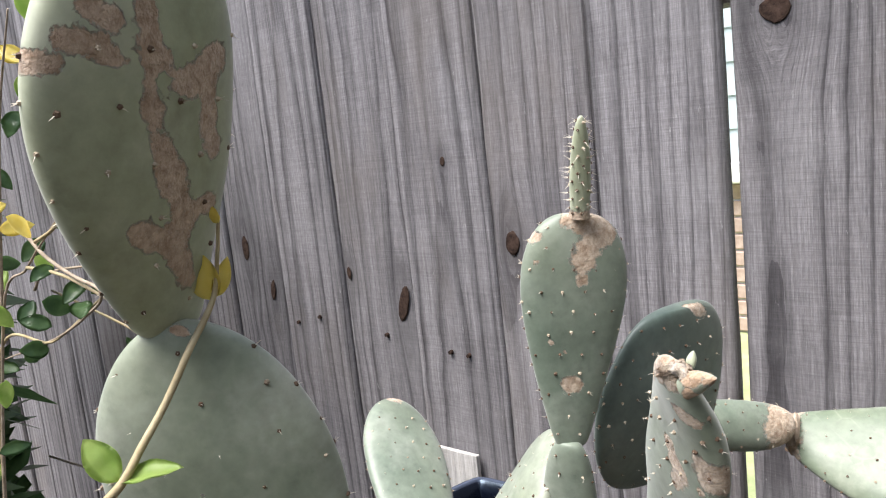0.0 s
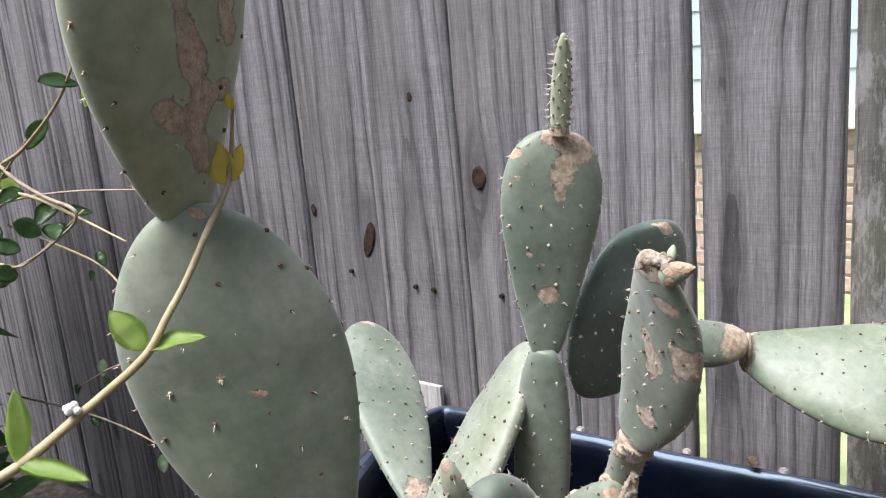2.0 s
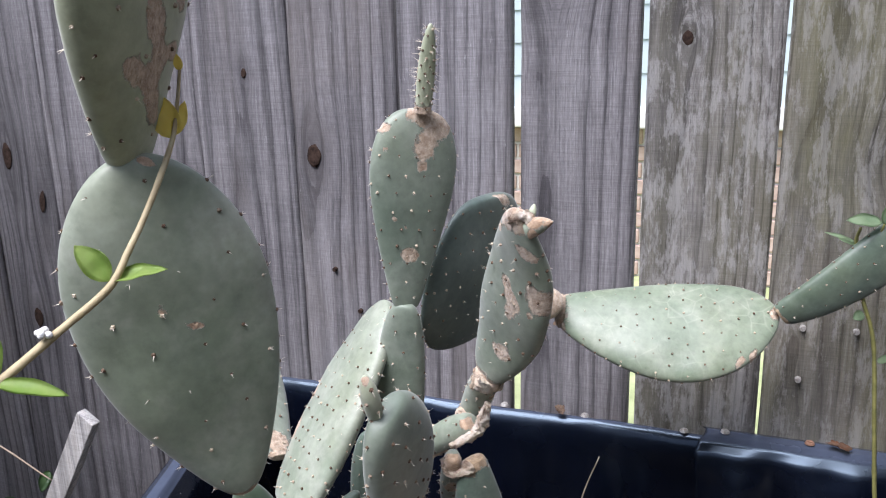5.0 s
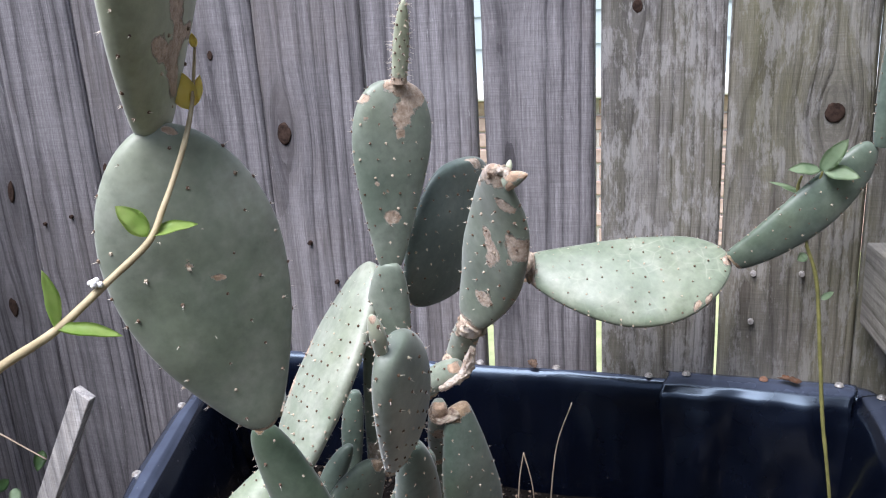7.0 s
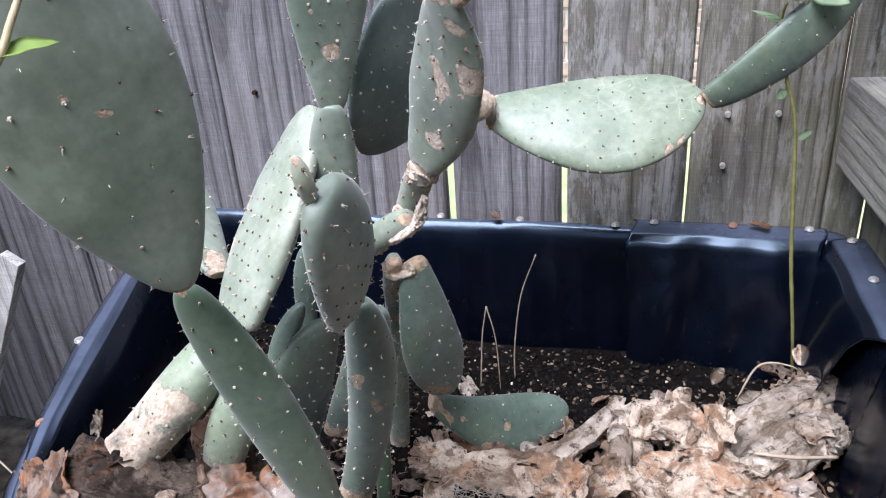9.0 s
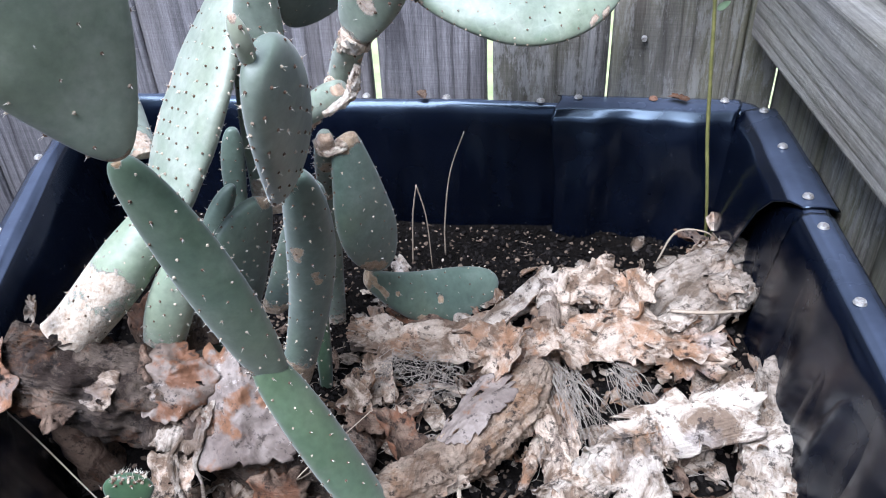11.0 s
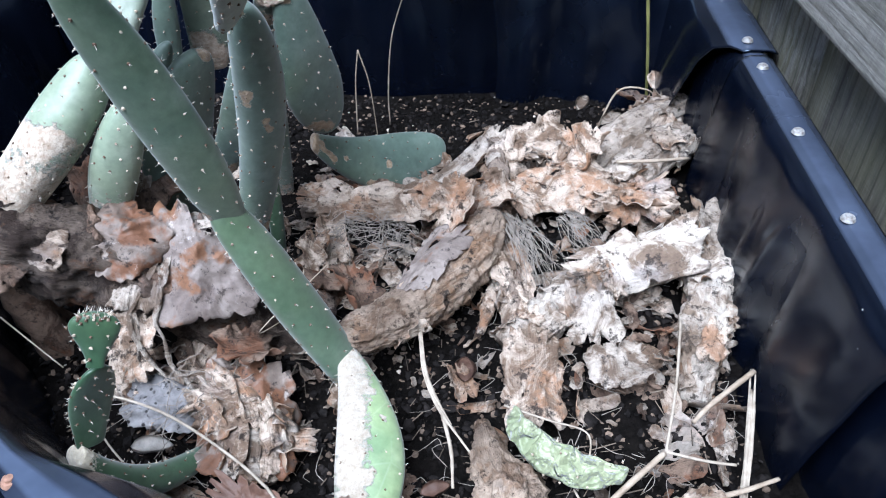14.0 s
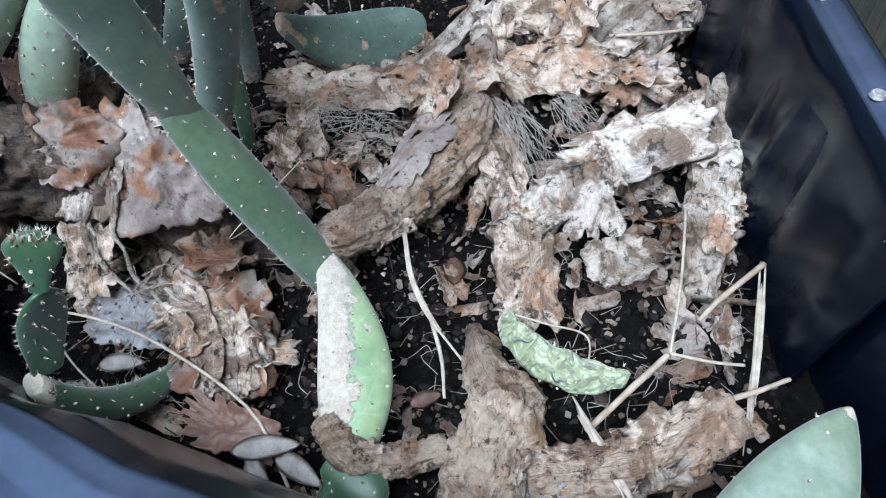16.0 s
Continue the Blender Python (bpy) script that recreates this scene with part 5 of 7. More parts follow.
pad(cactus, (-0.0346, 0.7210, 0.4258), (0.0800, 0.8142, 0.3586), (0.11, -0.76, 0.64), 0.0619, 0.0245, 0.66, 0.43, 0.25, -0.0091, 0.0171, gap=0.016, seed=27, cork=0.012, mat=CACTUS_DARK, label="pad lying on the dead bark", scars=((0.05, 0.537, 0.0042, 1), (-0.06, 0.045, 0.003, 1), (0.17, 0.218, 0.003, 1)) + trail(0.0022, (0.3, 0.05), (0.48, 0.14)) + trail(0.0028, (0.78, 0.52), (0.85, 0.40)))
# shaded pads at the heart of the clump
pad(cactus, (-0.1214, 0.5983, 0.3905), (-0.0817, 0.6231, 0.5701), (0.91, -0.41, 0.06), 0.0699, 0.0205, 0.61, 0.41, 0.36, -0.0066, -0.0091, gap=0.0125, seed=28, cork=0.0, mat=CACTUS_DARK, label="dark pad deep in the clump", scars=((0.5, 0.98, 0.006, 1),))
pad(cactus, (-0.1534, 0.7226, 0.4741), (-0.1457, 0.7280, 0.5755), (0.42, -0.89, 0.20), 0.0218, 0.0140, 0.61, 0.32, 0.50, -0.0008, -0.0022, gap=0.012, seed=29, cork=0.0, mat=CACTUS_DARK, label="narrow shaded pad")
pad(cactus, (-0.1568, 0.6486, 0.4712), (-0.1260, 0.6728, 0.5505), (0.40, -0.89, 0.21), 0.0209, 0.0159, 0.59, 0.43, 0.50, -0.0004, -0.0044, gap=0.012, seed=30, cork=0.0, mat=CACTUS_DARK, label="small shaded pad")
pad(cactus, (-0.1515, 0.5520, 0.4560), (-0.1046, 0.5576, 0.5660), (0.43, -0.86, 0.28), 0.0345, 0.0265, 0.54, 0.35, 0.85, 0.0065, -0.0042, gap=0.0115, seed=31, cork=0.075, label="bluish stem segment with a barky foot", name="stem_segment", mat=CACTUS_SHEATH)
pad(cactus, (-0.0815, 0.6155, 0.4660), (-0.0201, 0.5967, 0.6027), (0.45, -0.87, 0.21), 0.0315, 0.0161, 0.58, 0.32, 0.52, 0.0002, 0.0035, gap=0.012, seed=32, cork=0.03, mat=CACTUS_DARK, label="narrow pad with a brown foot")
pad(cactus, (-0.058, 0.640, 0.345), (-0.049, 0.640, 0.475), (0.45, -0.86, 0.2), 0.014, 0.010, 0.5, 0.3, 0.7, gap=0.012, seed=33, cork=0.02, mat=CACTUS_DEEP, label="thin young shoot", name="stem_segment")

# the old trunk that lies along the bed
trunk = thing("fallen_log", (-0.15, 0.52, SOIL_Z), "fallen cactus trunk with orange-flaked grey bark", "dead trunk")
TRUNK = [(-0.232, 0.489, 0.503), (-0.19, 0.500, 0.482), (-0.14, 0.518, 0.447), (-0.07, 0.535, 0.395), (0.0, 0.55, 0.35)]
part("log", tube(bmesh.new(), TRUNK, [0.027, 0.032, 0.035, 0.033, 0.03], 60, 90, 0.24, 42, 1.0, 2), BARK_TRUNK, trunk, "crusty grey and rusty bark")
rr = random.Random(3)
for mat_, cnt, lo_, hi_, label_ in ((BARK_TRUNK, 5, -0.9, 0.6, "torn grey bark"), (BARK_BROWN, 5, -0.2, 1.1, "rusty peeling bark")):
    bm = bmesh.new()
    wraps(bm, TRUNK[:4], [0.030, 0.034, 0.035, 0.033], cnt, rr, lo_, hi_, 0.38, 1.0, 0.05)
    part("torn_bark", bm, mat_, trunk, label_, kind="stuff")
bm = tube(bmesh.new(), [(-0.218, 0.500, 0.49), (-0.212, 0.500, 0.44), (-0.200, 0.51, 0.34)], [0.012, 0.013, 0.02], 16, 20, 0.4, 70, 1.0, 3)
part("root", bm, BARK_BROWN, trunk)

# ---------------------------------------------------------------- dead wood and bark on the soil
def flake(x, y, z, w, l, curl, yaw, tilt, roll, mat, seed, label, group="loose bark"):
    bm = bmesh.new()
    flake_mesh(bm, lay(x, y, z, yaw, tilt, roll), w, l, curl, seed, 88, 11)
    return single("bark_flake", bm, mat, label, "bark", group)


def log(name, pts, radii, mat, label, rough=0.25, freq=55, flat=1.0, seed=0.0, sides=30, n=46, shreds=10, core=None, big=1.0):
    """A dead stem: fibrous body with torn sheets of bark lifting off it."""
    ob = thing(name, pts[0], label, "branch")
    part("stem", tube(bmesh.new(), pts, [r * 0.95 for r in radii], sides + 10, n + 20, rough, freq, flat, seed), core or BARK_CORE, ob)
    rr = random.Random(int(seed * 31) + 5)
    for m_, c_ in ((mat, (2 * shreds + 2) // 3), (BARK if mat is BARK_WHITE else BARK_WHITE, shreds // 3)):
        if not c_:
            continue
        bm = bmesh.new()
        wraps(bm, pts, radii, c_, rr, -1.6, 1.6, big, flat)
        part("torn_bark", bm, m_, ob, "torn papery bark", kind="stuff")
    return ob


log("fallen_branch", [(0.022, 0.490, 0.406), (0.0467, 0.5067, 0.399), (0.0784, 0.5385, 0.391), (0.1092, 0.5734, 0.393), (0.1293, 0.6046, 0.401), (0.1390, 0.6400, 0.408)], [0.006, 0.017, 0.0215, 0.0225, 0.0215, 0.014], BARK, "tan dead stem lying across the soil, broken end upturned", 0.24, 120, 1.0, 1, 56, 84, 1, BARK_LOG, 0.4)
log("fallen_branch", [(0.205, 0.735, 0.372), (0.255, 0.790, 0.378), (0.300, 0.835, 0.385), (0.335, 0.872, 0.380)], [0.020, 0.025, 0.027, 0.024], BARK_WHITE, "thick bleached fibrous stump end", 0.24, 24, 0.85, 2, 46, 60, 7, BARK_STUMP, 0.7)
log("fallen_branch", [(0.240, 0.715, 0.378), (0.275, 0.752, 0.384), (0.305, 0.785, 0.388), (0.328, 0.812, 0.382)], [0.018, 0.024, 0.025, 0.021], BARK_WHITE, "thick bleached fibrous stump end", 0.24, 24, 0.85, 15, 46, 60, 7, BARK_STUMP, 0.7)
log("fallen_branch", [(-0.045, 0.690, 0.368), (0.03, 0.688, 0.372), (0.10, 0.695, 0.378), (0.17, 0.703, 0.382), (0.255, 0.712, 0.378), (0.31, 0.735, 0.37)], [0.010, 0.013, 0.015, 0.017, 0.017, 0.010], BARK, "flattened strip of papery dead stem", 0.45, 60, 0.7, 3, 26, 60, 34)
log("fallen_branch", [(0.160, 0.522, 0.372), (0.204, 0.566, 0.380), (0.245, 0.598, 0.386), (0.318, 0.625, 0.390)], [0.016, 0.021, 0.022, 0.015], BARK, "bleached dead stem with curled bark", 0.30, 60, 0.85, 4, shreds=9, core=BARK_STUMP, big=0.7)
log("fallen_branch", [(0.318, 0.690, 0.372), (0.326, 0.640, 0.378), (0.324, 0.590, 0.374), (0.312, 0.545, 0.368), (0.300, 0.490, 0.360)], [0.012, 0.020, 0.022, 0.020, 0.010], BARK_WHITE, "pale crumbling stem along the liner", 0.38, 60, 0.8, 5, shreds=16, core=BARK_STUMP, big=0.7)
log("fallen_branch", [(0.136, 0.700, 0.392), (0.150, 0.630, 0.388), (0.165, 0.570, 0.380), (0.178, 0.480, 0.366)], [0.014, 0.013, 0.015, 0.010], BARK, "flat rusty dead stem", 0.35, 60, 0.7, 6, shreds=12)
log("fallen_branch", [(0.143, 0.456, 0.362), (0.147, 0.436, 0.370), (0.154, 0.412, 0.373), (0.164, 0.390, 0.372), (0.158, 0.362, 0.374), (0.149, 0.330, 0.376), (0.141, 0.300, 0.376)], [0.006, 0.010, 0.018, 0.027, 0.026, 0.021, 0.021], BARK, "thick tan dead stem, cracked lengthwise", 0.34, 60, 0.9, 7, 56, 80, 1, BARK_LOG, 0.5)
log("fallen_branch", [(0.056, 0.372, 0.386), (0.064, 0.360, 0.384), (0.078, 0.352, 0.378), (0.10, 0.354, 0.374), (0.130, 0.362, 0.372)], [0.008, 0.010, 0.011, 0.010, 0.009], BARK, "short hooked root, tan and pitted", 0.45, 110, 1.0, 8, 30, 50, 3, BARK_LOG, 0.6)
log("fallen_branch", [(0.178, 0.345, 0.372), (0.225, 0.352, 0.375), (0.268, 0.370, 0.378), (0.298, 0.392, 0.382)], [0.015, 0.019, 0.020, 0.018], BARK, "knotted dead root with rusty patches", 0.34, 70, 0.85, 9, 40, 60, 4, BARK_LOG, 0.7)
log("fallen_branch", [(0.132, 0.800, 0.392), (0.136, 0.77, 0.398), (0.142, 0.73, 0.398), (0.146, 0.68, 0.392)], [0.007, 0.008, 0.010, 0.013], BARK, "short tan stub on the bark heap", 0.25, 90, 1.0, 10, 20, 40, 4)
log("fallen_branch", [(-0.075, 0.475, 0.362), (-0.045, 0.455, 0.375), (-0.020, 0.425, 0.372), (-0.010, 0.395, 0.358)], [0.016, 0.026, 0.024, 0.012], BARK, "crumpled lump of dead pad", 0.45, 50, 0.7, 11, 30, 40, 16)
log("fallen_branch", [(-0.130, 0.475, 0.362), (-0.105, 0.46, 0.368), (-0.085, 0.445, 0.362)], [0.014, 0.020, 0.012], BARK_WHITE, "dried grey pad remnant", 0.5, 60, 0.7, 12, 26, 30, 12)

# large curls heaped under the stem, one by one
TAN, PALE, RUSTY = "curled flake of tan papery bark", "bleached curl of bark with ragged edges", "rusty brown scrap of bark"
flake(-0.120, 0.570, 0.480, 0.035, 0.080, -1.4, -0.6, 0.1, 0.4, BARK_BROWN, 1.0, RUSTY)
flake(-0.030, 0.480, 0.400, 0.050, 0.050, 0.7, 2.2, 0.5, 0.2, BARK_BROWN, 4.4, RUSTY)
flake(-0.170, 0.555, 0.455, 0.030, 0.060, 1.2, 0.2, 0.5, 0.8, BARK_BROWN, 7.8, RUSTY)
flake(0.155, 0.660, 0.415, 0.035, 0.050, 1.3, 0.9, 0.3, 0.6, BARK, 9.5, TAN)
flake(0.120, 0.640, 0.418, 0.040, 0.045, -1.2, -0.4, 0.5, 0.2, BARK_BROWN, 11.2, RUSTY)
flake(0.200, 0.745, 0.398, 0.045, 0.060, 0.9, 1.2, 0.2, 0.2, BARK_WHITE, 12.9, PALE)
flake(0.235, 0.720, 0.405, 0.050, 0.060, -0.9, 0.6, 0.2, 0.2, BARK, 14.6, TAN)
flake(0.275, 0.690, 0.392, 0.045, 0.060, 0.9, 2.0, 0.3, 0.1, BARK, 16.3, TAN)
flake(0.085, 0.740, 0.368, 0.026, 0.110, 0.8, -0.9, 0.06, 0.2, BARK, 18.0, TAN)
flake(0.020, 0.725, 0.366, 0.035, 0.080, 0.7, 1.3, 0.1, 0.1, BARK_BROWN, 19.7, RUSTY)
flake(0.030, 0.565, 0.385, 0.040, 0.050, 1.2, 0.8, 0.4, 0.3, BARK_BROWN, 21.4, RUSTY)
flake(0.000, 0.585, 0.385, 0.040, 0.040, -1.2, 2.0, 0.3, 0.4, BARK_BROWN, 23.1, RUSTY)
flake(-0.015, 0.610, 0.380, 0.035, 0.045, 1.0, 0.1, 0.3, 0.2, BARK, 24.8, TAN)
flake(0.330, 0.660, 0.395, 0.035, 0.060, 0.8, 0.1, 0.2, 0.4, BARK_WHITE, 29.9, PALE)
flake(0.160, 0.590, 0.390, 0.035, 0.060, 0.6, 0.3, 0.2, 0.1, BARK, 33.3, TAN)
flake(0.085, 0.400, 0.366, 0.025, 0.030, 0.5, 1.2, 0.2, 0.1, BARK_BROWN, 35.0, RUSTY)
flake(0.125, 0.490, 0.368, 0.022, 0.030, 0.5, 0.5, 0.3, 0.2, BARK, 36.7, TAN)
flake(0.325, 0.915, 0.385, 0.040, 0.050, 0.8, 0.4, 0.3, 0.1, BARK, 38.4, TAN)
flake(0.290, 0.900, 0.375, 0.035, 0.040, 0.6, 1.9, 0.3, 0.2, BARK_BROWN, 40.1, RUSTY)
flake(-0.005, 0.640, 0.372, 0.030, 0.060, 0.8, 0.4, 0.2, 0.2, BARK, 41.8, TAN)

def broad(at, out, along, w, l, curl, crumple, mat, label, seed):
    """A broad sheet: centre, outward way, long axis, width, length, curl, crumple."""
    bm = bmesh.new()
    flake_mesh(bm, facing(at, out, along), w, l, curl, seed, 110, 14, 0.0008, 0.32, crumple)
    return single("bark_flake", bm, mat, label, "bark", "loose bark")


broad((-0.228, 0.468, 0.508), (0.02, -0.80, 0.60), (0.3, -0.5, -0.8), 0.044, 0.050, 0.55, 0.5, BARK_RUST, "curled tan bark at the broken end of the trunk, rusty inside", 0.7)
broad((-0.186, 0.468, 0.488), (0.3, -0.8, 0.55), (0.3, 0.1, -1), 0.030, 0.036, -0.8, 0.8, BARK_BROWN, "rusty sheet of bark on the fallen trunk", 3.0)
broad((-0.170, 0.482, 0.490), (0.3, -0.65, 0.7), (0.9, 0.2, -0.4), 0.034, 0.044, -0.7, 1.0, BARK, "grey and tan sheet of bark on the fallen trunk", 5.3)
broad((-0.196, 0.498, 0.548), (-0.3, -0.8, 0.3), (0.3, 0, 1), 0.012, 0.024, 1.2, 0.8, BARK_WHITE, "small curled grey flake of bark", 7.6)
broad((-0.092, 0.530, 0.474), (0.0, -0.4, 0.9), (1, 0.2, -0.1), 0.030, 0.060, -1.3, 1.3, BARK_WHITE, "bleached ragged sheet of bark hanging down", 14.5)

def drape(corners, bulge, crumple, mat, label, seed, ragged=0.22):
    """A torn sheet stretched between four corners, in order round it, bulged outward and crumpled."""
    a, b, c, d = [V(*p) for p in corners]
    out = (c - a).cross(d - b).normalized()
    out = out if out.z > 0 else -out

    def fn(x, y):
        u, v = x + 0.5, y + 0.5
        p = a.lerp(b, u).lerp(d.lerp(c, u), v)
        q = Vector((x * 4, y * 4, seed))
        h = bulge * (1 - 4 * x * x) * (1 - 2.4 * y * y) + crumple * (0.0045 * noise.noise(q * 0.7) + 0.0035 * (0.25 - abs(noise.noise(q * 1.3))) + 0.0014 * (0.25 - abs(noise.noise(q * 3.1))))
        return p + out * h, out

    bm = bmesh.new()
    torn(bm, fn, seed, 120, 16, 0.0008, ragged, 0.006 * crumple, 0.07)
    bmesh.ops.recalc_face_normals(bm, faces=bm.faces)
    return single("bark_flake", bm, mat, label, "bark", "loose bark")


drape([(-0.102, 0.478, 0.422), (-0.024, 0.506, 0.418), (-0.046, 0.546, 0.466), (-0.106, 0.550, 0.490)], 0.015, 1.5, SKIN, "smooth dried grey pad skin with rusty patches, tented over bark", 9.9)
drape([(-0.134, 0.480, 0.438), (-0.094, 0.484, 0.431), (-0.088, 0.532, 0.474), (-0.122, 0.512, 0.466)], 0.003, 1.0, BARK_WHITE, "bleached ragged sheet of bark hanging down", 12.2, 0.32)
drape([(-0.132, 0.452, 0.392), (-0.098, 0.450, 0.390), (-0.094, 0.484, 0.428), (-0.134, 0.484, 0.436)], 0.004, 1.0, BARK, "narrow tan strip of bark hanging down", 16.8, 0.35)
drape([(-0.168, 0.505, 0.484), (-0.120, 0.486, 0.452), (-0.080, 0.522, 0.468), (-0.124, 0.546, 0.492)], 0.012, 1.5, SKIN_RUST, "rusty sheet of dried skin arched over the trunk", 17.5, 0.18)
drape([(-0.054, 0.396, 0.362), (0.020, 0.402, 0.356), (-0.002, 0.480, 0.384), (-0.066, 0.474, 0.390)], 0.014, 1.8, SKIN_RUST, "crumpled sheet of dead pad skin, tan, grey and rusty", 19.1, 0.35)
drape([(-0.120, 0.430, 0.368), (-0.066, 0.428, 0.363), (-0.065, 0.460, 0.378), (-0.121, 0.466, 0.386)], 0.010, 1.2, SKIN_GREY, "grey dried pad skin dotted with dark pits", 21.4)
broad((-0.004, 0.368, 0.374), (0.0, -0.25, 0.95), (1, -0.35, 0), 0.034, 0.066, 0.35, 1.3, LEAF_BROWN, "purplish-brown dead leaf, torn and curled", 88.1)
broad((0.000, 0.425, 0.372), (0.3, -0.3, 0.9), (1, 0.2, -0.1), 0.024, 0.055, 1.2, 1.2, BARK, "curled rim of dead pad skin", 23.7)
broad((0.262, 0.594, 0.410), (0.12, -0.50, 0.85), (0.90, 0.44, 0.02), 0.052, 0.118, -0.9, 0.6, BARK_WHITE, "broad bleached sheet of bark curled over a stem", 26.0)
broad((0.222, 0.548, 0.396), (0.0, -0.5, 0.85), (0.3, -0.9, -0.3), 0.046, 0.055, -0.4, 0.9, BARK_WHITE, "bleached flap of bark with a torn edge", 28.3)
broad((0.243, 0.510, 0.374), (0.05, -0.25, 0.95), (1, 0.3, 0), 0.036, 0.046, 0.25, 0.8, BARK_WHITE, "small white flake of bark lying flat", 30.6)
broad((0.180, 0.492, 0.380), (0.1, -0.25, 0.95), (0.1, -1, -0.1), 0.048, 0.080, -0.4, 1.1, BARK, "flat sheet of rusty tan bark", 32.9)
broad((0.112, 0.630, 0.428), (-0.55, -0.60, 0.55), (0.45, 0.55, 0.7), 0.046, 0.052, 1.1, 1.1, BARK, "torn upturned end of a dead stem, rusty inside", 35.2)
broad((0.132, 0.650, 0.424), (0.2, -0.7, 0.6), (0.8, 0.3, 0.3), 0.036, 0.050, 0.9, 1.2, BARK, "torn upturned end of a dead stem, rusty inside", 37.5)
broad((0.112, 0.748, 0.388), (-0.2, -0.45, 0.85), (0.70, 0.60, 0.2), 0.024, 0.105, 0.9, 0.8, BARK_WHITE, "long pale strip of bark, curled lengthwise", 39.8)
broad((0.000, 0.686, 0.386), (0.0, -0.35, 0.93), (1, 0, 0), 0.040, 0.090, -0.5, 1.0, BARK, "papery sheet of tan bark with a torn overhanging edge", 42.1)
broad((0.070, 0.684, 0.389), (0.0, -0.35, 0.93), (1, 0.1, 0), 0.040, 0.085, -0.6, 1.1, BARK, "papery sheet of tan bark with a torn overhanging edge", 44.4)
broad((0.205, 0.700, 0.400), (0.0, -0.30, 0.93), (1, 0.05, 0), 0.050, 0.090, -0.6, 1.3, BARK, "papery sheet of tan bark with a torn overhanging edge", 46.7)
broad((0.268, 0.686, 0.400), (0.1, -0.40, 0.90), (1, 0.3, 0), 0.050, 0.070, -0.8, 1.2, BARK, "papery sheet of tan bark with a torn overhanging edge", 49.0)
broad((0.185, 0.762, 0.402), (0.0, -0.35, 0.9), (0.8, 0.3, 0.1), 0.055, 0.060, 0.7, 1.7, BARK, "crumpled pinkish-tan sheet of bark", 51.3)
broad((0.222, 0.748, 0.408), (-0.3, -0.3, 0.9), (0.5, 0.8, 0.1), 0.050, 0.055, 0.9, 1.7, BARK, "crumpled pinkish-tan sheet of bark", 53.6)
broad((0.150, 0.735, 0.398), (0.3, -0.45, 0.85), (0.1, 1, 0.1), 0.045, 0.070, -0.8, 1.4, BARK, "crumpled pinkish-tan sheet of bark", 55.9)
broad((-0.158, 0.560, 0.470), (0.2, -0.75, 0.6), (0.5, -0.3, -0.9), 0.040, 0.070, -0.8, 1.0, BARK_BROWN, "rusty sheet of bark below the stems", 62.8)
broad((-0.130, 0.555, 0.470), (0.1, -0.75, 0.6), (0.2, -0.3, -0.9), 0.035, 0.060, -0.9, 1.0, BARK_WHITE, "pale sheet of bark below the stems", 65.1)
broad((0.262, 0.368, 0.388), (0.1, -0.4, 0.9), (1, 0.4, 0), 0.038, 0.060, -0.8, 1.2, BARK, "torn rusty bark over a dead root", 67.4)

# countless small scraps, chips and fibres
drape([(0.064, 0.540, 0.404), (0.094, 0.540, 0.413), (0.134, 0.606, 0.427), (0.090, 0.612, 0.412)], 0.006, 0.6, SKIN, "smooth grey skin peeling from the dead stem", 63.5)
rr = random.Random(21)
for name, mat, count, lo, hi, label in (("bark_scraps", BARK_WHITE, 260, 0.005, 0.024, "small bleached bark scraps"), ("bark_scraps", BARK, 270, 0.005, 0.026, "small tan bark scraps"), ("bark_scraps", BARK_BROWN, 210, 0.006, 0.022, "small brown bark scraps")):
    bm = bmesh.new()
    made = 0
    while made < count:
        x, y = rr.uniform(-0.15, 0.35), rr.uniform(0.30, 0.90)
        if not inside(x, y, 0.045):
            continue
        heap = (0.05 if y < 0.56 and x < 0.2 else 0.14) + 0.9 * math.exp(-((x - 0.25) ** 2 + (y - 0.70) ** 2) / 0.020) + 0.9 * math.exp(-((x - 0.31) ** 2 + (y - 0.56) ** 2) / 0.006) + 0.4 * math.exp(-((x + 0.06) ** 2 + (y - 0.48) ** 2) / 0.006) + 0.5 * math.exp(-((x - 0.03) ** 2 + (y - 0.60) ** 2) / 0.006)
        if y > 0.80 and x < 0.20:
            heap = 0.03
        if rr.random() > heap:
            continue
        s = lo + (hi - lo) * rr.random() ** 1.7
        z = soil_z(x, y) + rr.uniform(0.002, 0.008) + 0.022 * max(0, heap - 0.5) * rr.random()
        flake_mesh(bm, lay(x, y, z, rr.uniform(0, 6.3), rr.uniform(-0.8, 0.8), rr.uniform(-0.8, 0.8)), s * 0.8, s * rr.uniform(1.0, 2.2), rr.uniform(-1.2, 1.2), rr.uniform(0, 500), 20, 3, 0.0005, 0.28)
        made += 1
    single(name, bm, mat, label + " strewn over the soil", "bark scraps", kind="stuff")


ico = bmesh.new()
bmesh.ops.create_icosphere(ico, subdivisions=1, radius=1.0)
ICO = [v.co.copy() for v in ico.verts], [tuple(v.index for v in f.verts) for f in ico.faces]


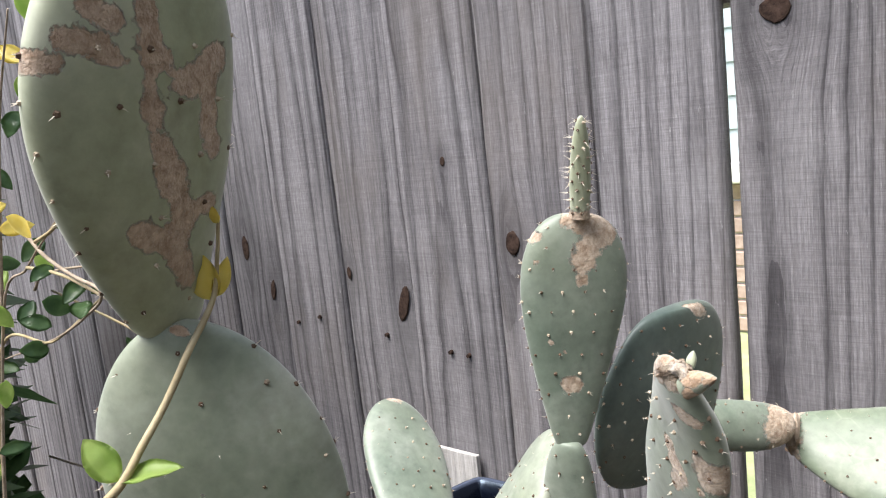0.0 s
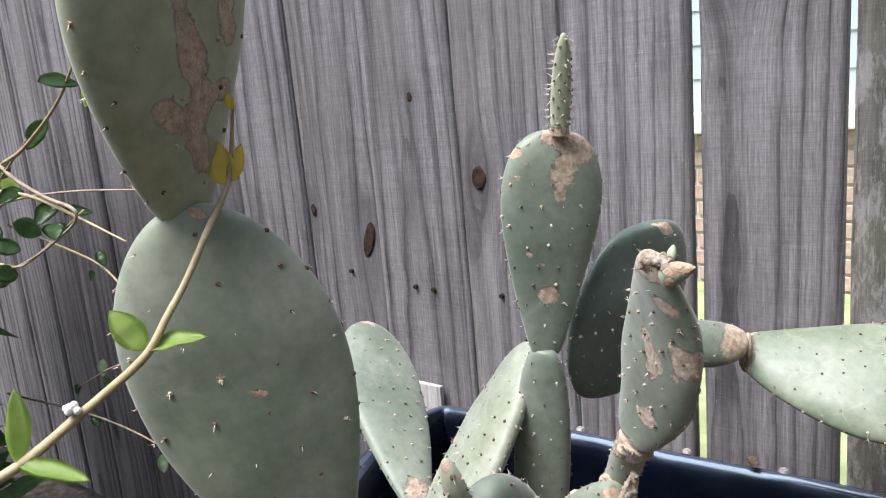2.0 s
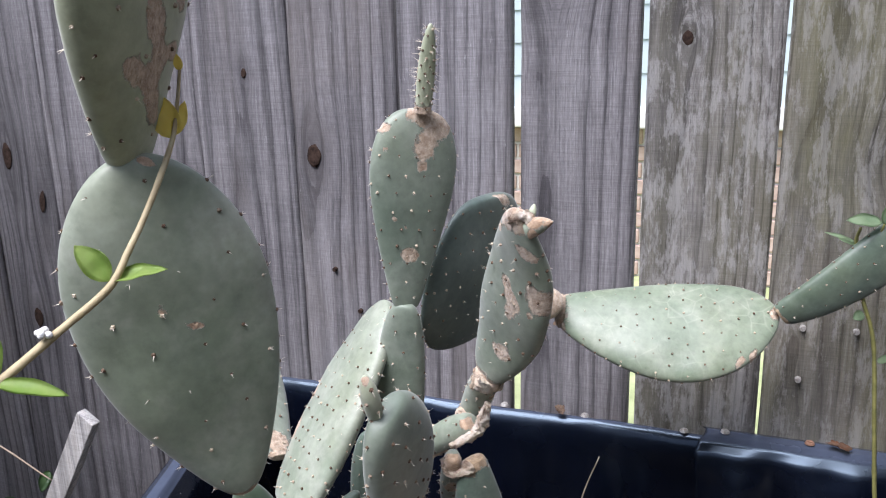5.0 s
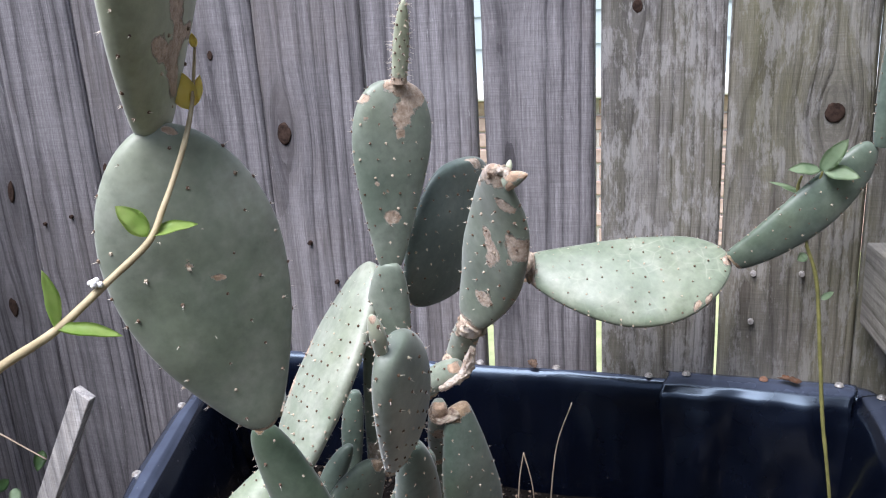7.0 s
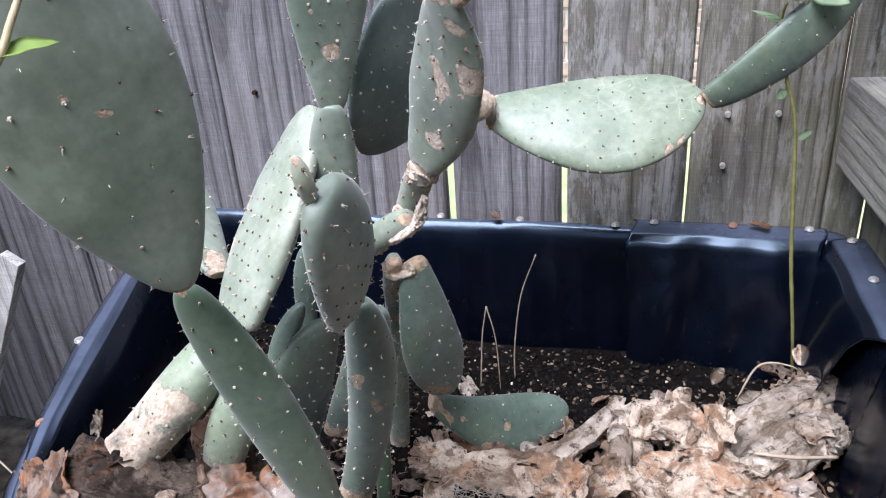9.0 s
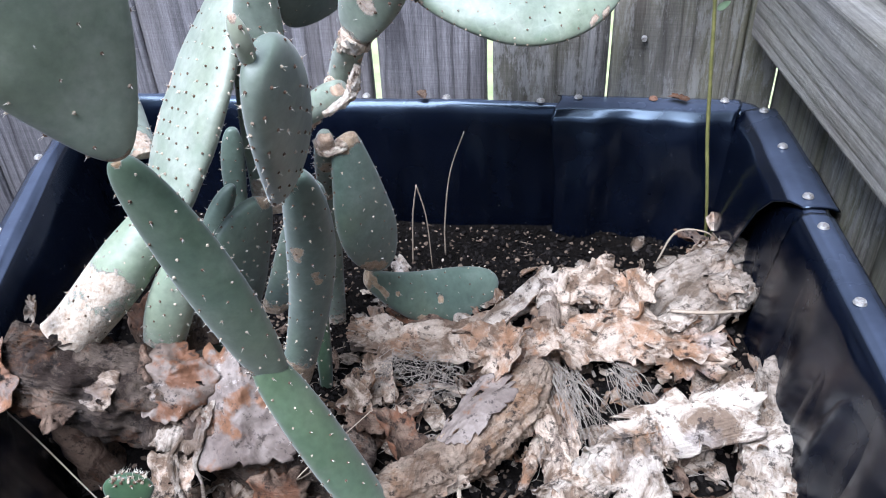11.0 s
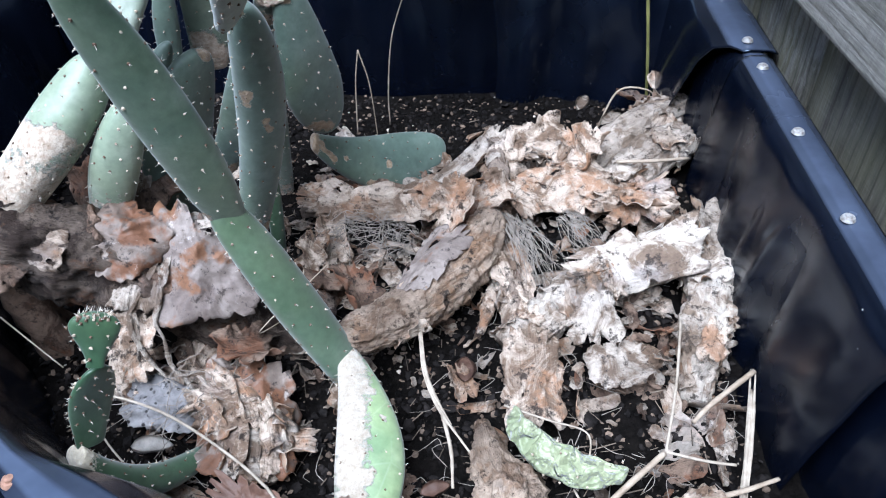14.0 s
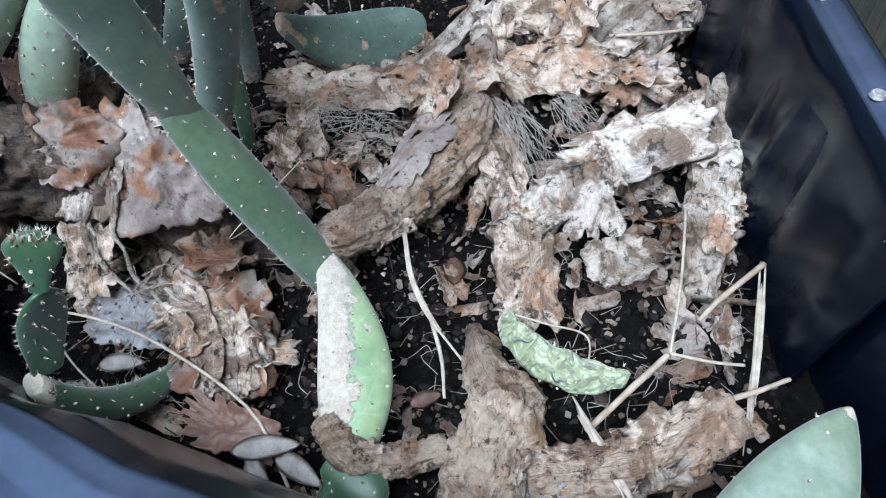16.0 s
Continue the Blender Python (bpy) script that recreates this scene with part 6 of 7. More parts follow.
def chips(name, mat, count, lo, hi, label, keep):
    verts, faces = [], []
    rr = random.Random(count)
    made = 0
    while made < count:
        x, y = rr.uniform(-0.39, 0.36), rr.uniform(0.28, 0.96)
        if not inside(x, y, 0.03) or rr.random() > keep(x, y):
            continue
        s = rr.uniform(lo, hi)
        m = lay(x, y, soil_z(x, y) + s * 0.15, rr.uniform(0, 6.3), rr.uniform(-0.7, 0.7), rr.uniform(-0.7, 0.7))
        b = len(verts)
        size = V(s, s * rr.uniform(0.5, 1), s * rr.uniform(0.2, 0.7)) * 0.5
        for q in ICO[0]:
            verts.append(m @ (q * size * rr.uniform(0.65, 1.25)))
        faces += [tuple(b + k for k in f) for f in ICO[1]]
        made += 1
    me = bpy.data.meshes.new(name)
    me.from_pydata([tuple(v) for v in verts], [], faces)
    me.materials.append(mat)
    tagged(new(name, me), label, "soil chips", kind="stuff")


chips("soil_chips", CHIPS, 6500, 0.002, 0.009, "dark bark chips and crumbs in the potting soil", lambda x, y: 1)
chips("charcoal_chips", CHIPS, 420, 0.006, 0.014, "dark flat chips lying on the soil", lambda x, y: 1.0 if y < 0.62 else 0.15)
chips("brown_crumbs", CHIPS_BROWN, 3600, 0.0015, 0.007, "brown bark crumbs in the potting soil", lambda x, y: 1.0 if y < 0.75 else 0.7)
chips("pale_chips", CHIPS_PALE, 300, 0.0012, 0.005, "pale chips and crumbs on the soil", lambda x, y: 1.0 if x < 0.12 or y > 0.75 else 0.4)


def stalk(name, pts, r0, r1, mat, label, category="straw", group="dry straws", sides=7, n=20, rough=0.15):
    if r0 < 0.0028 or mat is TWIG:
        bm = bmesh.new()
        tube(bm, pts, [r0 * 0.68, (r0 + r1) * 0.35, r1 * 0.62], sides, n, rough, 120, 0.8, pts[0][0] * 50)
        return single(name, bm, mat, label, category, group)
    else:                                   # split into fibres that part at the ends
        ob = thing(name, pts[0], label, category, group)
        rr = random.Random(int(pts[0][0] * 1e4) + int(pts[0][1] * 1e3))
        for _ in range(7):
            d, e = [V(rr.uniform(-1, 1), rr.uniform(-1, 1), rr.uniform(-0.5, 0.5)) * r0 * k for k in (0.55, 0.9)]
            line = smoothline(pts, 9)[rr.randrange(0, 2):9 - rr.randrange(0, 3)]
            q = [p + d.lerp(e, abs(i / len(line) - 0.4)) for i, p in enumerate(line)]
            part("fibre", tube(bmesh.new(), q, [r0 * 0.15, r0 * rr.uniform(0.3, 0.5), r1 * rr.uniform(0.3, 0.5), r1 * 0.1], 6, n, 0.25, 150, 0.7, rr.random() * 9), mat, ob)
        return ob


stalk("straw", [(0.289, 0.536, 0.400), (0.280, 0.480, 0.392), (0.268, 0.428, 0.384)], 0.0016, 0.0016, STRAW, "pale dry straw lying on the bark")
stalk("straw", [(0.268, 0.428, 0.384), (0.292, 0.421, 0.387), (0.312, 0.420, 0.386)], 0.0018, 0.0018, STRAW, "pale dry straw lying on the bark")
stalk("straw", [(0.338, 0.500, 0.388), (0.322, 0.430, 0.384), (0.304, 0.362, 0.378)], 0.0036, 0.0034, STRAW, "broad fibrous straw beside the liner")
stalk("twig", [(0.338, 0.498, 0.390), (0.305, 0.470, 0.386), (0.290, 0.455, 0.382)], 0.0032, 0.0026, TWIG, "grey-tan forked twig on the soil", "twig", "twigs")
stalk("twig", [(0.268, 0.430, 0.380), (0.242, 0.405, 0.377), (0.214, 0.378, 0.372)], 0.0030, 0.0034, TWIG, "brown dry twig on the soil", "twig", "twigs")
stalk("straw", [(0.090, 0.520, 0.392), (0.098, 0.485, 0.380), (0.114, 0.455, 0.372), (0.138, 0.425, 0.366)], 0.0029, 0.0036, STRAW, "split dry stalk standing in the soil")
stalk("straw", [(0.112, 0.462, 0.370), (0.122, 0.430, 0.366), (0.126, 0.400, 0.366)], 0.0026, 0.0016, STRAW, "split dry stalk on the soil")
stalk("straw", [(-0.150, 0.440, 0.395), (-0.100, 0.430, 0.398), (-0.055, 0.415, 0.392), (0.008, 0.378, 0.382), (0.038, 0.335, 0.370)], 0.0015, 0.0018, STRAW, "long bent straw across the bed")
stalk("straw", [(-0.137, 0.434, 0.395), (-0.120, 0.410, 0.380), (-0.085, 0.385, 0.366)], 0.0012, 0.0010, STRAW, "thin dry straw among the scraps")
stalk("straw", [(0.158, 0.458, 0.384), (0.190, 0.449, 0.382), (0.217, 0.441, 0.380), (0.216, 0.415, 0.374)], 0.0013, 0.0011, STRAW, "thin dry straw over the shrivelled pad")
stalk("straw", [(0.205, 0.395, 0.380), (0.225, 0.350, 0.385), (0.240, 0.310, 0.390)], 0.0050, 0.0045, STRAW, "broad fibrous straw leaning to the front")
stalk("straw", [(-0.32, 0.500, 0.505), (-0.24, 0.48, 0.46), (-0.165, 0.455, 0.40)], 0.0011, 0.0009, STRAW, "thin straw hanging over the liner")
stalk("twig", [(-0.006, 0.545, 0.385), (-0.03, 0.500, 0.400), (0.02, 0.545, 0.435)], 0.0008, 0.0007, TWIG, "fine dry stem over the bark", "twig", "twigs")
stalk("twig", [(0.011, 0.88, 0.345), (0.012, 0.88, 0.39), (0.020, 0.88, 0.455), (0.037, 0.88, 0.507)], 0.0017, 0.0009, TWIG, "thin dry stalk standing in the soil", "twig", "twigs")
stalk("twig", [(-0.024, 0.86, 0.345), (-0.020, 0.86, 0.41), (-0.014, 0.86, 0.450)], 0.0015, 0.0013, TWIG, "snapped dry stalk in the soil", "twig", "twigs")
stalk("twig", [(-0.014, 0.86, 0.450), (-0.004, 0.857, 0.41), (0.001, 0.852, 0.345)], 0.0014, 0.0012, TWIG, "snapped dry stalk in the soil", "twig", "twigs")
stalk("twig", [(0.250, 0.875, 0.355), (0.268, 0.885, 0.395), (0.300, 0.895, 0.392), (0.318, 0.90, 0.375)], 0.0022, 0.0016, TWIG, "curved dry twig on the bark", "twig", "twigs")
stalk("twig", [(0.255, 0.735, 0.405), (0.285, 0.728, 0.412), (0.322, 0.745, 0.405)], 0.0032, 0.0028, TWIG, "short dry twig on the stump", "twig", "twigs")
stalk("twig", [(0.296, 0.394, 0.388), (0.315, 0.400, 0.390), (0.335, 0.408, 0.392)], 0.0028, 0.0024, TWIG, "broken twig end beside the liner", "twig", "twigs")

for pts, r in (([(-0.089, 0.524, 0.472), (-0.097, 0.511, 0.462), (-0.107, 0.492, 0.447), (-0.113, 0.479, 0.436), (-0.1105, 0.470, 0.424), (-0.1005, 0.462, 0.408), (-0.088, 0.456, 0.394)], 0.0030),
               ([(-0.097, 0.507, 0.458), (-0.0935, 0.494, 0.443), (-0.0965, 0.480, 0.430), (-0.090, 0.472, 0.418), (-0.086, 0.463, 0.402), (-0.072, 0.455, 0.390), (-0.058, 0.440, 0.384)], 0.0024),
               ([(-0.107, 0.496, 0.450), (-0.112, 0.484, 0.437), (-0.107, 0.474, 0.428), (-0.108, 0.462, 0.408), (-0.101, 0.452, 0.398)], 0.0016)):
    bm = tube(bmesh.new(), pts, [r * 0.5, r * 0.9, r * 0.6, r * 0.8, r * 0.35], 12, 60, 0.5, 220, 0.5, r * 1e4)
    single("bark_strip", bm, BARK_WHITE, "twisted pale strip of fibre hanging from torn bark", "bark", "loose bark")

fib = bmesh.new()
rr = random.Random(5)
for k in range(400):
    wig = 0.007
    if k < 52:                              # fan of bared fibres beside the broken stem
        x, y, z = rr.uniform(0.146, 0.170), rr.uniform(0.628, 0.648), 0.408
        d = V(rr.uniform(0.012, 0.050), -rr.uniform(0.03, 0.075), -rr.uniform(0.012, 0.028))
    elif k < 80:
        x, y, z = rr.uniform(0.196, 0.215), rr.uniform(0.645, 0.66), 0.404
        d = V(rr.uniform(0.01, 0.04), -rr.uniform(0.02, 0.05), -rr.uniform(0.005, 0.02))
    elif k < 120:                           # rootlets over the dried pads
        x, y = rr.uniform(-0.115, -0.03), rr.uniform(0.430, 0.475)
        z = 0.384 + 0.3 * (y - 0.43)
        d = V(rr.uniform(-0.03, 0.03), -rr.uniform(0.0, 0.035), -rr.uniform(0.0, 0.014))
        wig = 0.010
    elif k < 245:                           # tangle of rootlets
        x, y, z = rr.uniform(-0.01, 0.065), rr.uniform(0.635, 0.685), 0.366 + rr.uniform(0, 0.016)
        d = V(rr.uniform(-0.035, 0.035), rr.uniform(-0.03, 0.02), rr.uniform(-0.006, 0.004))
        wig = 0.010
    else:
        x, y = rr.uniform(-0.12, 0.33), rr.uniform(0.36, 0.66)
        z = soil_z(x, y) + 0.008
        d = V(rr.uniform(-0.03, 0.03), rr.uniform(-0.03, 0.03), rr.uniform(-0.003, 0.006))
        wig = 0.009
    p = V(x, y, z)
    tube(fib, [p, p + d * 0.35 + V(rr.uniform(-1, 1), rr.uniform(-1, 1), 0.4) * wig, p + d * 0.7 + V(rr.uniform(-1, 1), rr.uniform(-1, 1), 0.2) * wig, p + d], [0.00036, 0.0003, 0.00016], 4, 10)
single("root_fibres", fib, FIBRE, "pale dried root fibres in tangles", "roots", kind="stuff")
log("fallen_branch", [(0.137, 0.628, 0.408), (0.150, 0.600, 0.396), (0.170, 0.562, 0.378)], [0.005, 0.0055, 0.005], BARK, "thin tan stem beside bared fibres", 0.2, 90, 0.9, 13, 14, 24, 3, BARK)
log("fallen_branch", [(0.146, 0.590, 0.376), (0.142, 0.570, 0.372), (0.136, 0.545, 0.362)], [0.005, 0.007, 0.003], BARK, "small knobbly root in the soil", 0.4, 110, 1.0, 14, 14, 30, 2, BARK)

# short bits of straw and rootlet in the soil
verts, faces = [], []
rr = random.Random(77)
while len(faces) < 520 * 3:
    x, y = rr.uniform(-0.14, 0.35), rr.uniform(0.30, 0.93)
    if not inside(x, y, 0.04) or (y > 0.70 and rr.random() > 0.06):
        continue
    z = soil_z(x, y) + rr.uniform(0.003, 0.010)
    yaw, l, r = rr.uniform(0, 6.3), rr.uniform(0.004, 0.018), rr.uniform(0.0002, 0.0006)
    d, e = V(math.cos(yaw), math.sin(yaw), rr.uniform(-0.35, 0.35)) * l, V(-math.sin(yaw), math.cos(yaw), 0)
    b = len(verts)
    for q in (V(x, y, z), V(x, y, z) + d):
        verts += [q + e * r, q - e * r, q + V(0, 0, r * 1.6)]
    faces += [(b, b + 3, b + 4, b + 1), (b + 1, b + 4, b + 5, b + 2), (b + 2, b + 5, b + 3, b)]
me = bpy.data.meshes.new("straw_bits")
me.from_pydata([tuple(v) for v in verts], [], faces)
me.materials.append(STRAW_BITS)
tagged(new("straw_bits", me), "short bits of straw and rootlet strewn on the soil", "straw", kind="stuff")

# cut, shrivelled and young pads on the soil
def loose(label, at, category="cactus pad"):
    return thing("cactus_cutting", at, label, category, "loose pads")


cut = loose("fallen pad, half green and half peeled white", (0.06, 0.42, SOIL_Z))
pad(cut, (0.0366, 0.4936, 0.3956), (0.0729, 0.3458, 0.3716), (0.16, -0.35, 0.92), 0.0469, 0.0220, 0.64, 0.46, 0.23, 0.0058, -0.0114, gap=0.014, seed=41, cork=0.030, mat=CACTUS_PEEL, label="white peeled side, pale green side",
    scars=tuple((0.70 - 0.02 * k, 0.08 + 0.09 * k, 0.0165 - 0.0008 * k, 1) for k in range(9)) + ((0.1, 0.16, 0.010, 1), (0.05, 0.26, 0.008, 1), (0.15, 0.72, 0.007, 1), (-0.35, 0.30, 0.0035, 1), (-0.5, 0.45, 0.0025, 1)))
cut = loose("small green pad under a hooked root", (0.085, 0.335, SOIL_Z))
pad(cut, (0.060, 0.352, 0.372), (0.095, 0.328, 0.368), (0.1, -0.4, 0.9), 0.030, 0.018, 0.55, 0.4, 0.5, gap=0.010, seed=42, cork=0.0, mat=CACTUS_DEEP)
pad(cut, (0.066, 0.350, 0.368), (0.060, 0.318, 0.372), (0.1, -0.4, 0.9), 0.013, 0.010, 0.55, 0.4, 0.7, gap=0.006, seed=43, cork=0.0, mat=CACTUS_DEEP, name="bud")
cut = loose("shrivelled light green pad, wrinkled", (0.2, 0.44, SOIL_Z))
pad(cut, (0.1609, 0.4535, 0.3789), (0.2432, 0.4158, 0.3763), (0.12, -0.55, 0.83), 0.0255, 0.0119, 0.52, 0.34, 0.48, -0.0010, 0.0143, gap=0.02, seed=44, cork=0.006, mat=CACTUS_SHRIVEL, wave=0.24)
cut = loose("smooth pale blue-green pad with cracked skin", (0.31, 0.35, SOIL_Z))
pad(cut, (0.2621, 0.2532, 0.3676), (0.3521, 0.3769, 0.4177), (0.11, -0.44, 0.89), 0.0750, 0.0320, 0.39, 0.73, 0.50, 0.0002, 0.0026, gap=0.03, seed=45, cork=0.0, mat=CACTUS_CRACK, scars=((0.0, 1.0, 0.007, 1), (0.0, 1.0, 0.007, -1)))

pup = thing("young_cactus", (-0.08, 0.38, SOIL_Z), "young cactus with stacked bristly green pads", "cactus")
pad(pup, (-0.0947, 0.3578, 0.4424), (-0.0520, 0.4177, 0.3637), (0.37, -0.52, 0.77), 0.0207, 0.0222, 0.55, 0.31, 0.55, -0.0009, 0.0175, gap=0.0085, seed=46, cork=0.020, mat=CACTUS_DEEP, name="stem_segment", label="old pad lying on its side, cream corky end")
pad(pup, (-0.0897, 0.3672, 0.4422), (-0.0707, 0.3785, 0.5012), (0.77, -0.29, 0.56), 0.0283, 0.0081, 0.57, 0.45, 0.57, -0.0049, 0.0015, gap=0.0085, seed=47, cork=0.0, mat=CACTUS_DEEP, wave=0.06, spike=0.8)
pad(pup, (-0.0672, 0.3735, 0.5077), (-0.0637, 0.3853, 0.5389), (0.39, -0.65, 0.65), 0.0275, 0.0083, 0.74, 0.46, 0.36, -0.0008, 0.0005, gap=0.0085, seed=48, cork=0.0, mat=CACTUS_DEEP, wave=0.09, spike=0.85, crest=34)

# ---------------------------------------------------------------- vine, shrub and weed
def leaf(parent, base, tip, up, w, mat, fold=0.25, droop=0.15, name="leaf", label=""):
    """A single leaf: ovate blade folded along its midrib, with a little thickness."""
    base, tip, up = Vector(base), Vector(tip), Vector(up)
    a = tip - base
    L = a.length
    a = a.normalized()
    n = (up - a * up.dot(a)).normalized()
    s = a.cross(n)
    bm = bmesh.new()
    rows = []
    for i in range(11):
        t = i / 10
        h = w / 2 * (math.sin(math.pi * min(1, t ** 0.85)) ** 0.75 if 0 < t < 1 else 0.02)
        c = base + a * L * t - n * (droop * L * t * t)
        rows.append([bm.verts.new(c + s * (h * u) + n * (fold * abs(u) * h + 0.06 * h * math.sin(t * 14))) for u in (-1, -0.5, 0, 0.5, 1)])
    for r0, r1 in zip(rows, rows[1:]):
        for j in range(4):
            bm.faces.new((r0[j], r0[j + 1], r1[j + 1], r1[j]))
    bmesh.ops.solidify(bm, geom=list(bm.faces), thickness=0.0004)
    return part(name, bm, mat, parent, label)


vine = thing("vine", (-0.06, 0.28, 0.79), "green climbing vine with bright young leaves", "vine")
part("stem", tube(bmesh.new(), [(-0.075, 0.16, 0.775), (-0.058, 0.255, 0.790), (-0.055, 0.300, 0.800), (-0.052, 0.323, 0.805), (-0.044, 0.342, 0.817), (-0.0345, 0.359, 0.830), (-0.0335, 0.369, 0.841), (-0.034, 0.379, 0.8515), (-0.034, 0.3895, 0.8655), (-0.0385, 0.4035, 0.879), (-0.0373, 0.407, 0.894), (-0.036, 0.4085, 0.906)],
                  [0.0020, 0.0019, 0.0018, 0.0017, 0.0015, 0.0014, 0.0013, 0.0012, 0.0012, 0.0010, 0.0007, 0.0006], 9, 70, 0.12, 120), STEM_TAN, vine, "tan stem turning green to its tip")
for b, t, u, w, mt in (((-0.036, 0.361, 0.832), (-0.044, 0.356, 0.846), (0.85, -0.35, 0.3), 0.010, LEAF_BRIGHT), ((-0.036, 0.361, 0.832), (-0.021, 0.374, 0.836), (0.1, -0.4, 0.9), 0.009, LEAF_BRIGHT),
                       ((-0.052, 0.323, 0.806), (-0.058, 0.330, 0.827), (0.95, 0.1, 0.2), 0.008, LEAF_BRIGHT), ((-0.052, 0.323, 0.806), (-0.031, 0.334, 0.802), (0.2, -0.4, 0.9), 0.007, LEAF_BRIGHT),
                       ((-0.041, 0.405, 0.878), (-0.042, 0.402, 0.895), (0.6, -0.8, 0.1), 0.011, LEAF_YELLOW), ((-0.041, 0.406, 0.879), (-0.036, 0.410, 0.892), (0.9, -0.3, 0.1), 0.006, LEAF_YELLOW), ((-0.036, 0.408, 0.904), (-0.035, 0.406, 0.910), (0.6, -0.8, 0.1), 0.0035, LEAF_YELLOW)):
    leaf(vine, b, t, u, w, mt, 0.35, 0.1, label="bright green leaf" if mt is LEAF_BRIGHT else "yellow young leaf")

bm = bmesh.new()
for k in range(7):
    bmesh.ops.create_icosphere(bm, subdivisions=2, radius=0.0011 + 0.0004 * rnd.random(), matrix=Matrix.Translation((-0.045 + rnd.uniform(-0.0014, 0.0014), 0.339 + rnd.uniform(-0.0014, 0.0014), 0.8185 + rnd.uniform(-0.001, 0.0014))))
part("tuft", bm, WHITE, vine, "white woolly tuft on the stem")

shrub = thing("shrub", (-0.62, 0.52, 0.0), "thin straggling shrub with small glossy leaves", "shrub")
TW = [[(-0.72, 0.50, 0.0), (-0.70, 0.50, 0.45), (-0.62, 0.52, 0.79), (-0.53, 0.52, 0.85), (-0.45, 0.52, 0.892)], [(-0.70, 0.50, 0.45), (-0.65, 0.52, 0.75), (-0.50, 0.52, 0.786), (-0.40, 0.53, 0.835)], [(-0.62, 0.52, 0.79), (-0.58, 0.52, 0.88), (-0.53, 0.52, 0.98), (-0.47, 0.52, 1.06)],
      [(-0.53, 0.52, 0.85), (-0.46, 0.52, 0.846), (-0.40, 0.525, 0.83), (-0.345, 0.53, 0.813)], [(-0.521, 0.52, 0.88), (-0.487, 0.52, 0.861), (-0.437, 0.52, 0.846), (-0.399, 0.52, 0.839), (-0.393, 0.52, 0.832), (-0.412, 0.52, 0.82), (-0.495, 0.52, 0.789), (-0.65, 0.52, 0.75)],
      [(-0.502, 0.52, 0.873), (-0.456, 0.52, 0.886), (-0.385, 0.52, 0.92), (-0.337, 0.52, 0.96)], [(-0.75, 0.60, 0.80), (-0.71, 0.60, 0.821), (-0.569, 0.60, 0.835), (-0.405, 0.60, 0.84)],
      [(-0.966, 0.70, 0.765), (-0.801, 0.70, 0.739), (-0.725, 0.70, 0.723), (-0.677, 0.70, 0.692), (-0.664, 0.70, 0.65), (-0.691, 0.70, 0.61), (-0.769, 0.70, 0.578), (-0.857, 0.70, 0.538)], [(-1.1, 0.70, 0.484), (-0.816, 0.70, 0.504), (-0.646, 0.70, 0.494), (-0.536, 0.70, 0.459)]]
for k, pts in enumerate(TW):
    part("twig", tube(bmesh.new(), pts, [0.003 if k == 0 else 0.0018, 0.0014, 0.0008], 7, 30, 0.15, 60), TWIG if k % 2 == 0 else STEM_TAN, shrub)
rr = random.Random(12)
LV = [(-0.527, 0.905, 1), (-0.557, 0.885, 1), (-0.479, 0.889, 1), (-0.535, 0.849, 0), (-0.48, 0.849, 0), (-0.526, 0.801, 0), (-0.569, 0.806, 0), (-0.442, 0.834, 0), (-0.427, 0.821, 0), (-0.523, 0.778, 0), (-0.562, 0.862, 0), (-0.509, 1.004, 0), (-0.518, 0.974, 0), (-0.50, 1.03, 1), (-0.47, 1.06, 0), (-0.60, 0.85, 0),
      (-0.61, 0.80, 0), (-0.64, 0.83, 0), (-0.58, 0.93, 0), (-0.60, 0.96, 1), (-0.45, 0.895, 0), (-0.47, 0.82, 0), (-0.66, 0.74, 0), (-0.63, 0.72, 0), (-0.55, 0.77, 0), (-0.334, 0.949, 1), (-0.331, 0.935, 1), (-0.367, 0.932, 0), (-0.339, 0.924, 0), (-0.417, 0.833, 0), (-0.64, 0.662, 0), (-0.699, 0.622, 0)]
for x, z, yel in LV:
    d = V(rr.uniform(-0.4, 0.4), rr.uniform(-1, 1), rr.uniform(-0.8, 0.6)).normalized() * rr.uniform(0.024, 0.032)
    p = V(x, 0.52 + rr.uniform(-0.02, 0.02), z)
    leaf(shrub, p - d * 0.5, p + d * 0.5, (0.7, -0.4, rr.uniform(0.1, 0.9)), rr.uniform(0.014, 0.019), LEAF_YELLOW if yel else (LEAF_DARK if rr.random() < 0.75 else LEAF_BRIGHT))
for x, z in ((-0.772, 0.582), (-0.767, 0.563), (-0.685, 0.618), (-0.756, 0.709), (-0.721, 0.734), (-0.858, 0.536), (-0.818, 0.499), (-0.632, 0.501), (-0.664, 0.472), (-0.547, 0.456), (-0.677, 0.667), (-0.60, 0.40), (-0.62, 0.41), (-0.64, 0.36)):
    d = V(rr.uniform(-1, 1), -0.2, rr.uniform(-0.8, 0.6)).normalized() * 0.024
    p = V(x, 0.70, z)
    leaf(shrub, p - d * 0.5, p + d * 0.5, (0.6, -0.6, 0.4), 0.014, LEAF_DARK if rr.random() < 0.6 else LEAF_WEED)

# unseen dense crown added beyond the bed's end, to shade the fence
bm = bmesh.new()
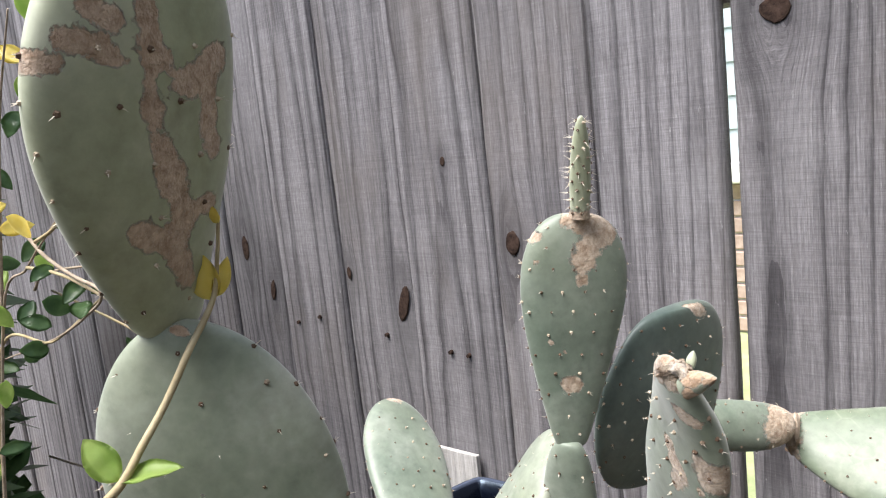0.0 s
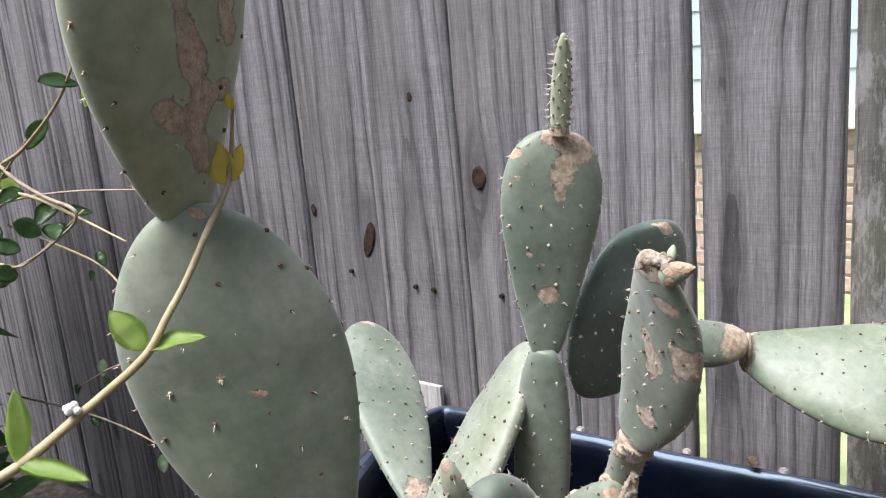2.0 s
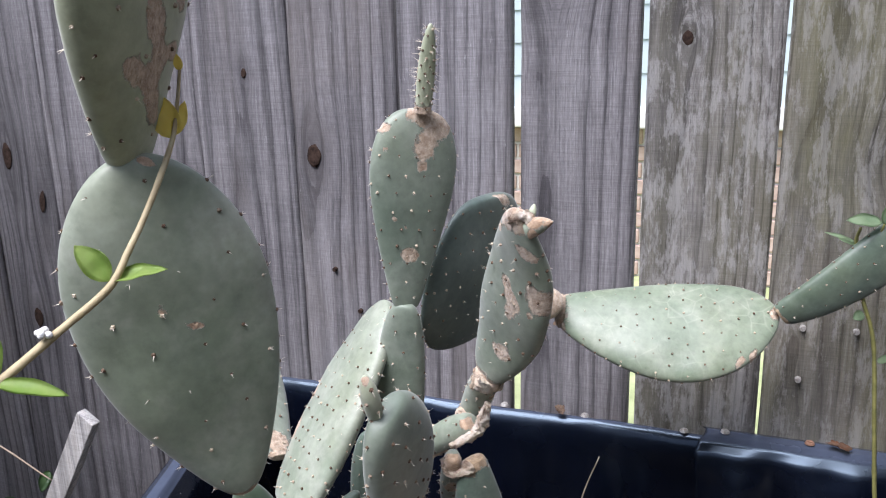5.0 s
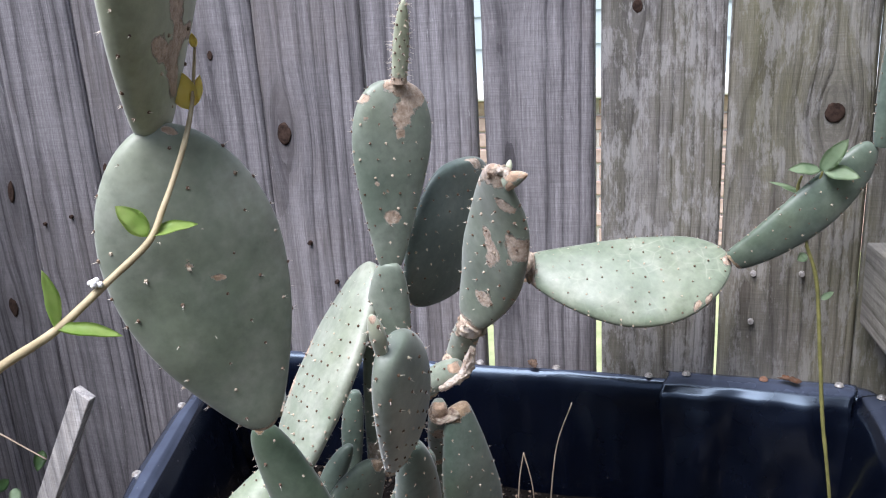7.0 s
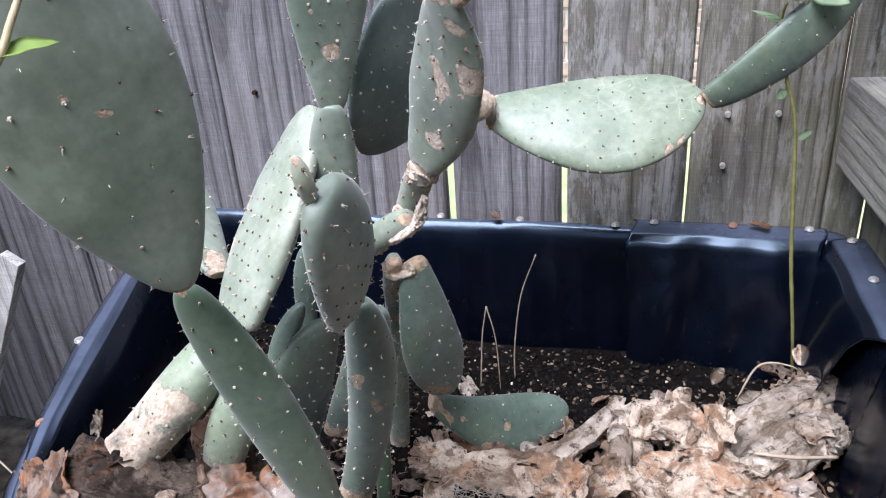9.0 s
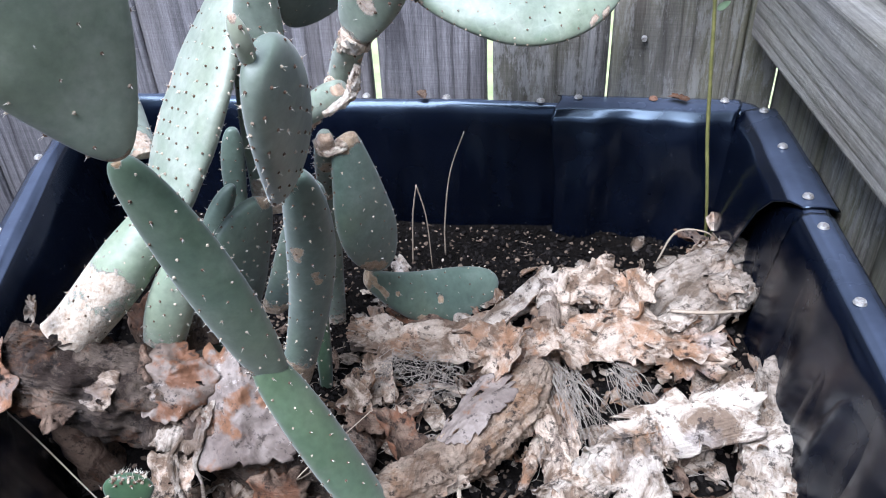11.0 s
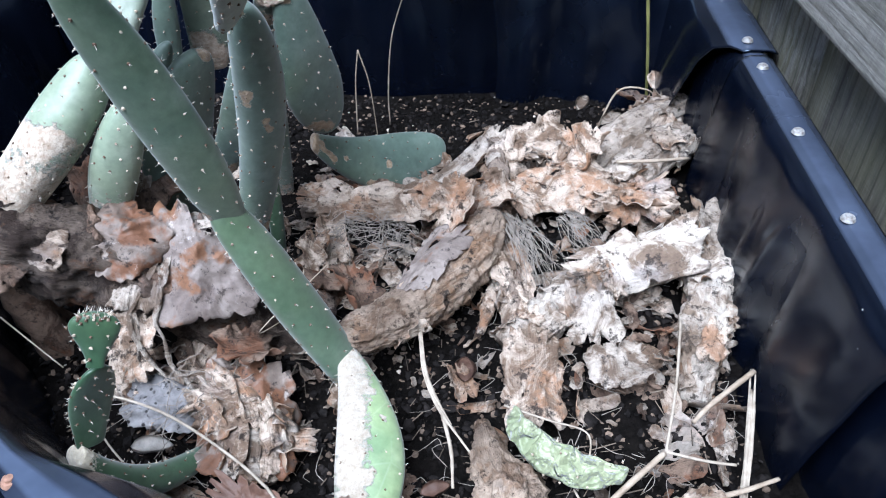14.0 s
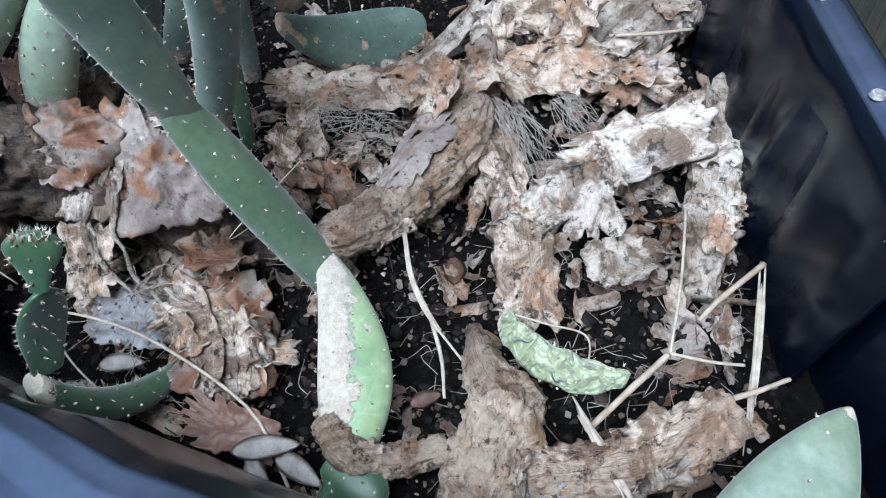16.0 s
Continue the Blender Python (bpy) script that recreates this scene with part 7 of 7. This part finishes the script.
for k in range(20000):
    x, y, z = rr.uniform(-1.85, -0.86), rr.uniform(-0.15, 0.85), rr.uniform(0.02, 1.4)
    if ((x + 1.30) / 0.56) ** 2 + ((y - 0.38) / 0.62) ** 2 + ((z - 0.66) / 0.72) ** 2 > 1 + 0.5 * n3((x, y, z), 5):
        continue
    if y > 0.57 - (x + 0.86) * 0.3:
        continue
    d = V(rr.uniform(-1, 1), rr.uniform(-1, 1), rr.uniform(-0.6, 0.6)).normalized()
    s_ = d.cross(V(rr.uniform(-0.4, 0.4), rr.uniform(-0.4, 0.4), 1)).normalized()
    p, l, w_ = V(x, y, z), rr.uniform(0.05, 0.09), rr.uniform(0.018, 0.03)
    q = [bm.verts.new(v) for v in (p, p + d * l * 0.5 + s_ * w_, p + d * l, p + d * l * 0.5 - s_ * w_)]
    bm.faces.new(q)
part("foliage", bm, LEAF_DARK, shrub, "dense glossy foliage, unseen, added to shade the fence", kind="stuff")

weed = thing("weed", (0.311, 0.945, SOIL_Z), "tall thin weed with a few leaves at its top", "weed")
part("stem", tube(bmesh.new(), [(0.312, 0.945, 0.345), (0.302, 0.932, 0.415), (0.291, 0.93, 0.49), (0.284, 0.93, 0.558), (0.275, 0.93, 0.643), (0.261, 0.928, 0.689), (0.252, 0.927, 0.735), (0.254, 0.922, 0.752)], [0.0018, 0.0020, 0.0018, 0.0014], 9, 60, 0.25, 90), STEM_GREEN, weed, "green jointed stem")
part("side_stem", tube(bmesh.new(), [(0.257, 0.928, 0.715), (0.266, 0.925, 0.735), (0.272, 0.92, 0.758)], [0.0012, 0.001], 6, 12), STEM_GREEN, weed)
for b, t, u, w in (((0.270, 0.92, 0.757), (0.290, 0.913, 0.788), (0.1, -0.8, 0.5), 0.016), ((0.272, 0.92, 0.758), (0.302, 0.908, 0.755), (0.1, -0.7, 0.6), 0.017), ((0.270, 0.92, 0.758), (0.242, 0.910, 0.762), (0.1, -0.6, 0.7), 0.015), ((0.252, 0.927, 0.735), (0.238, 0.92, 0.742), (0, -0.6, 0.7), 0.006), ((0.252, 0.927, 0.737), (0.226, 0.92, 0.748), (0, -0.6, 0.7), 0.005),
                   ((0.264, 0.928, 0.672), (0.256, 0.922, 0.667), (0, -0.9, 0.2), 0.010), ((0.280, 0.93, 0.625), (0.290, 0.925, 0.635), (0, -0.8, 0.5), 0.007)):
    leaf(weed, b, t, u, w, LEAF_WEED, 0.2, 0.1)

lath = bmesh.new()
box(lath, (-0.0105, -0.005, 0), (0.0105, 0.005, 0.672), 0.001)
bmesh.ops.transform(lath, matrix=Matrix.Translation((-0.75, 0.65, 0.006)) @ Matrix.Rotation(0.541, 4, 'Y'), verts=lath.verts)
single("lath", lath, LATH, "pale wooden lath leaning beside the planter", "lath", smooth=False)
lath = box(bmesh.new(), (-0.55, 0.985, 0.0), (-0.44, 0.992, 0.507), 0.001)
single("board_scrap", lath, LATH, "grey board offcut standing against the fence", "board", smooth=False)

flake(-0.028, 0.972, 0.507, 0.012, 0.018, 0.8, 0.4, 0.1, 0.1, BARK_BROWN, 71, "tiny rusty bark scrap on the liner rim")
flake(0.262, 0.980, 0.511, 0.012, 0.020, 0.8, 1.2, 0.1, 0.1, BARK_BROWN, 72, "tiny rusty bark scrap on the liner rim")
wrap = bmesh.new()
flake_mesh(wrap, lay(0.180, 0.341, 0.372, 0.3, 0.1, 0.1), 0.046, 0.034, 0.5, 73, 90, 14, 0.0006, 0.3, 3.2)
single("plastic_wrap", wrap, WRAP, "crumpled scrap of clear plastic wrap on the soil", "litter")
# dry leaves among the bark
for x, y, z, l, w, yw, mt, lb in ((0.002, 0.350, 0.382, 0.042, 0.015, 0.15, LEAF_PALE, "bleached dead leaf"), (0.012, 0.350, 0.380, 0.034, 0.011, -0.95, LEAF_PALE, "bleached dead leaf"), (0.028, 0.352, 0.378, 0.036, 0.014, -0.55, LEAF_PALE, "bleached dead leaf"), (-0.104, 0.411, 0.372, 0.030, 0.014, 0.1, LEAF_PALE, "bleached dead leaf"),
                              (0.127, 0.489, 0.368, 0.026, 0.018, 1.6, LEAF_BROWN, "small brown dead leaf"), (0.104, 0.395, 0.364, 0.022, 0.012, 0.4, LEAF_BROWN, "small brown dead leaf"), (0.222, 0.842, 0.395, 0.035, 0.014, 1.2, BARK_WHITE, "curled dry leaf"), (0.245, 0.815, 0.395, 0.034, 0.014, 0.8, BARK_WHITE, "curled dry leaf")):
    d = V(math.cos(yw), math.sin(yw), 0.12)
    holder = thing("dead_leaf", (x, y, z), lb + " on the soil", "leaf", "dead leaves")
    leaf(holder, (x, y, z), V(x, y, z) + d * l, (0.1, -0.2, 1), w, mt, 0.35, 0.15, "blade")

# bricks of the house, nearest the fence gaps
brick = box(bmesh.new(), (0, 0, 0), (0.20, 0.02, 0.058), 0.004, 1)
brick_mesh = make("brick", brick, BRICK, False)
made = 0
for r in range(9):
    for c in range(34):
        x = -3.9 + c * 0.212 + (0.106 if r % 2 else 0)
        if made < 300 and -3.9 < x < 3.2:
            ob = new("brick", brick_mesh)
            ob.parent = house
            ob.matrix_parent_inverse = house.matrix_world.inverted()
            ob.matrix_world = Matrix.Translation((x, 3.318, 0.008 + r * 0.068))
            made += 1
